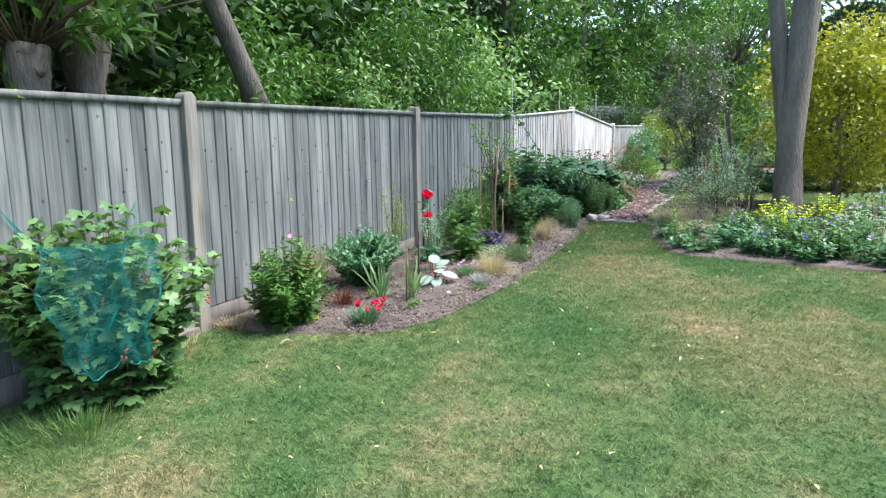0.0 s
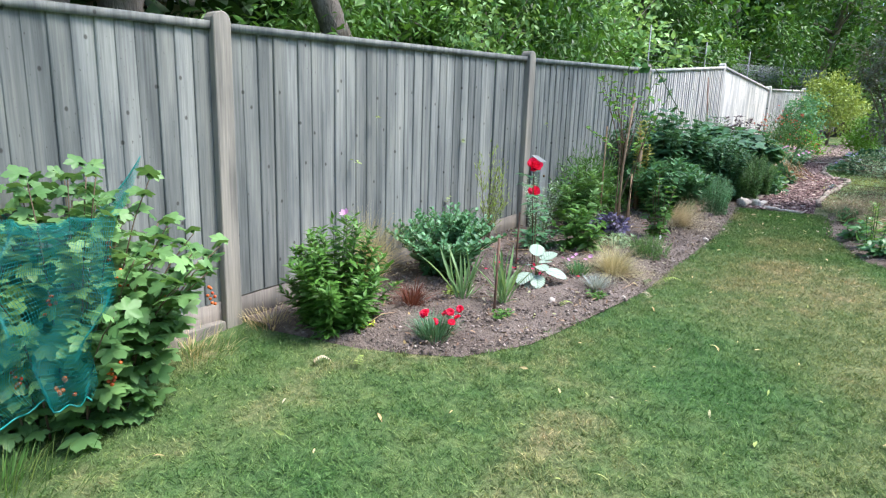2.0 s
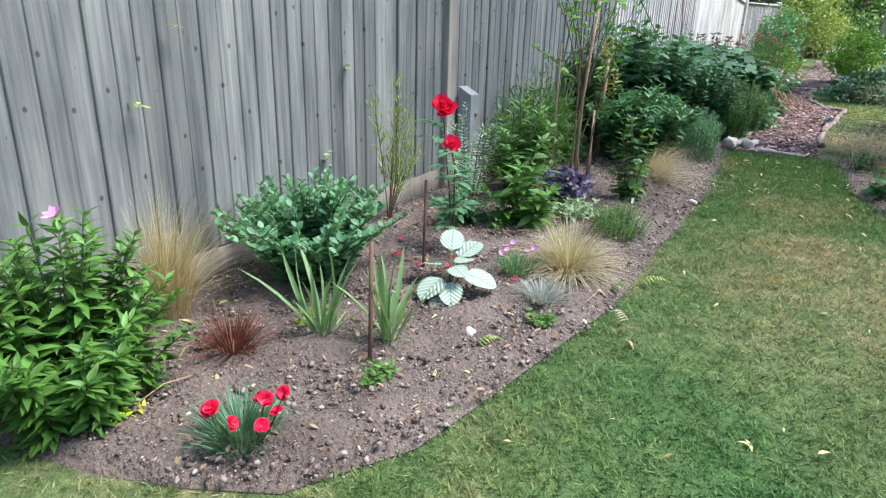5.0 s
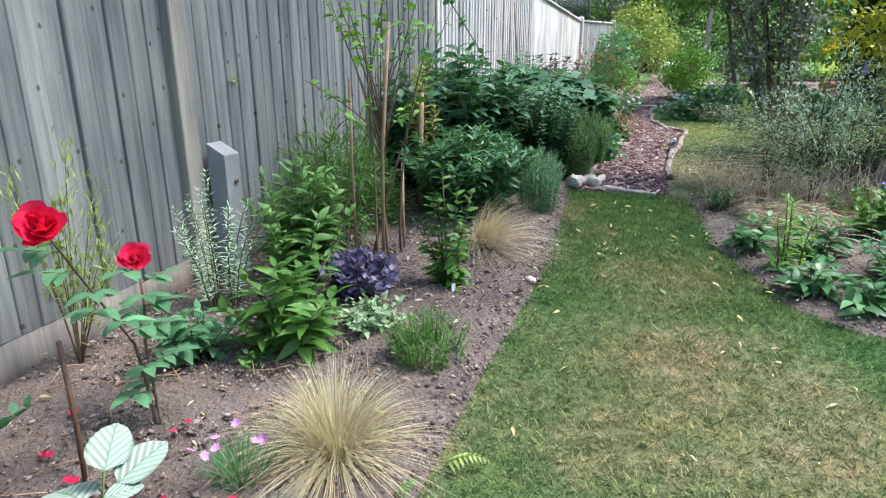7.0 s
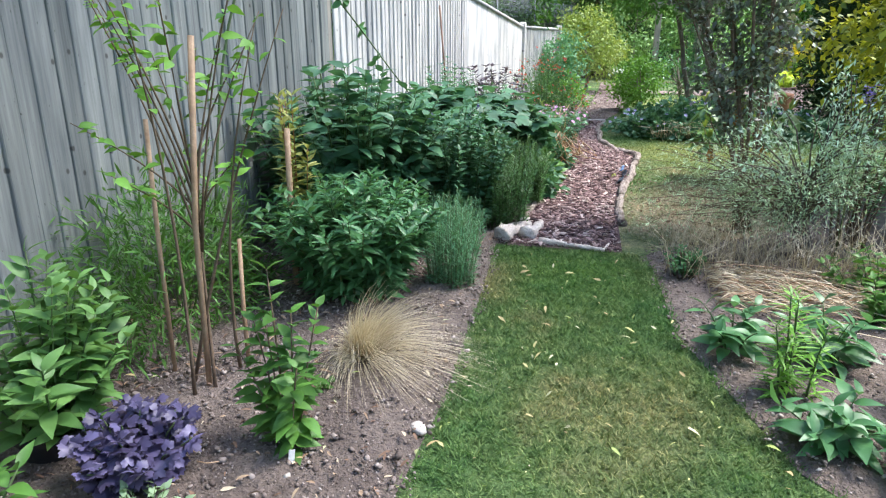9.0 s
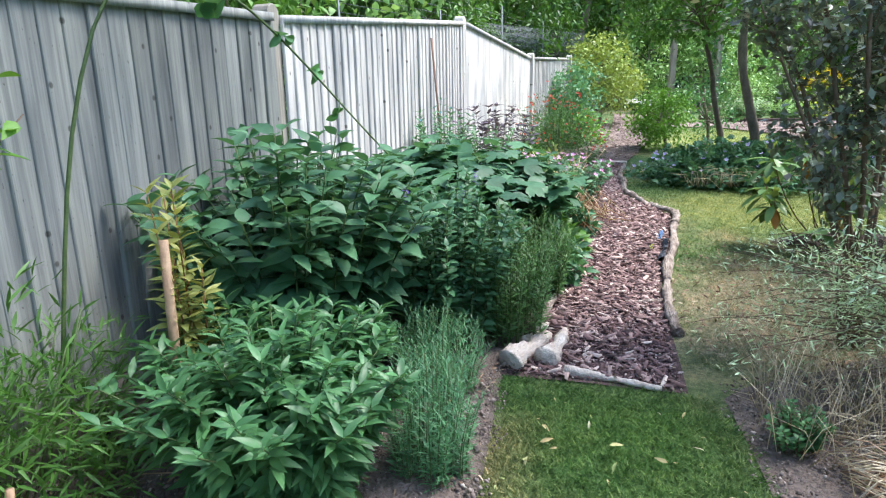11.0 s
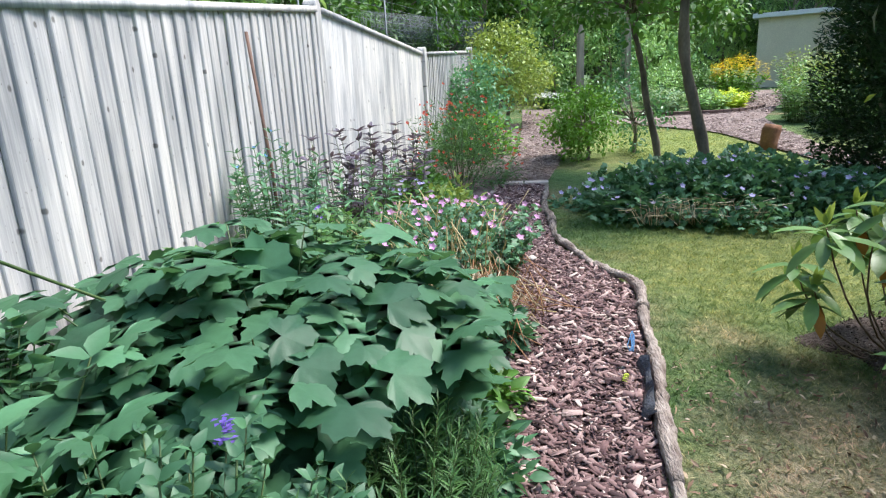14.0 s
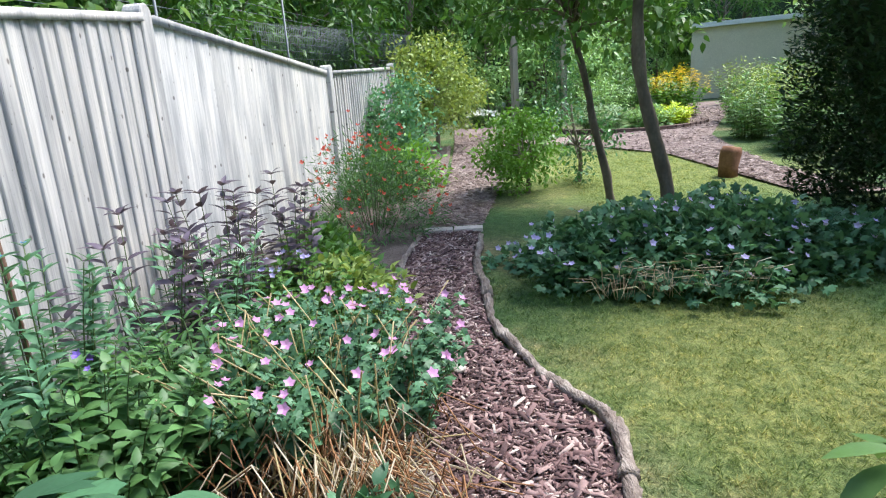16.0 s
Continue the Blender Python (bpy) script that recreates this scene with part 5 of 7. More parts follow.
# wispy broom-like seedling by the fence
root = thing("wispy_plant", -3.1, 5.35, "thin wispy russet-green shrublet before the fence", "plant")
st, fol = Build(), Build()
P, W = [], []
for k in range(11):
    a = rng.uniform(0, 6.28)
    tip = np.array([math.cos(a) * 0.12 + 0.05, math.sin(a) * 0.14, rng.uniform(0.4, 0.9)])
    p0 = np.array([0, 0, 0.0])
    m = tip * np.array([0.3, 0.3, 0.5])
    t = np.linspace(0, 1, 7)[:, None]
    tube(st, (1 - t) ** 2 * p0 + 2 * t * (1 - t) * m + t * t * tip, np.linspace(0.004, 0.001, 7), 4)
    for q in range(80):
        u = rng.uniform(0.35, 1)
        P.append((1 - u) ** 2 * p0 + 2 * u * (1 - u) * m + u * u * tip + rng.normal(size=3) * 0.018)
        W.append(unit(tip - m) + rng.normal(size=3) * 0.5)
scatter(fol, NEEDLE, np.array(P), np.array(W), np.tile(np.array([0, 0, 1.0]), (len(P), 1)), 0.05, 1.6)
tagged(part("stemwork", st, M_TWIG, root), kind="stuff")
part("foliage", fol, L_SPRING, root)

root = thing("silver_perovskia", -2.93, 5.95, "silvery upright plant beside the concrete spur", "plant")
leafy(root, 0.62, 0.2, 14, 22, NARROW, 0.05, L_SILVER, None, 0.4, 0.3, 0.15, 3, 0.5, 0.004)
root = thing("grey_leaf_plant", -2.72, 5.55, "clump of broad grey-green leaves", "plant")
leafy(root, 0.22, 0.2, 10, 6, OVATE, 0.1, L_BLUE, None, 0.3, 0.2, 0.2, 2)
root = thing("foxglove_plant", -2.42, 5.72, "young leafy plant with broad bright green leaves", "plant")
leafy(root, 0.36, 0.24, 14, 8, leaf_shape(0.36, 5, 0.25, 0.4), 0.13, L_MID, None, 0.3, 0.35, 0.1, 2, 0.5, 0.005)
root = thing("tall_perennial", -2.71, 6.26, "tall upright green perennial with yellowing tips", "plant")
leafy(root, 0.62, 0.28, 22, 12, leaf_shape(0.4, 5, 0.25, 0.35), 0.11, L_LEAFY, None, 0.25, 0.5, 0.28, 2, 0.4, 0.005)
root = thing("heuchera", -2.38, 6.22, "low mound of dark violet ruffled leaves", "plant")
leafy(root, 0.23, 0.18, 34, 6, lobed_shape(5, 0.25, 0.1, 0.3), 0.075, L_HEUCHERA, None, 0.4, 0.3, 0.25, 2)
root = thing("dead_nettle", -2.18, 5.98, "low spreading silver-edged leafy plant", "plant")
leafy(root, 0.13, 0.2, 30, 6, OVATE, 0.05, L_GREY, None, 0.4, 0.3, 0.2, 2, 0.5, 0.003)
root = thing("heath_mound", -1.88, 5.80, "small dense mound of fine green shoots", "plant")
leafy(root, 0.2, 0.18, 90, 12, NARROW, 0.03, L_MID, None, 0.8, 0.7, 0.1, 3, 0.4, 0.002)
root = thing("carex_tussock", -1.95, 5.22, "arching pale green-blond sedge tussock at the lawn edge", "grass", "blond sedges at the bed edge")
tuft(root, 1000, 0.42, 0.40, L_CAREX, 0.0024, 1.2, 0.07, 0.55)
tuft(root, 160, 0.40, 0.36, L_STRAW, 0.0024, 1.2, 0.07, 0.5, (0, 0), "dry_tuft")
root = thing("carex_tussock", -2.0, 7.02, "arching tan sedge tussock spilling towards the lawn", "grass", "blond sedges at the bed edge")
tuft(root, 1000, 0.46, 0.36, L_TAN, 0.0025, 1.2, 0.06, 0.5, (0.2, -0.08))
tuft(root, 160, 0.40, 0.3, L_CAREX, 0.0025, 1.1, 0.05, 0.5, (0.1, -0.04), "green_tuft")
root = thing("blue_fescue", -1.92, 4.83, "small spiky blue-grey fescue tuft", "grass")
tuft(root, 260, 0.18, 0.17, L_FESCUE, 0.0028, 0.6, 0.03, 0.6)
root = thing("young_shrub", -2.02, 6.45, "young upright shrub with glossy green leaves", "shrub")
leafy(root, 0.56, 0.13, 7, 13, OVATE, 0.085, L_MID, M_TWIG, 0.3, 0.15, 0.12, 2, 0.3, 0.005)

# pot with a leafy plant
root = thing("plant_pot", -2.71, 6.26, "black plastic pot sunk in the soil", "pot")
b = Build()
for r0, r1, z0, z1 in ((0.085, 0.10, 0, 0.09), (0.10, 0.107, 0.09, 0.092), (0.107, 0.107, 0.092, 0.11), (0.107, 0.094, 0.11, 0.11), (0.094, 0.08, 0.11, 0.02)):
    a = np.linspace(0, 2 * np.pi, 20, endpoint=False)
    v = np.concatenate([np.stack([r0 * np.cos(a), r0 * np.sin(a), np.full(20, z0)], -1), np.stack([r1 * np.cos(a), r1 * np.sin(a), np.full(20, z1)], -1)])
    k = np.arange(20)
    k2 = (k + 1) % 20
    b.add(v, np.concatenate([np.stack([k, k2, k2 + 20], -1), np.stack([k, k2 + 20, k + 20], -1)]))
M_POT = surface("black_plastic", (0.012, 0.013, 0.016), (0.02, 0.021, 0.025), 10, 60, 0.45, 0.1)
part("body", b, M_POT, root, smooth=True)

# canes with a young climbing tree
CANES = "canes supporting the young tree"
stick("bamboo_cane", -2.47, 6.68, [(0, 0, -0.05), (0.0, 0.03, 0.6), (0.03, 0.08, 1.22)], 0.010, M_CANE, "upright tan bamboo cane in the border", "cane", CANES)
stick("bamboo_cane", -2.66, 6.74, [(0, 0, -0.05), (-0.02, 0.03, 0.5), (-0.03, 0.06, 0.95)], 0.008, M_CANE, "thin upright bamboo cane in the border", "cane", CANES)
stick("bamboo_cane", -2.42, 6.86, [(0, 0, -0.05), (-0.02, 0.03, 0.25), (-0.03, 0.06, 0.5)], 0.008, M_CANE, "short bamboo cane in the border", "cane", CANES)
root = thing("young_tree", -2.5, 6.75, "thin young tree with sparse bright green leaves tied to canes", "tree")
st, lv = Build(), Build()
P = []
for k in range(18):
    a = rng.uniform(0, 6.28)
    tip = np.array([math.cos(a) * rng.uniform(0.15, 0.42), math.sin(a) * rng.uniform(0.1, 0.35), rng.uniform(0.75, 1.5)])
    p0 = np.array([0.0, 0.02, rng.uniform(0.45, 0.95)]) if k > 3 else np.array([rng.normal() * 0.05, rng.normal() * 0.06, 0.0])
    m = np.array([tip[0] * 0.25, tip[1] * 0.25, (p0[2] + tip[2]) / 2])
    t = np.linspace(0, 1, 8)[:, None]
    tube(st, (1 - t) ** 2 * p0 + 2 * t * (1 - t) * m + t * t * tip, np.linspace(0.0075 if k < 4 else 0.005, 0.0015, 8), 5, 0.05)
    for q in range(14):
        u = rng.uniform(0.55, 1)
        P.append((1 - u) ** 2 * p0 + 2 * u * (1 - u) * m + u * u * tip)
P = np.array(P)
scatter(lv, OVATE, P, around(len(P), 0.1) + 0.3 * rng.normal(size=(len(P), 3)), np.array([0, 0, 1.0]) + 0.4 * rng.normal(size=(len(P), 3)), rng.uniform(0.035, 0.07, len(P)))
tagged(part("stemwork", st, M_TWIG, root), kind="stuff")
part("foliage", lv, L_BRIGHT, root)

# fine weeds along the fence
root = thing("fence_weeds", -2.95, 7.15, "feathery dark green growth at the foot of the fence", "plant")
mound(root, 0.6, 0.3, 0.62, 4200, NARROW, 0.075, L_MID, 60)

# big dark green bush and the mass behind
root = thing("dark_leafy_bush", -2.28, 7.62, "dense rounded dark green leafy bush", "bush")
leafy(root, 0.57, 0.46, 100, 15, LANCE, 0.10, L_DARK, None, 0.45, 0.2, 0.12, 3, 0.5, 0.005, 0.5, 0.28)
root = thing("lavender", -1.86, 7.78, "soft upright light green lavender tuft", "plant", "lavenders beside the path")
leafy(root, 0.44, 0.18, 70, 28, NARROW, 0.042, L_BLUE, None, 0.7, 0.8, 0.1, 2, 0.35, 0.002)
root = thing("lavender", -1.78, 8.85, "tall feathery green lavender beside the path", "plant", "lavenders beside the path")
leafy(root, 0.60, 0.26, 90, 30, NARROW, 0.055, L_SOFT, None, 0.7, 0.7, 0.1, 2, 0.35, 0.0025)
root = thing("lavender", -1.76, 9.35, "feathery green lavender leaning over the path", "plant", "lavenders beside the path")
leafy(root, 0.5, 0.24, 80, 28, NARROW, 0.055, L_SOFT, None, 0.7, 0.7, 0.1, 2, 0.35, 0.0025)
root = thing("lavender", -1.98, 8.28, "short grey-green lavender tuft at the path start", "plant", "lavenders beside the path")
leafy(root, 0.36, 0.22, 70, 24, NARROW, 0.042, L_BLUE, None, 0.7, 0.8, 0.1, 2, 0.35, 0.002)
root = thing("phlox", -2.62, 8.35, "tall leafy green phlox clump in front of the fence", "plant")
leafy(root, 1.0, 0.60, 84, 13, OVATE, 0.15, L_PHLOX, None, 0.6, 0.02, 0.15, 2, 0.5, 0.006, 0.5, 0.25, 1.0)
root = thing("phlox", -2.74, 9.0, "leafy green phlox stems at the fence foot", "plant")
leafy(root, 0.82, 0.36, 44, 12, OVATE, 0.13, L_PHLOX, None, 0.7, 0.02, 0.15, 2, 0.5, 0.005, 0.5, 0.2, 1.0)
root = thing("veronica", -2.05, 8.72, "dense clump of small dark green leaves with violet spikes", "plant")
tips, _ = leafy(root, 0.78, 0.38, 95, 17, OVATE, 0.06, L_PHLOX, None, 0.6, 0.35, 0.15, 3, 0.45, 0.004, 0.5, 0.3)
for k in (3, 20, 41):
    sp = Build()
    p = tips[k]
    P = p + np.stack([rng.normal(size=30) * 0.006, rng.normal(size=30) * 0.006, rng.uniform(0, 0.07, 30)], -1)
    scatter(sp, SMALL, P, around(30, 0.3), np.tile(np.array([0, 0, 1.0]), (30, 1)), 0.016)
    tagged(part("flower_spike", sp, L_VIOLET, root, "violet flower spike"), kind="stuff")
root = thing("japanese_anemone", -2.28, 9.7, "large mound of broad lobed mid-green leaves", "plant")
leafy(root, 0.80, 0.74, 105, 7, MAPLE, 0.225, L_DEEP, None, 0.5, -0.05, 0.3, 2, 0.5, 0.005, 0.5, 0.35, 1.2, 0.25, 0.1)
root = thing("yellowing_shoot", -2.64, 7.72, "tall thin plant with yellowing tips and orange-brown stems", "plant")
leafy(root, 1.12, 0.12, 6, 18, LANCE, 0.09, L_YELLOWING, M_RUSTSTEM, 0.4, 0.5, 0.35, 3, 0.3, 0.005)
stick("stake", -2.60, 7.58, [(0, 0, -0.05), (0, 0, 0.4), (0.01, 0, 0.80)], 0.014, M_CANE, "short pale wooden stake among the leaves", "stake")

# climbing rose shoot
root = thing("rose_shoot", -2.98, 7.6, "long arching shoot with round dark leaves in front of the fence", "climber")
st, lv = Build(), Build()
arc = np.array([(0.0, -0.1, 0.3), (0.02, 0.05, 1.1), (0.1, 0.25, 1.66), (0.18, 0.7, 1.62), (0.22, 1.1, 1.42), (0.35, 1.6, 1.02), (0.5, 2.05, 0.66)])
t = np.linspace(0, 1, 24)
cc = np.stack([np.interp(t, np.linspace(0, 1, 7), arc[:, k]) for k in range(3)], -1)
for _ in range(3):
    cc[1:-1] = (cc[:-2] + 2 * cc[1:-1] + cc[2:]) / 4
tube(st, cc, np.linspace(0.007, 0.004, 24), 6)
P, W = [], []
for k in range(8, 20, 2):
    d = around(1, -0.3)[0]
    tube(st, [cc[k], cc[k] + d * 0.06], 0.0015, 4)
    for q in range(4):
        P.append(cc[k] + d * (0.03 + 0.02 * q))
        W.append(d + rng.normal(size=3) * 0.6)
scatter(lv, ROUND, np.array(P), np.array(W), rng.normal(size=(len(P), 3)), rng.uniform(0.06, 0.095, len(P)))
part("stem", st, M_STEM, root)
part("foliage", lv, L_DARK, root)

# ---- beside the bark path ----
root = thing("pink_geranium", -1.92, 11.45, "sprawling hardy geranium with pink-lilac flowers and dry stems", "plant")
tips, _ = leafy(root, 0.44, 0.6, 120, 7, LOBED, 0.072, L_GERANIUM, None, 0.8, 0.15, 0.3, 2, 0.5, 0.003, 0.5, 0.25)
blooms(root, tips[rng.choice(120, 78, False)] + np.array([0, 0, 0.04]), 0.023, L_PINK, 5, 0.25)
b = Build()
for k in range(90):
    p = np.array([rng.uniform(-0.45, 0.35), rng.uniform(-0.5, 0.2), 0.03])
    d = np.array([rng.normal() * 0.12, rng.normal() * 0.12 - 0.08, rng.uniform(0.3, 0.52)])
    tube(b, [p, p + d * np.array([0.3, 0.3, 0.6]), p + d], 0.0026, 4)
tagged(part("dry_stemwork", b, L_STRAW, root, "pale dry flower stems"), kind="stuff")
root = thing("dry_stalks", -1.80, 10.92, "collapsed heap of tan and rusty dry stalks", "straw")
for mat, n in ((L_TAN, 150), (M_RUSTSTEM, 170), (L_STRAW, 60)):
    b = Build()
    for k in range(n):
        p = np.array([rng.normal() * 0.15, rng.normal() * 0.16, 0.02])
        a = rng.normal() * 0.9 + (-0.6 if k % 3 else 2.4)
        h = rng.uniform(0.03, 0.3)
        d = np.array([math.cos(a), math.sin(a), 0]) * rng.uniform(0.12, 0.36)
        tube(b, [p, p + d * 0.5 + np.array([0, 0, h]), p + d + np.array([0, 0, h * 0.5])], 0.0028, 4)
    tagged(part("straw", b, mat, root), kind="stuff")
root = thing("mixed_foliage", -2.55, 10.85, "leafy soft green growth in front of the pale fence", "plant")
tips, _ = leafy(root, 0.58, 0.42, 90, 11, OVATE, 0.08, L_SOFT, None, 0.8, 0.2, 0.1, 2)
blooms(root, tips[:6] + np.array([0, 0, 0.03]), 0.015, L_VIOLET, 5)
root = thing("mixed_foliage", -2.3, 11.25, "tangle of mid-green leaves before the pale fence", "plant")
tips, _ = leafy(root, 0.5, 0.4, 70, 9, LANCE, 0.1, L_SOFT, None, 0.8, 0.2, 0.1, 2)
for x, y, h, r, n in ((-2.66, 11.5, 0.84, 0.28, 7), (-2.52, 12.1, 0.86, 0.32, 14), (-2.38, 12.65, 0.78, 0.26, 9)):
    root = thing("purple_loosestrife", x, y, "upright plant with dark purple-bronze leaves", "plant", "purple-leaved plants at the pale fence")
    tips, _ = leafy(root, h, r, n, 11, leaf_shape(0.36, 4, 0.3, 0.35), 0.12, L_PURPLE, M_STEM, 0.7, 0.35, 0.25, 2, 0.4, 0.004, 0.5, 0.2)
    crown_ = Build()
    P = np.repeat(tips, 5, axis=0)
    scatter(crown_, LANCE, P, around(len(P), 0.5), np.tile(np.array([0, 0, 1.0]), (len(P), 1)), rng.uniform(0.07, 0.11, len(P)))
    tagged(part("leaf_rosette", crown_, L_PURPLE, root), kind="stuff")
root = thing("blue_green_stems", -2.66, 10.9, "tall leafy grey-green stems with tiny blue flowers", "plant")
tips, _ = leafy(root, 0.98, 0.34, 30, 18, LANCE, 0.085, L_GERANIUM, M_STEM, 0.6, 0.3, 0.15, 3, 0.4, 0.004)
blooms(root, tips[:7] + np.array([0, 0, 0.01]), 0.013, L_BLUEFL, 5)
root = thing("green_stems", -2.5, 11.7, "upright mid-green leafy stems among purple leaves", "plant")
leafy(root, 0.72, 0.42, 30, 13, LANCE, 0.09, L_BLUEDEEP, M_STEM, 0.7, 0.3, 0.1, 2, 0.4, 0.004)
root = thing("green_undergrowth", -2.3, 12.3, "low green leaves with lilac flowers", "plant")
tips, _ = leafy(root, 0.42, 0.45, 70, 9, OVATE, 0.07, L_MID, None, 0.8, 0.2, 0.15, 2)
blooms(root, tips[:12] + np.array([0, 0, 0.02]), 0.024, L_LILAC, 5)
stick("stake", -2.72, 11.0, [(0, 0, -0.05), (-0.03, 0.02, 0.8), (-0.1, 0.08, 1.45)], 0.009, M_STAKE, "long thin brown stake leaning on the fence", "stake")
root = thing("red_salvia", -2.1, 14.2, "airy bush dotted with coral-red flowers", "bush")
out = mound(root, 0.8, 0.52, 0.5, 4600, NARROW, 0.07, L_SOFT)
out = out[rng.choice(len(out), 170, False)]
blooms(root, out * np.array([1.08, 1.08, 1.1]) + np.stack([np.zeros(170), np.zeros(170), rng.uniform(0, 0.08, 170)], -1), 0.027, L_ORANGE, 4, 0.6)
for x, y, h, r, m, lab in ((-1.72, 10.05, 0.26, 0.2, L_MID, "low green leaves spilling over the path edge"), (-1.70, 9.65, 0.3, 0.2, L_DEEP, "low green leaves beside the path logs"), (-1.66, 10.6, 0.24, 0.18, L_DEEP, "low leaves beside the path logs"), (-2.2, 12.95, 0.28, 0.3, L_MID, "low green leafy clump beside the path"), (-2.4, 13.45, 0.3, 0.26, L_MID, "low green clump beside the path"), (-2.0, 12.45, 0.34, 0.28, L_SPRING, "yellow-green seeding clump beside the path"), (-2.6, 10.2, 0.55, 0.36, L_MID, "leafy green clump at the fence foot"), (-2.2, 15.6, 0.6, 0.4, L_MID, "green leafy clump near the fence end"), (-1.95, 16.2, 0.5, 0.4, L_BRIGHT, "bright green clump near the fence end")):
    root = thing("leafy_clump", x, y, lab, "plant")
    mound(root, h, r, r, 900, OVATE, 0.065, m, 20)
tree("golden_bush", -1.75, 19.2, "rounded yellow-green bush at the end of the fence", 1.75, 0.85, 0.05, 60, 100, 0.04, L_SPRING, 0.075, SMALL, clump_r=0.3, category="bush")
tree("grey_bush", -2.1, 17.0, "blue-green leafy bush beside the fence", 1.25, 0.5, 0.05, 30, 90, 0.03, L_BLUE, 0.07, SMALL, clump_r=0.26, category="bush")
tree("box_bush", -0.72, 15.5, "fresh green rounded bush beside the path", 0.85, 0.42, 0.05, 40, 90, 0.03, L_BRIGHT, 0.055, SMALL, clump_r=0.2, category="bush")
root = thing("blue_geranium", 0.1, 13.05, "wide low drift of geranium leaves with pale blue flowers", "plant")
out = mound(root, 0.36, 1.14, 0.62, 5600, LOBED, 0.078, L_GERANIUM, 160)
pick = rng.choice(len(out), 170, False)
blooms(root, out[pick] * 1.05 + np.array([0, 0, 0.035]), 0.025, L_LILAC, 5, 0.25)
b = Build()
for k in range(130):
    p = np.array([rng.uniform(-0.75, 0.1), rng.uniform(-0.66, -0.5), 0.02])
    d = np.array([rng.normal() * 0.1, rng.uniform(-0.12, 0.05), rng.uniform(0.05, 0.2)])
    tube(b, [p, p + d * np.array([0.4, 0.4, 0.9]), p + d], 0.0022, 3)
tagged(part("dry_stemwork", b, L_TAN, root, "pale dead stems along the front"), kind="stuff")

# rhododendron
root = thing("rhododendron", 0.06, 10.48, "small open rhododendron with long glossy drooping leaves", "shrub")
st, lv, rl = Build(), Build(), Build()
P, W, RP, RW = [], [], [], []
SHOOT, SHOOTWAY = [], []
for k in range(13):
    a = k * 2.4 + 0.3
    r = rng.uniform(0.12, 0.4)
    tip = np.array([math.cos(a) * r - 0.14, math.sin(a) * r - 0.06, rng.uniform(0.28, 0.8) * (1.1 - 0.5 * r)])
    m = tip * np.array([0.9, 0.9, 0.2]) + rng.normal(size=3) * 0.04
    t = np.linspace(0, 1, 7)[:, None]
    tube(st, 2 * t * (1 - t) * m + t * t * tip, np.linspace(0.0055, 0.003, 7), 5, 0.06)
    for q in range(12):
        ang = q * 2.4
        d = np.array([math.cos(ang), math.sin(ang), rng.uniform(-0.7, 0.25)])
        old = q in (2, 5) and k % 3 == 0
        (RP if old else P).append(tip - np.array([0, 0, 0.006 * (11 - q)]))
        (RW if old else W).append(d)
    for q in range(5):
        SHOOT.append(tip + np.array([0, 0, 0.01]))
        SHOOTWAY.append(np.append(rng.normal(size=2) * 0.35, 1.0))
long_leaf = leaf_shape(0.36, 5, 0.2, 0.3, 0.55, 0.8)
scatter(lv, long_leaf, np.array(P), np.array(W), np.tile(np.array([0, 0, 1.0]), (len(P), 1)), rng.uniform(0.13, 0.2, len(P)))
scatter(rl, long_leaf, np.array(RP), np.array(RW) + np.array([0, 0, -0.8]), np.tile(np.array([0, 0, 1.0]), (len(RP), 1)), 0.14)
tagged(part("branchwork", st, M_TWIG, root), kind="stuff")
part("foliage", lv, L_RHODO, root)
b = Build()
scatter(b, NARROW, np.array(SHOOT), np.array(SHOOTWAY), np.tile(np.array([0, 1.0, 0]), (len(SHOOT), 1)), rng.uniform(0.06, 0.11, len(SHOOT)), 2.0)
tagged(part("new_growth", b, L_SPRING, root, "pale yellow-green new shoots"), kind="stuff")
part("old_leaves", rl, L_RUST, root, "rust-orange old leaves")
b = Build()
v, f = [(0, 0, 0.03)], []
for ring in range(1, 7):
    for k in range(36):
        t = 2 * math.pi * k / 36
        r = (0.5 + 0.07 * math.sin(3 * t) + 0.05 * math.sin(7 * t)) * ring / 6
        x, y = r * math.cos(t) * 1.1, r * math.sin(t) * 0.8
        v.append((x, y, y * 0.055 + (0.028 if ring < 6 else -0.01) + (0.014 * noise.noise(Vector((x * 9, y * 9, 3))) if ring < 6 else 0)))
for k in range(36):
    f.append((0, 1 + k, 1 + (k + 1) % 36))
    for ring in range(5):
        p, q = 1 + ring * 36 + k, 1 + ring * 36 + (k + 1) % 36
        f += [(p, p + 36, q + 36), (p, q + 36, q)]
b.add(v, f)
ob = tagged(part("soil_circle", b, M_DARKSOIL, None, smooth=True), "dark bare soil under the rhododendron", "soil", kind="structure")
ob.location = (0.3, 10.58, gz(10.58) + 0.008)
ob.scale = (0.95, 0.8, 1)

# ---- far beds ----
def far_clump(name, x, y, label, h, r, mat, n=40, shape=LANCE, size=0.12, category="plant", **kw):
    root = thing(name, x, y, label, category)
    return root, leafy(root, h, r, n, 10, shape, size, mat, None, 0.6, 0.3, 0.1, 2, 0.5, 0.005, **kw)[0]


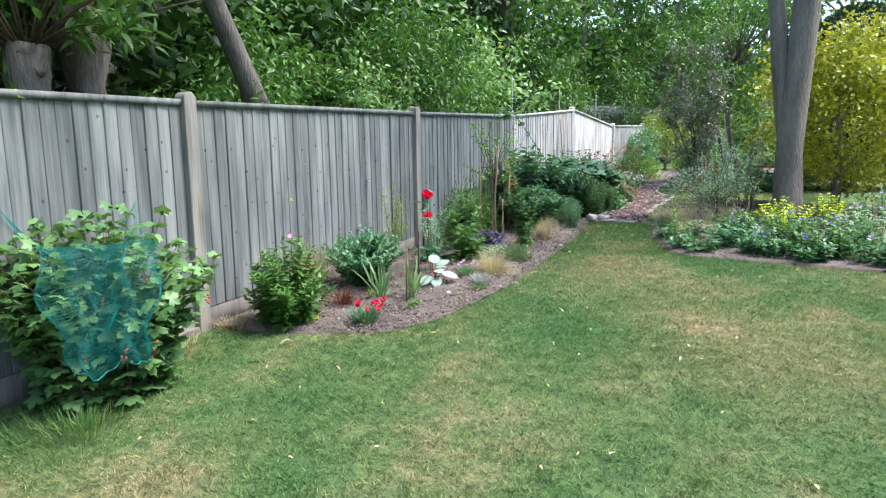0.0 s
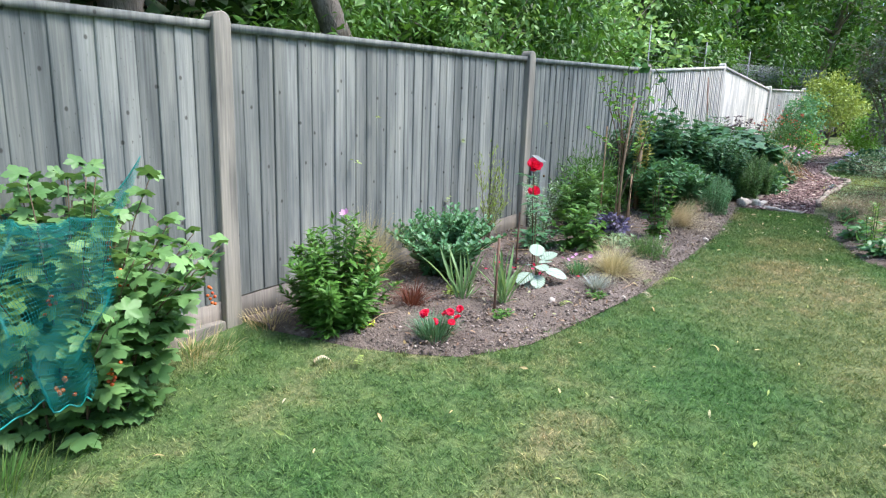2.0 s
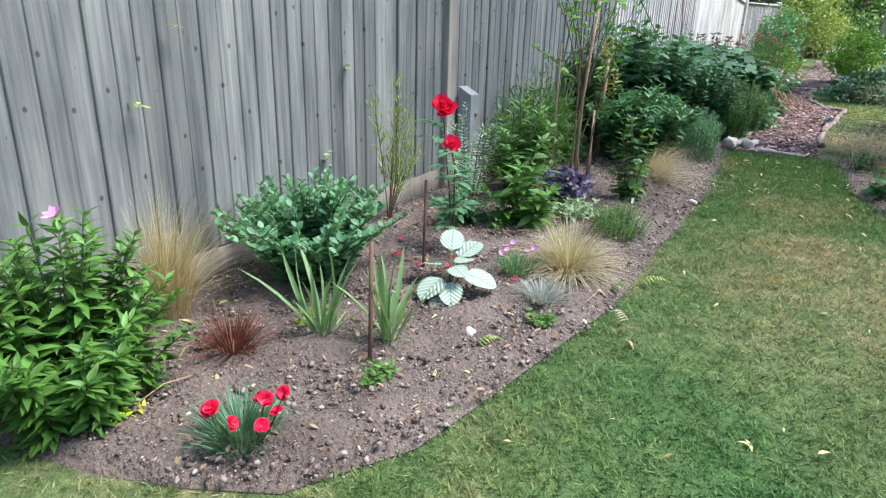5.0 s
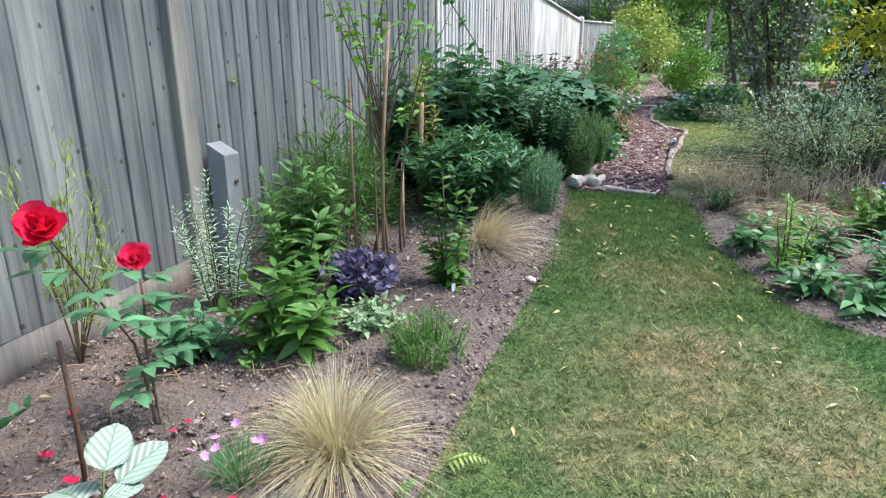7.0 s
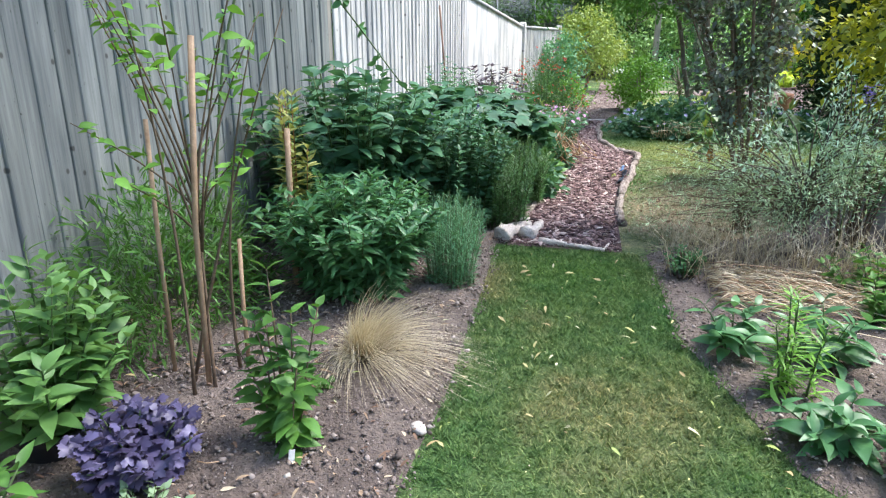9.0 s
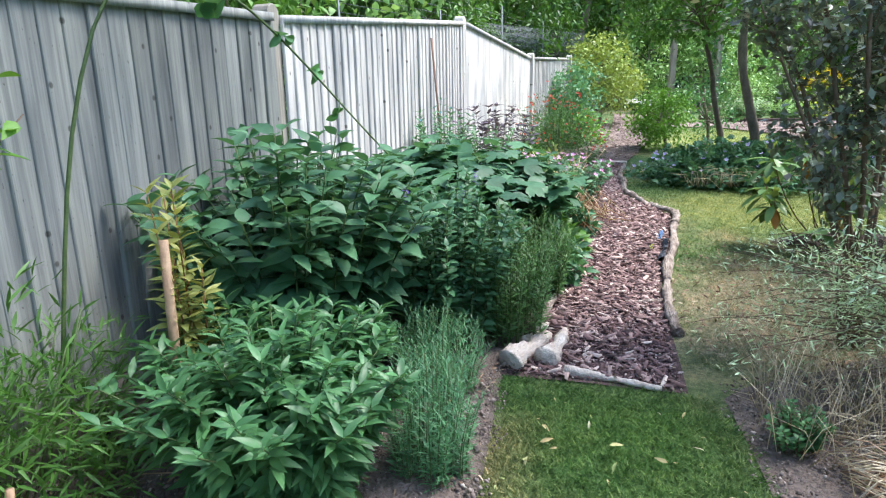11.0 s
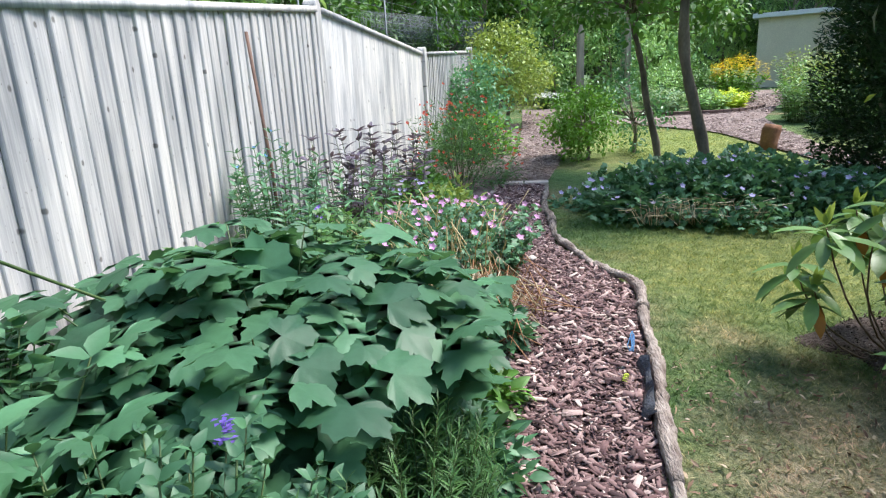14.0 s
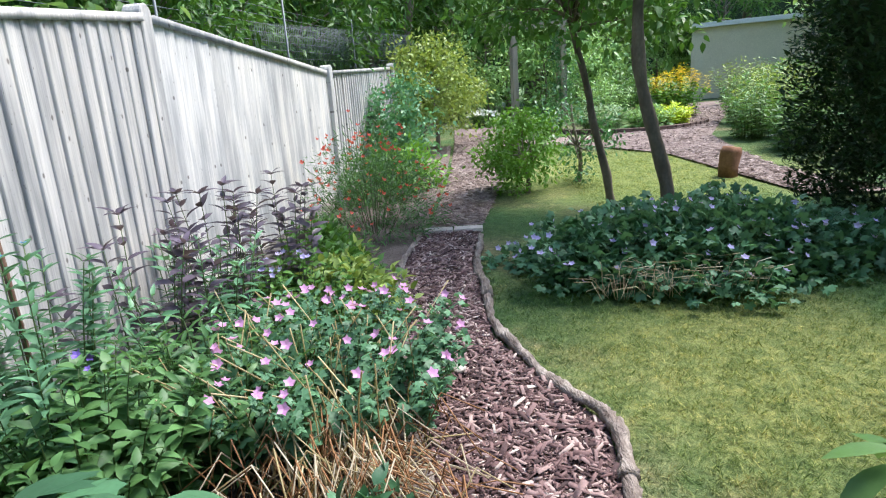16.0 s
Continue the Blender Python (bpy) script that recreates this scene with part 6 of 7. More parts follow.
root, tips = far_clump("ligularia", 2.95, 21.6, "clump of tall golden-yellow flower spikes", 0.75, 0.55, L_BRIGHT, 40, OVATE, 0.14)
sp = Build()
for p in tips:
    q = p + np.stack([rng.normal(size=40) * 0.03, rng.normal(size=40) * 0.03, rng.uniform(-0.05, 0.24, 40)], -1)
    scatter(sp, SMALL, q, around(40, 0.2), np.tile(np.array([0, 0, 1.0]), (40, 1)), 0.06)
tagged(part("blossom", sp, L_YELLOWFL, root, "golden-yellow flower spikes"), kind="stuff")
for x, y, h, r, m, lab in ((1.2, 20.4, 0.45, 0.5, L_GREY, "pale grey-green low flowers in the round bed"), (2.0, 20.3, 0.4, 0.5, L_WOODLIGHT, "pale green low plants in the round bed"), (2.5, 20.6, 0.35, 0.4, L_LIME, "lime-green low plants in the round bed"), (1.5, 21.6, 0.8, 0.6, L_WOODLIGHT, "leafy green perennials in the round bed"), (2.2, 22.4, 0.9, 0.6, L_MID, "tall green perennials in the round bed"),
                          (3.3, 17.6, 0.8, 0.6, L_MID, "ferny green shrub beside the side path"), (3.6, 19.0, 0.95, 0.7, L_SPRING, "bright leafy shrub beside the side path"), (4.4, 21.0, 1.0, 0.7, L_SPRING, "green leafy shrub beside the side path"), (5.0, 23.4, 1.0, 0.8, L_SPRING, "fern-like green clump by the building"), (3.2, 16.1, 0.7, 0.5, L_DARK, "dark low shrub beside the yew"), (6.2, 24.6, 0.9, 0.8, L_MID, "green clump in front of the building"), (2.95, 18.3, 0.75, 0.55, L_LEAFY, "feathery green clump beside the side path"), (3.5, 20.0, 0.8, 0.55, L_LEAFY, "leafy green clump beside the side path"), (4.3, 19.8, 1.1, 0.7, L_MID, "tall leafy green shrub behind the side path"), (2.9, 17.1, 0.6, 0.5, L_MID, "low leafy shrub beside the side path"), (5.3, 21.8, 1.0, 0.8, L_LEAFY, "soft green ferny clump below the building")):
    far_clump("border_plant", x, y, lab, h, r, m, 46, LANCE, 0.13)
root, tips = far_clump("white_flowers", -0.85, 22.3, "low plant covered in white flowers", 0.35, 0.35, L_MID, 30, SMALL, 0.07)
blooms(root, tips, 0.08, L_WHITEFL, 6, 0.3)

# brick edging of the round bed
M_BRICK = surface("edging_brick", (0.10, 0.065, 0.055), (0.2, 0.13, 0.11), 8, 60, 0.9, 0.5)
edge = tagged(new("brick_edging"), "low dark brick edging round the flower bed", "edging")
me = solid("brick", box_bm(0.1, 0.2, 0.1, 0.008), M_BRICK)
for k in range(26):
    a = math.pi * (1.02 + 0.93 * k / 25)
    ob = new("brick", me)
    ob.parent = edge
    x, y = 1.75 + 1.35 * math.cos(a), 20.7 + 0.95 * math.sin(a)
    ob.matrix_local = pose(x, y, gz(y) - 0.02, 0, 0, math.degrees(a))

# garden arch with ivy
root = thing("garden_arch", -0.12, 22.4, "weathered wooden garden arch with climbing ivy", "arch")
for x in (0.0, 1.0):
    for y in (0.0, 0.6):
        link_part("post", solid("post", box_bm(0.11, 0.11, 2.0, 0.006), M_ARCH), M_ARCH, root).location = (x, y, -0.05)
for y in (0.0, 0.6):
    bm = box_bm(1.5, 0.09, 0.12, 0.006)
    link_part("beam", solid("beam", bm, M_ARCH), M_ARCH, root).location = (0.5, y, 1.94)
ivy = Build()
cs = [(0.95 + rng.normal() * 0.12, 0.1 + rng.normal() * 0.1, z) for z in np.linspace(0.2, 2.0, 26)]
crown_leaves(ivy, cs, 0.26, 50, SMALL, 0.08)
part("ivy", ivy, L_DARK, root, "dark ivy on one side")

# terracotta-brown stump beside the side path
root = thing("log_stump", 1.45, 15.75, "short upright brown log stump beside the path", "stump")
b = Build()
tube(b, [(0, 0, -0.04), (0.0, 0, 0.1), (0.02, 0, 0.25), (0.03, 0, 0.31)], [0.10, 0.095, 0.105, 0.09], 12, 0.06)
part("body", b, surface("stump_wood", (0.20, 0.085, 0.045), (0.38, 0.19, 0.11), 8, 50, 0.85, 0.6), root, smooth=True)

# step of two pale slabs
me = solid("paving_slab", box_bm(0.24, 0.13, 0.07, 0.012), M_STONE)
for x in (-1.58, -1.33):
    ob = new("paving_slab", me)
    ob.matrix_world = pose(x, 14.2, gz(14.2) - 0.04, 0, 0, rng.normal() * 3)
    tagged(ob, "pale stone slab across the bark path", "paving slab", "slabs across the path")

# log edging of the path
def log(pts, r, label="weathered bent log edging the bark path", wood=None):
    pts = np.array(pts, float)
    t = np.linspace(0, 1, 22)
    cc = np.stack([np.interp(t, np.linspace(0, 1, len(pts)), pts[:, k]) for k in range(2)], -1)
    y0 = cc[:, 1].mean()
    x0 = cc[:, 0].mean()
    root = thing("edging_log", x0, y0, label, "log", "log edging of the path")
    path = [(x - x0, y - y0, gz(y) - gz(y0) + r * 0.7 + 0.01 * math.sin(9 * y) + 0.004 * math.sin(31 * y)) for x, y in cc]
    b = Build()
    tube(b, path, (r * 0.68 if wood is None else r * np.linspace(1.05, 0.45, 22)) * (1 + 0.16 * np.sin(np.linspace(0, 9, 22) + 3 * y0) + 0.07 * rng.normal(size=22)), 11, 0.12)
    part("wood", b, wood or M_LOG, root, smooth=True)


for y0, y1, r in ((8.98, 9.3, 0.036), (9.27, 9.72, 0.034), (9.7, 10.45, 0.040), (10.44, 11.0, 0.034), (10.98, 11.36, 0.042), (11.34, 11.85, 0.036), (11.84, 12.6, 0.034), (12.6, 13.3, 0.04), (13.3, 13.95, 0.036)):
    log([(path_right(y) + 0.02 + 0.01 * math.sin(8 * y), y) for y in np.linspace(y0, y1, 4)], r)
for y0, y1, r in ((9.0, 9.55, 0.025), (10.0, 10.45, 0.03), (10.46, 11.05, 0.034), (12.9, 13.5, 0.032), (13.5, 14.0, 0.034)):
    log([(bed_edge(y) - 0.01, y) for y in np.linspace(y0, y1, 4)], r)
for x0, y0, x1, y1, r in ((-1.73, 8.50, -1.60, 8.84, 0.05), (-1.58, 8.56, -1.53, 8.92, 0.042), (-1.70, 8.72, -1.62, 8.98, 0.03), (-1.50, 8.52, -1.12, 8.46, 0.02)):
    log([(x0, y0), ((x0 + x1) / 2 + 0.012, (y0 + y1) / 2), (x1, y1)], r, "broken piece of pale bare wood at the path start", M_BAREWOOD)
log([(-1.25, 9.32), (-1.12, 9.36), (-1.0, 9.42)], 0.016, "small broken stick lying across the path edge")
for x, y, s, rz in ((-1.66, 6.62, 0.05, 30), (-1.66, 8.9, 0.07, 80), (-0.62, 7.42, 0.045, 0), (-2.05, 4.45, 0.05, 40), (-1.42, 11.75, 0.06, 0)):
    bm = bmesh.new()
    bmesh.ops.create_icosphere(bm, subdivisions=2, radius=0.5)
    for v in bm.verts:
        v.co *= 1 + 0.35 * noise.noise(v.co * 2.3 + Vector((x * 9, y * 7, 0)))
        v.co = Vector((v.co.x * s, v.co.y * s * 1.5, v.co.z * s * 0.6))
    ob = new("stone", solid("stone", bm, M_STONE, True))
    ob.matrix_world = pose(x, y, gz(y) + s * 0.18 + 0.02, 0, 0, rz)
    tagged(ob, "pale rough stone at the path edge", "stone", "pale stones along the edges")

# dark liner showing at the path edge
b = Build()
v, f = [], []
for k, y in enumerate(np.linspace(10.0, 10.42, 18)):
    x = path_right(y) - 0.03
    w = 0.018 + 0.012 * math.sin(17 * y)
    v += [(x + 0.02, y, gz(y) + 0.058 + 0.012 * math.sin(31 * y)), (x - w * 0.4, y, gz(y) + 0.05 + 0.012 * math.sin(43 * y)), (x - w, y, gz(y) + 0.022)]
    if k:
        a = 3 * k
        for q in (0, 1):
            f += [(a + q, a + q + 1, a + q - 2), (a + q, a + q - 2, a + q - 3)]
b.add(v, f)
M_LINER = surface("dark_plastic_liner", (0.004, 0.006, 0.012), (0.012, 0.02, 0.045), 30, 120, 0.42, 0.8)
tagged(part("plastic_liner", b, M_LINER, None, smooth=True), "crumpled strip of dark blue-black plastic liner at the path edge", "liner")

# ---- island bed planting ----
root = thing("lime_mound", 0.62, 7.85, "rounded lime-yellow flowering mound in the island bed", "plant")
leafy(root, 0.42, 0.34, 44, 9, SMALL, 0.05, L_LIME, None, 0.5, 0.3, 0.2, 3)
root = thing("lime_mound", 1.12, 8.5, "small lime-yellow flowering mound", "plant")
leafy(root, 0.4, 0.22, 24, 9, SMALL, 0.05, L_LIME, None, 0.5, 0.3, 0.2, 3)
for x, y, h, r, m, fl in ((0.15, 7.15, 0.3, 0.35, L_BLUE, L_VIOLET), (0.85, 6.85, 0.34, 0.4, L_MID, L_VIOLET), (1.35, 7.4, 0.42, 0.42, L_GREY, L_LILAC), (1.9, 7.0, 0.4, 0.45, L_BLUE, L_LILAC), (2.6, 7.2, 0.4, 0.5, L_MID, L_LILAC), (1.7, 8.6, 0.45, 0.5, L_DARK, L_LILAC), (0.1, 7.9, 0.28, 0.3, L_MID, L_VIOLET), (0.35, 6.72, 0.2, 0.26, L_DARK, L_VIOLET), (0.75, 6.58, 0.22, 0.3, L_DARK, L_VIOLET), (1.25, 6.55, 0.24, 0.32, L_DARK, L_LILAC), (1.75, 6.5, 0.22, 0.3, L_BLUE, L_LILAC), (0.6, 7.35, 0.34, 0.34, L_DARK, L_VIOLET), (1.05, 7.05, 0.36, 0.36, L_DARK, L_LILAC)):
    root = thing("bedding_plant", x, y, "leafy clump with small violet-blue flowers", "plant", "clumps of the island bed")
    tips, _ = leafy(root, h, r, 34, 9, OVATE, 0.07, m, None, 0.7, 0.25, 0.1, 2)
    blooms(root, tips[:7] + np.array([0, 0, 0.02]), 0.02, fl, 5)
for x, y, h in ((-0.62, 7.42, 0.2), (-0.42, 6.88, 0.16), (-0.30, 7.38, 0.25), (-0.05, 6.9, 0.2), (-0.2, 6.68, 0.14)):
    root = thing("broad_leaf_plant", x, y, "low plant with broad pointed green leaves", "plant", "broad-leaved plants of the island bed")
    leafy(root, h, 0.17, 6, 5, leaf_shape(0.42, 5, 0.2, 0.4), 0.12, L_DARK, None, 0.3, 0.35, 0.2, 2)
root = thing("lily", -0.48, 7.1, "upright young lily stem with whorled narrow leaves", "plant")
leafy(root, 0.42, 0.09, 5, 18, NARROW, 0.085, L_BRIGHT, None, 0.6, 0.2, 0.1, 3, 0.3, 0.005)
root = thing("small_dark_shrub", -0.72, 8.18, "tiny dark green shrub at the bed corner", "shrub")
leafy(root, 0.16, 0.11, 26, 8, SMALL, 0.03, L_DARK, M_TWIG, 0.5, 0.3, 0.2, 3)
root = thing("dry_straw", -0.27, 7.95, "flattened heap of long dry tan and rusty straw stalks", "straw")
for mat, n, wide in ((L_TAN, 230, 0.0022), (M_CANE, 130, 0.0024)):
    b = Build()
    for k in range(n):
        p = np.array([max(rng.normal() * 0.24, -0.3), rng.normal() * 0.13, 0.035 + abs(rng.normal()) * 0.035])
        a = rng.normal() * 0.5 - 0.25
        d = np.array([math.cos(a), math.sin(a), rng.normal() * 0.12]) * rng.uniform(0.06, 0.2)
        q0, q1 = p - d, p + d * rng.uniform(0.6, 1)
        q0[0], q1[0] = max(q0[0], -0.36), max(q1[0], -0.36)
        tube(b, [q0, p + np.array([0, 0, 0.02]), q1], wide, 3)
    tagged(part("straw", b, mat, root), kind="stuff")


# ---- small pieces: grass, clods, chips, fallen leaves ----
def field(name, label, category, mat, shape, count, ys, l, r, size, lift, flat=0.25, stretch=1.0):
    b = Build()
    y = rng.uniform(ys[0], ys[1], count)
    lx, rx = np.array([l(v) for v in y]), np.array([r(v) for v in y])
    x = lx + (rx - lx) * rng.uniform(0.0, 1, count)
    z = np.array([gz(v) for v in y]) + lift * rng.uniform(0.6, 1.4, count)
    scatter(b, shape, np.stack([x, y, z], -1), around(count, 0) + np.stack([np.zeros(count), np.zeros(count), rng.normal(size=count) * flat], -1), np.array([0, 0, 1.0]) + flat * rng.normal(size=(count, 3)), size[0] + (size[1] - size[0]) * rng.uniform(0, 1, count) ** 1.8, stretch)
    return tagged(part(name, b, mat, None), label, category, kind="stuff")


oct_v = np.array([(0.5, 0, 0), (-0.5, 0, 0), (0, 0.42, 0.05), (0, -0.42, -0.03), (0.06, 0.03, 0.34), (0, 0, -0.3)])
oct_f = np.array([(0, 2, 4), (2, 1, 4), (1, 3, 4), (3, 0, 4), (2, 0, 5), (1, 2, 5), (3, 1, 5), (0, 3, 5)])
CLOD = (oct_v, oct_f)
M_DARKCLOD = chip_material("dark_soil_clod", ((0.0, (0.04, 0.027, 0.022)), (0.7, (0.11, 0.078, 0.066)), (0.97, (0.17, 0.125, 0.105)), (1.0, (0.6, 0.58, 0.55))))
lump_v = np.array([(0.5, 0.08, -0.02), (0.2, 0.36, 0.05), (-0.28, 0.3, -0.04), (-0.5, -0.1, 0.03), (-0.12, -0.4, -0.03), (0.34, -0.27, 0.06), (0.12, 0.1, 0.26), (-0.2, -0.04, 0.2), (0, 0, -0.2)])
lump_f = np.array([(0, 1, 6), (1, 2, 6), (2, 7, 6), (2, 3, 7), (3, 4, 7), (4, 5, 7), (5, 6, 7), (5, 0, 6), (1, 0, 8), (2, 1, 8), (3, 2, 8), (4, 3, 8), (5, 4, 8), (0, 5, 8)])
LUMP = (lump_v, lump_f)
chip_v = np.array([(-0.5, -0.14, 0), (0.45, -0.17, 0.02), (0.5, 0.12, 0), (-0.42, 0.16, 0.02), (-0.47, -0.10, 0.06), (0.40, -0.15, 0.07), (0.5, 0.06, 0.05), (-0.36, 0.15, 0.07)])
chip_f = np.array([(4, 5, 6), (4, 6, 7), (0, 1, 5), (0, 5, 4), (1, 2, 6), (1, 6, 5), (2, 3, 7), (2, 7, 6), (3, 0, 4), (3, 4, 7)])
CHIP = (chip_v, chip_f)
soil_l = lambda y: fence_x(y) + 0.05
field("soil_clods", "crumbly grey-brown clods and grit on the bed", "soil", M_CLOD, CLOD, 42000, (3.33, 8.6), soil_l, lambda y: bed_edge(y) + 0.035 + 0.03 * math.sin(19 * y) * math.sin(7.3 * y), (0.003, 0.014), 0.034, 0.8, 0.85)
field("soil_lumps", "flat crumbling lumps of dry soil on the bed", "soil", M_CLOD, LUMP, 9000, (3.35, 8.6), soil_l, lambda y: bed_edge(y) + 0.01 + 0.03 * math.sin(23 * y), (0.008, 0.034), 0.03, 0.45)
field("soil_clods", "crumbly clods and grit on the island bed", "soil", M_CLOD, LUMP, 7000, (6.45, 8.8), lambda y: right_bed_l(y) - 0.03 + 0.02 * math.sin(21 * y), lambda y: min(right_bed_l(y) + 1.6, 3.3 - 1.0 * ((y - 8.2) / 2) ** 2), (0.004, 0.022), 0.03, 0.7)
field("soil_clods", "crumbly dark clods round the rhododendron", "soil", M_DARKCLOD, CLOD, 2600, (10.28, 10.88), lambda y: 0.3 - 0.5 * math.sqrt(max(0.0, 1 - ((y - 10.58) / 0.31) ** 2)), lambda y: 0.3 + 0.5 * math.sqrt(max(0.0, 1 - ((y - 10.58) / 0.31) ** 2)), (0.004, 0.02), 0.038, 0.7)
field("bark_chips", "loose reddish-brown bark chips of the path", "bark chips", M_CHIP, CHIP, 13000, (8.48, 14.1), lambda y: bed_edge(y) + 0.01, lambda y: path_right(y) - 0.02, (0.018, 0.08), 0.018, 0.28, 0.7)
field("bark_crumbs", "small crumbled bark fragments between the chips", "bark chips", M_CHIP, CLOD, 20000, (8.48, 14.1), lambda y: bed_edge(y) + 0.01, lambda y: path_right(y) - 0.02, (0.006, 0.022), 0.016, 0.5, 0.7)
field("bark_chips", "loose bark chips of the far path", "bark chips", M_CHIP_SUNLIT, CHIP, 5000, (14.35, 21), lambda y: bed_edge(y) + 0.06, path_right, (0.03, 0.08), 0.03, 0.16)
field("bark_chips", "loose bark chips of the side path", "bark chips", M_CHIP_SUNLIT, CHIP, 6000, (14.7, 23), side_l, side_r, (0.03, 0.09), 0.03, 0.16)
field("fallen_leaves", "scattered yellowed fallen leaves on the lawn", "leaves", M_DRYLEAF, LANCE, 420, (1.0, 8.3), lambda y: max(bed_edge(y) if y > 3.2 else -3.0, -3.1), lambda y: min(right_bed_l(y) if y > 6.3 else 2.5, 2.5), (0.015, 0.05), 0.025, 0.35)
field("leaf_litter", "brown dry leaves and twigs on the soil", "leaves", M_BROWNLEAF, LANCE, 1900, (3.4, 8.6), soil_l, bed_edge, (0.015, 0.045), 0.05, 0.35)
field("lawn_litter", "brown leaf bits and dry grass on the thin side lawn", "leaves", M_BROWNLEAF, LANCE, 2600, (8.75, 10.5), lambda y: path_right(y) + 0.06, lambda y: 1.2, (0.012, 0.045), 0.022, 0.35)
field("fallen_leaves", "dry leaves and bits on the soil", "leaves", M_DRYLEAF, LANCE, 190, (3.4, 8.3), soil_l, bed_edge, (0.02, 0.05), 0.055, 0.3)
b = Build()
n = 20
P = np.stack([-2.5 + rng.normal(size=n) * 0.22, 4.95 + rng.normal(size=n) * 0.22, np.zeros(n)], -1)
P[:, 2] = [gz(v) + 0.055 for v in P[:, 1]]
scatter(b, ROUND, P, around(n, 0.1), np.array([0, 0, 1.0]) + 0.4 * rng.normal(size=(n, 3)), rng.uniform(0.02, 0.036, n))
tagged(part("fallen_petals", b, L_CRIMSON, None), "fallen crimson rose petals on the soil", "petals", kind="stuff")

# dry twigs on the soil
b = Build()
for k in range(70):
    y = rng.uniform(3.5, 8.4)
    x = rng.uniform(fence_x(y) + 0.15, bed_edge(y) - 0.05)
    a, h = rng.uniform(0, 6.28), rng.uniform(0.03, 0.11)
    d = np.array([math.cos(a), math.sin(a), 0]) * h
    p = np.array([x, y, gz(y) + 0.052])
    tube(b, [p - d, p + rng.normal(size=3) * 0.012, p + d], 0.0022, 4)
tagged(part("dry_twigs", b, M_CANE, None), "thin dry twigs lying on the soil", "twigs", kind="stuff")

# leaf sprigs that poke through the fence
for x, y, z in ((-3.34, 4.03, 1.08), (-3.33, 4.19, 1.37), (-3.29, 5.01, 0.75), (-3.44, 2.01, 1.75), (-3.22, 6.5, 1.35), (-3.30, 5.2, 1.2)):
    root = thing("fence_sprig", x, y, "small green leaf sprig growing through the fence", "sprig", "sprigs in the fence", z=z)
    b = Build()
    n = 5
    scatter(b, OVATE, rng.normal(size=(n, 3)) * 0.012 + np.array([0.04, 0, 0]), around(n, 0.1) + np.array([0.6, 0, 0]), np.array([0, 0, 1.0]) + 0.4 * rng.normal(size=(n, 3)), rng.uniform(0.025, 0.045, n))
    part("leaves", b, L_SPRING, root)

# fern fronds and a curled leaf dropped at the lawn edge
def frond(x, y, turn, length, mat, label):
    root = thing("fern_frond", x, y, label, "frond", "fallen fronds on the lawn")
    b = Build()
    d = np.array([math.cos(turn), math.sin(turn), 0.0])
    s = np.array([-d[1], d[0], 0.0])
    t = np.linspace(0, 1, 9)
    mid = np.outer(t - 0.5, d) * length + np.outer(0.035 + 0.02 * np.sin(3 * t), (0, 0, 1.0))
    tube(b, mid, 0.0016, 4)
    for sg in (1, -1):
        scatter(b, LANCE, mid, sg * s + 0.5 * d + np.zeros((9, 3)), np.tile(np.array([0, 0, 1.0]), (9, 1)), length * 0.38 * (1.05 - 0.75 * t))
    part("leaflets", b, mat, root)


frond(-1.56, 5.27, 0.3, 0.11, L_SPRING, "yellow-green fern frond lying on the lawn")
frond(-1.68, 5.12, 1.2, 0.08, L_MID, "small green fern frond lying on the lawn edge")
frond(-1.60, 4.86, 2.6, 0.08, L_TAN, "curled orange-brown dead leaf on the lawn")
frond(-2.57, 3.03, 0.5, 0.08, L_TAN, "dry brown curled leaf on the lawn")
frond(-2.42, 3.13, 2.0, 0.09, L_SPRING, "yellowing leaves on the lawn edge")
frond(-1.95, 4.42, 0.9, 0.09, L_SPRING, "yellowing weed leaf on the bed edge")

# low seedlings
for x, y, m, lab in ((-2.72, 3.45, L_LIME, "tuft of lime-yellow seedlings on the soil"), (-2.62, 4.22, L_SPRING, "small pale green weed on the soil"), (-2.15, 4.02, L_MID, "small green weed at the stake"), (-1.86, 4.66, L_MID, "low round green leaves on the bed edge"), (-2.5, 5.55, L_MID, "small green weed on the soil"), (-2.1, 6.75, L_MID, "small green weed under the shrub")):
    root = thing("seedling", x, y, lab, "seedling")
    leafy(root, 0.07, 0.08, 9, 4, OVATE, 0.045, m, None, 0.4, 0.2, 0.3, 2, 0.5, 0.0015)

# white plant labels pushed into the soil
M_LABEL = surface("white_plastic", (0.68, 0.69, 0.70), (0.78, 0.78, 0.78), 12, 80, 0.4, 0.1)
for x, y, turn in ((-2.86, 5.82, 25), (-1.97, 6.36, 40), (-2.98, 4.95, 10)):
    root = thing("plant_label", x, y, "small white plastic plant label pushed into the soil", "plant label", "plant labels in the border")
    root.rotation_euler = (radians(-12), radians(8), radians(turn))
    root.scale = (0.65, 0.65, 0.65)
    link_part("stem", solid("stem", box_bm(0.008, 0.0025, 0.09, 0.0006, -0.03), M_LABEL), M_LABEL, root)
    link_part("head", solid("head", box_bm(0.028, 0.0025, 0.05, 0.001, 0.06), M_LABEL), M_LABEL, root)

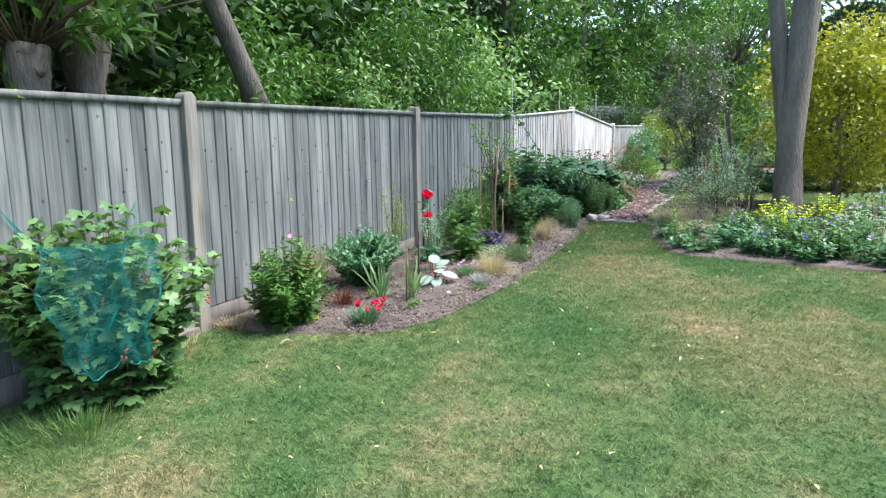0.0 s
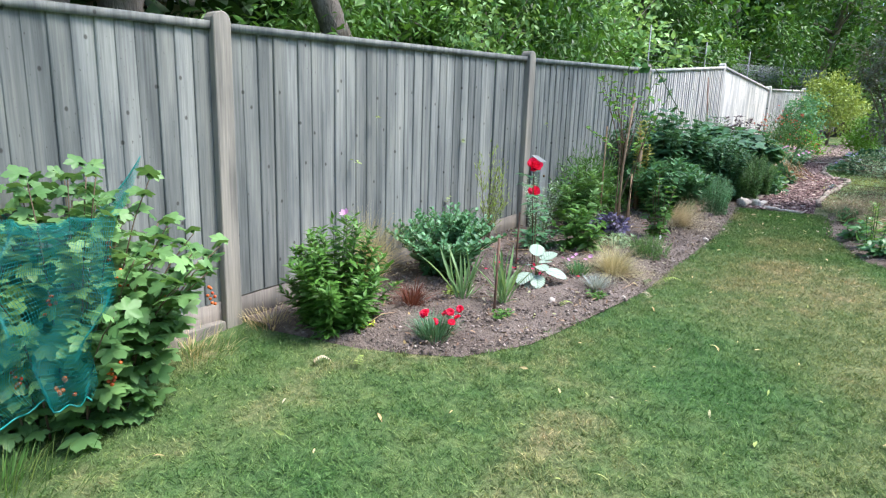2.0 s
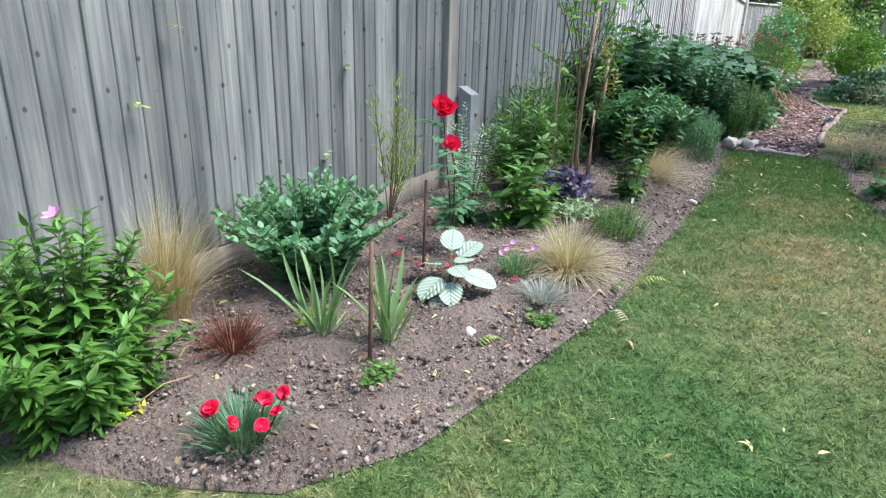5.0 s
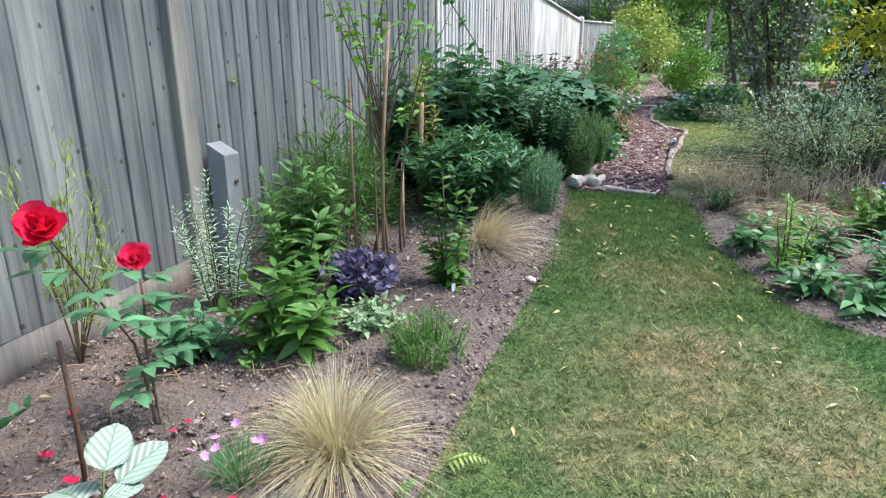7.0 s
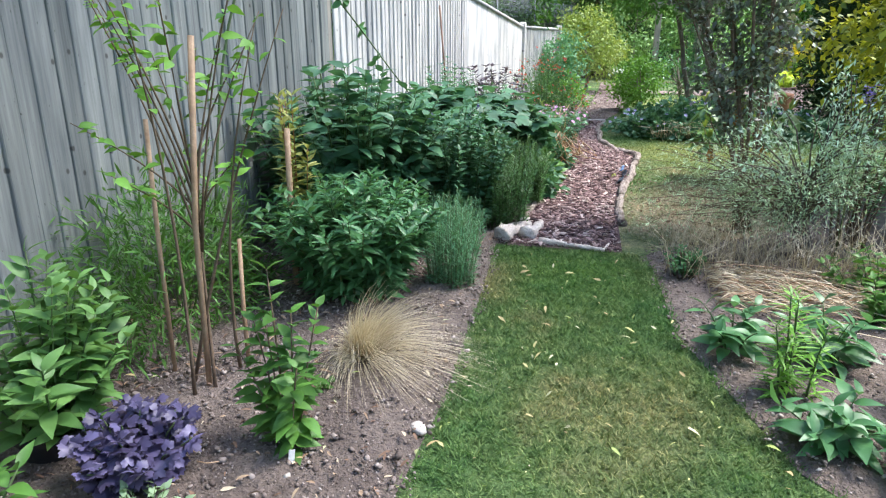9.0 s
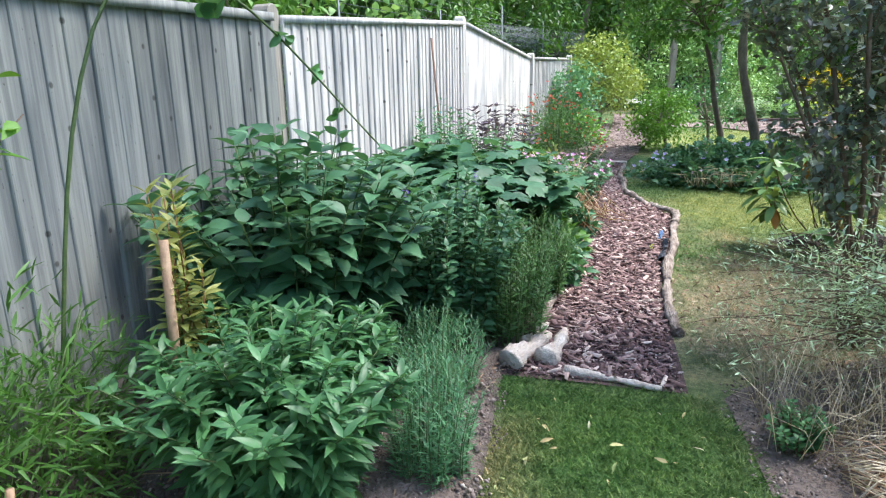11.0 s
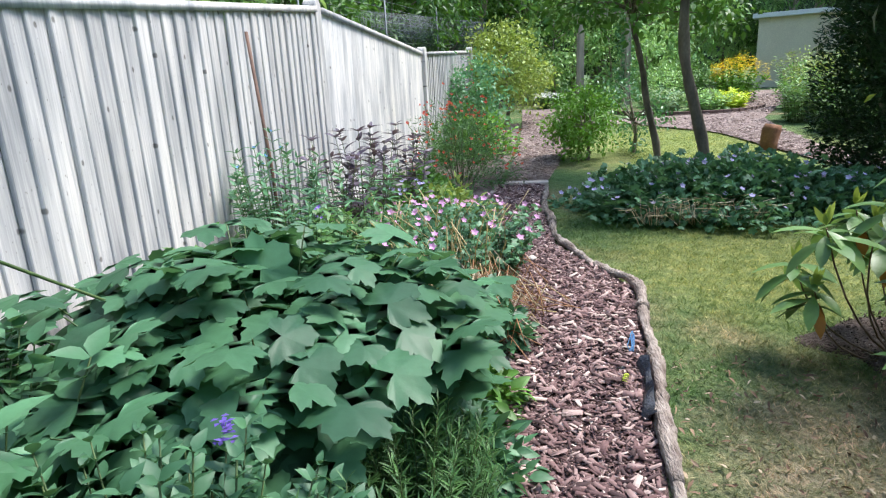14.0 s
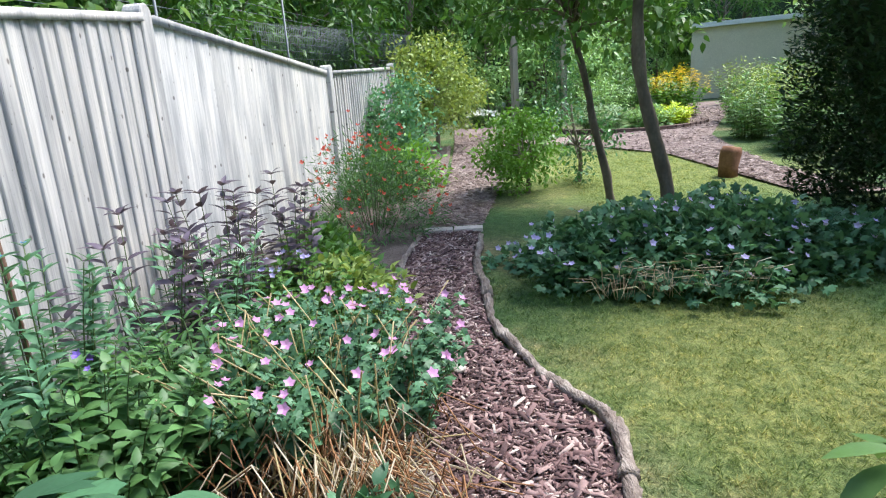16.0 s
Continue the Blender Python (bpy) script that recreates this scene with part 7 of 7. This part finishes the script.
# frayed blue cord and a yellow leaf at the log edging
root = thing("twine", -0.99, 10.62, "frayed scrap of bright blue cord on the log edging", "cord")
M_CORD = surface("blue_cord", (0.03, 0.12, 0.3), (0.08, 0.26, 0.45), 30, 120, 0.6, 0.3)
for k in range(6):
    b = Build()
    w = rng.normal(size=3) * 0.012
    tube(b, [(0.0, 0.05, 0.05), (-0.01 + w[0], 0.0 + w[1], 0.055), (-0.02 - w[1], -0.06 + w[2], 0.035), (-0.03 + w[2], -0.12, 0.03)], 0.0022, 5)
    part("strand", b, M_CORD, root)
frond(-1.08, 10.28, 1.0, 0.05, L_LIME, "yellow fallen leaf on the bark path")

# long uncut grass at the fence foot
root = thing("long_grass", -3.22, 2.75, "rough dry and green grass along the fence foot", "grass")
tuft(root, 120, 0.12, 0.16, L_STRAW, 0.003, 0.9, 0.22, 0.6, (0, 0), "dry_tuft")
tuft(root, 120, 0.12, 0.12, L_MID, 0.003, 0.7, 0.25, 0.6)
root = thing("long_grass", -2.75, 1.75, "rough green grass under the currant bush", "grass")
tuft(root, 200, 0.13, 0.12, L_MID, 0.0035, 0.7, 0.36, 0.6)
tuft(root, 110, 0.12, 0.12, L_SPRING, 0.003, 0.8, 0.4, 0.6, (0, 0), "pale_tuft")
root = thing("long_grass", -3.2, 3.22, "dry strawy grass beside the fence post", "grass")
tuft(root, 160, 0.1, 0.14, L_STRAW, 0.003, 1.0, 0.14, 0.6)

# lawn blades
def lawn_blades(count, ys, l, r, size, label):
    b = Build()
    tufts = count // 7
    y = rng.uniform(ys[0], ys[1], tufts)
    lx, rx = np.array([l(v) for v in y]), np.array([r(v) for v in y])
    x = lx + (rx - lx) * rng.uniform(0, 1, tufts)
    x, y = np.repeat(x, 7) + rng.normal(size=tufts * 7) * 0.015, np.repeat(y, 7) + rng.normal(size=tufts * 7) * 0.015
    count = len(x)
    z = np.interp(y, (-20, 0, 11, 16, 23), (-0.6, 0, 0.66, 0.86, 1.2)) - 0.003
    x = x - 0.05 * rng.uniform(0, 1, count) ** 2
    d = around(count, 0) * rng.uniform(0.25, 1.3, (count, 1))
    d[:, 2] = 0.55
    blade = (np.array([(0, 0, 0), (0.4, 0.055, 0.04), (0.4, -0.055, 0.04), (1, 0, -0.02)]), np.array([(0, 2, 1), (1, 2, 3)]))
    up = np.array([0, 0, 1.0]) + 0.45 * rng.normal(size=(count, 3))
    scatter(b, blade, np.stack([x, y, z], -1), d, up, size[0] + (size[1] - size[0]) * rng.uniform(0, 1, count) ** 1.4)
    tagged(part("lawn_grass", b, M_GRASS, None), label, "grass", kind="stuff")


near_l = line((-1, -3.45), (3.1, -3.25), (3.2, -2.8), (3.3, -2.46), (3.49, -2.06), (3.83, -1.85), (4.4, -1.74), (5.0, -1.64), (5.7, -1.64), (6.8, -1.61), (7.9, -1.68), (8.45, -1.74))
near_r = line((0, 1.6), (3, 2.2), (6.0, 2.6), (6.2, 1.2), (6.3, 0.7), (6.5, -0.27), (6.67, -0.51), (7.1, -0.65), (7.5, -0.79), (8.1, -0.83), (8.45, -0.92))
lawn_blades(330000, (0.6, 6.25), near_l, near_r, (0.016, 0.044), "short grass blades of the near lawn")
lawn_blades(75000, (6.25, 8.45), near_l, near_r, (0.016, 0.044), "short grass blades of the lawn strip")
lawn_blades(100000, (8.7, 13.0), lambda y: path_right(y) + 0.05, lambda y: 1.4, (0.016, 0.042), "short grass blades of the side lawn")
lawn_blades(25000, (14.6, 18.7), lambda y: -0.2, lambda y: 1.5, (0.02, 0.04), "short grass blades of the far lawn")

# the nearest large bark chips, each a piece of the path
shapes = []
for k in range(4):
    b = Build()
    v = CHIP[0] * np.array([1, 0.7 + 0.15 * k, 1.2]) + rng.normal(size=CHIP[0].shape) * 0.025
    b.add(v, CHIP[1])
    me = b.mesh("bark_chip")
    me.materials.append(M_CHIP_SINGLE)
    shapes.append(me)
for k in range(290):
    y = rng.uniform(8.55, 11.4)
    x = rng.uniform(bed_edge(y) + 0.05, path_right(y) - 0.05)
    ob = new("bark_chip", shapes[k % 4])
    ob.parent = bark_path
    size = 0.035 + 0.05 * rng.uniform(0, 1) ** 1.6
    ob.matrix_local = Matrix.LocRotScale((x, y, gz(y) + 0.03), Euler((rng.normal() * 0.18, rng.normal() * 0.18, rng.uniform(0, 6.28))), (size, size, size))
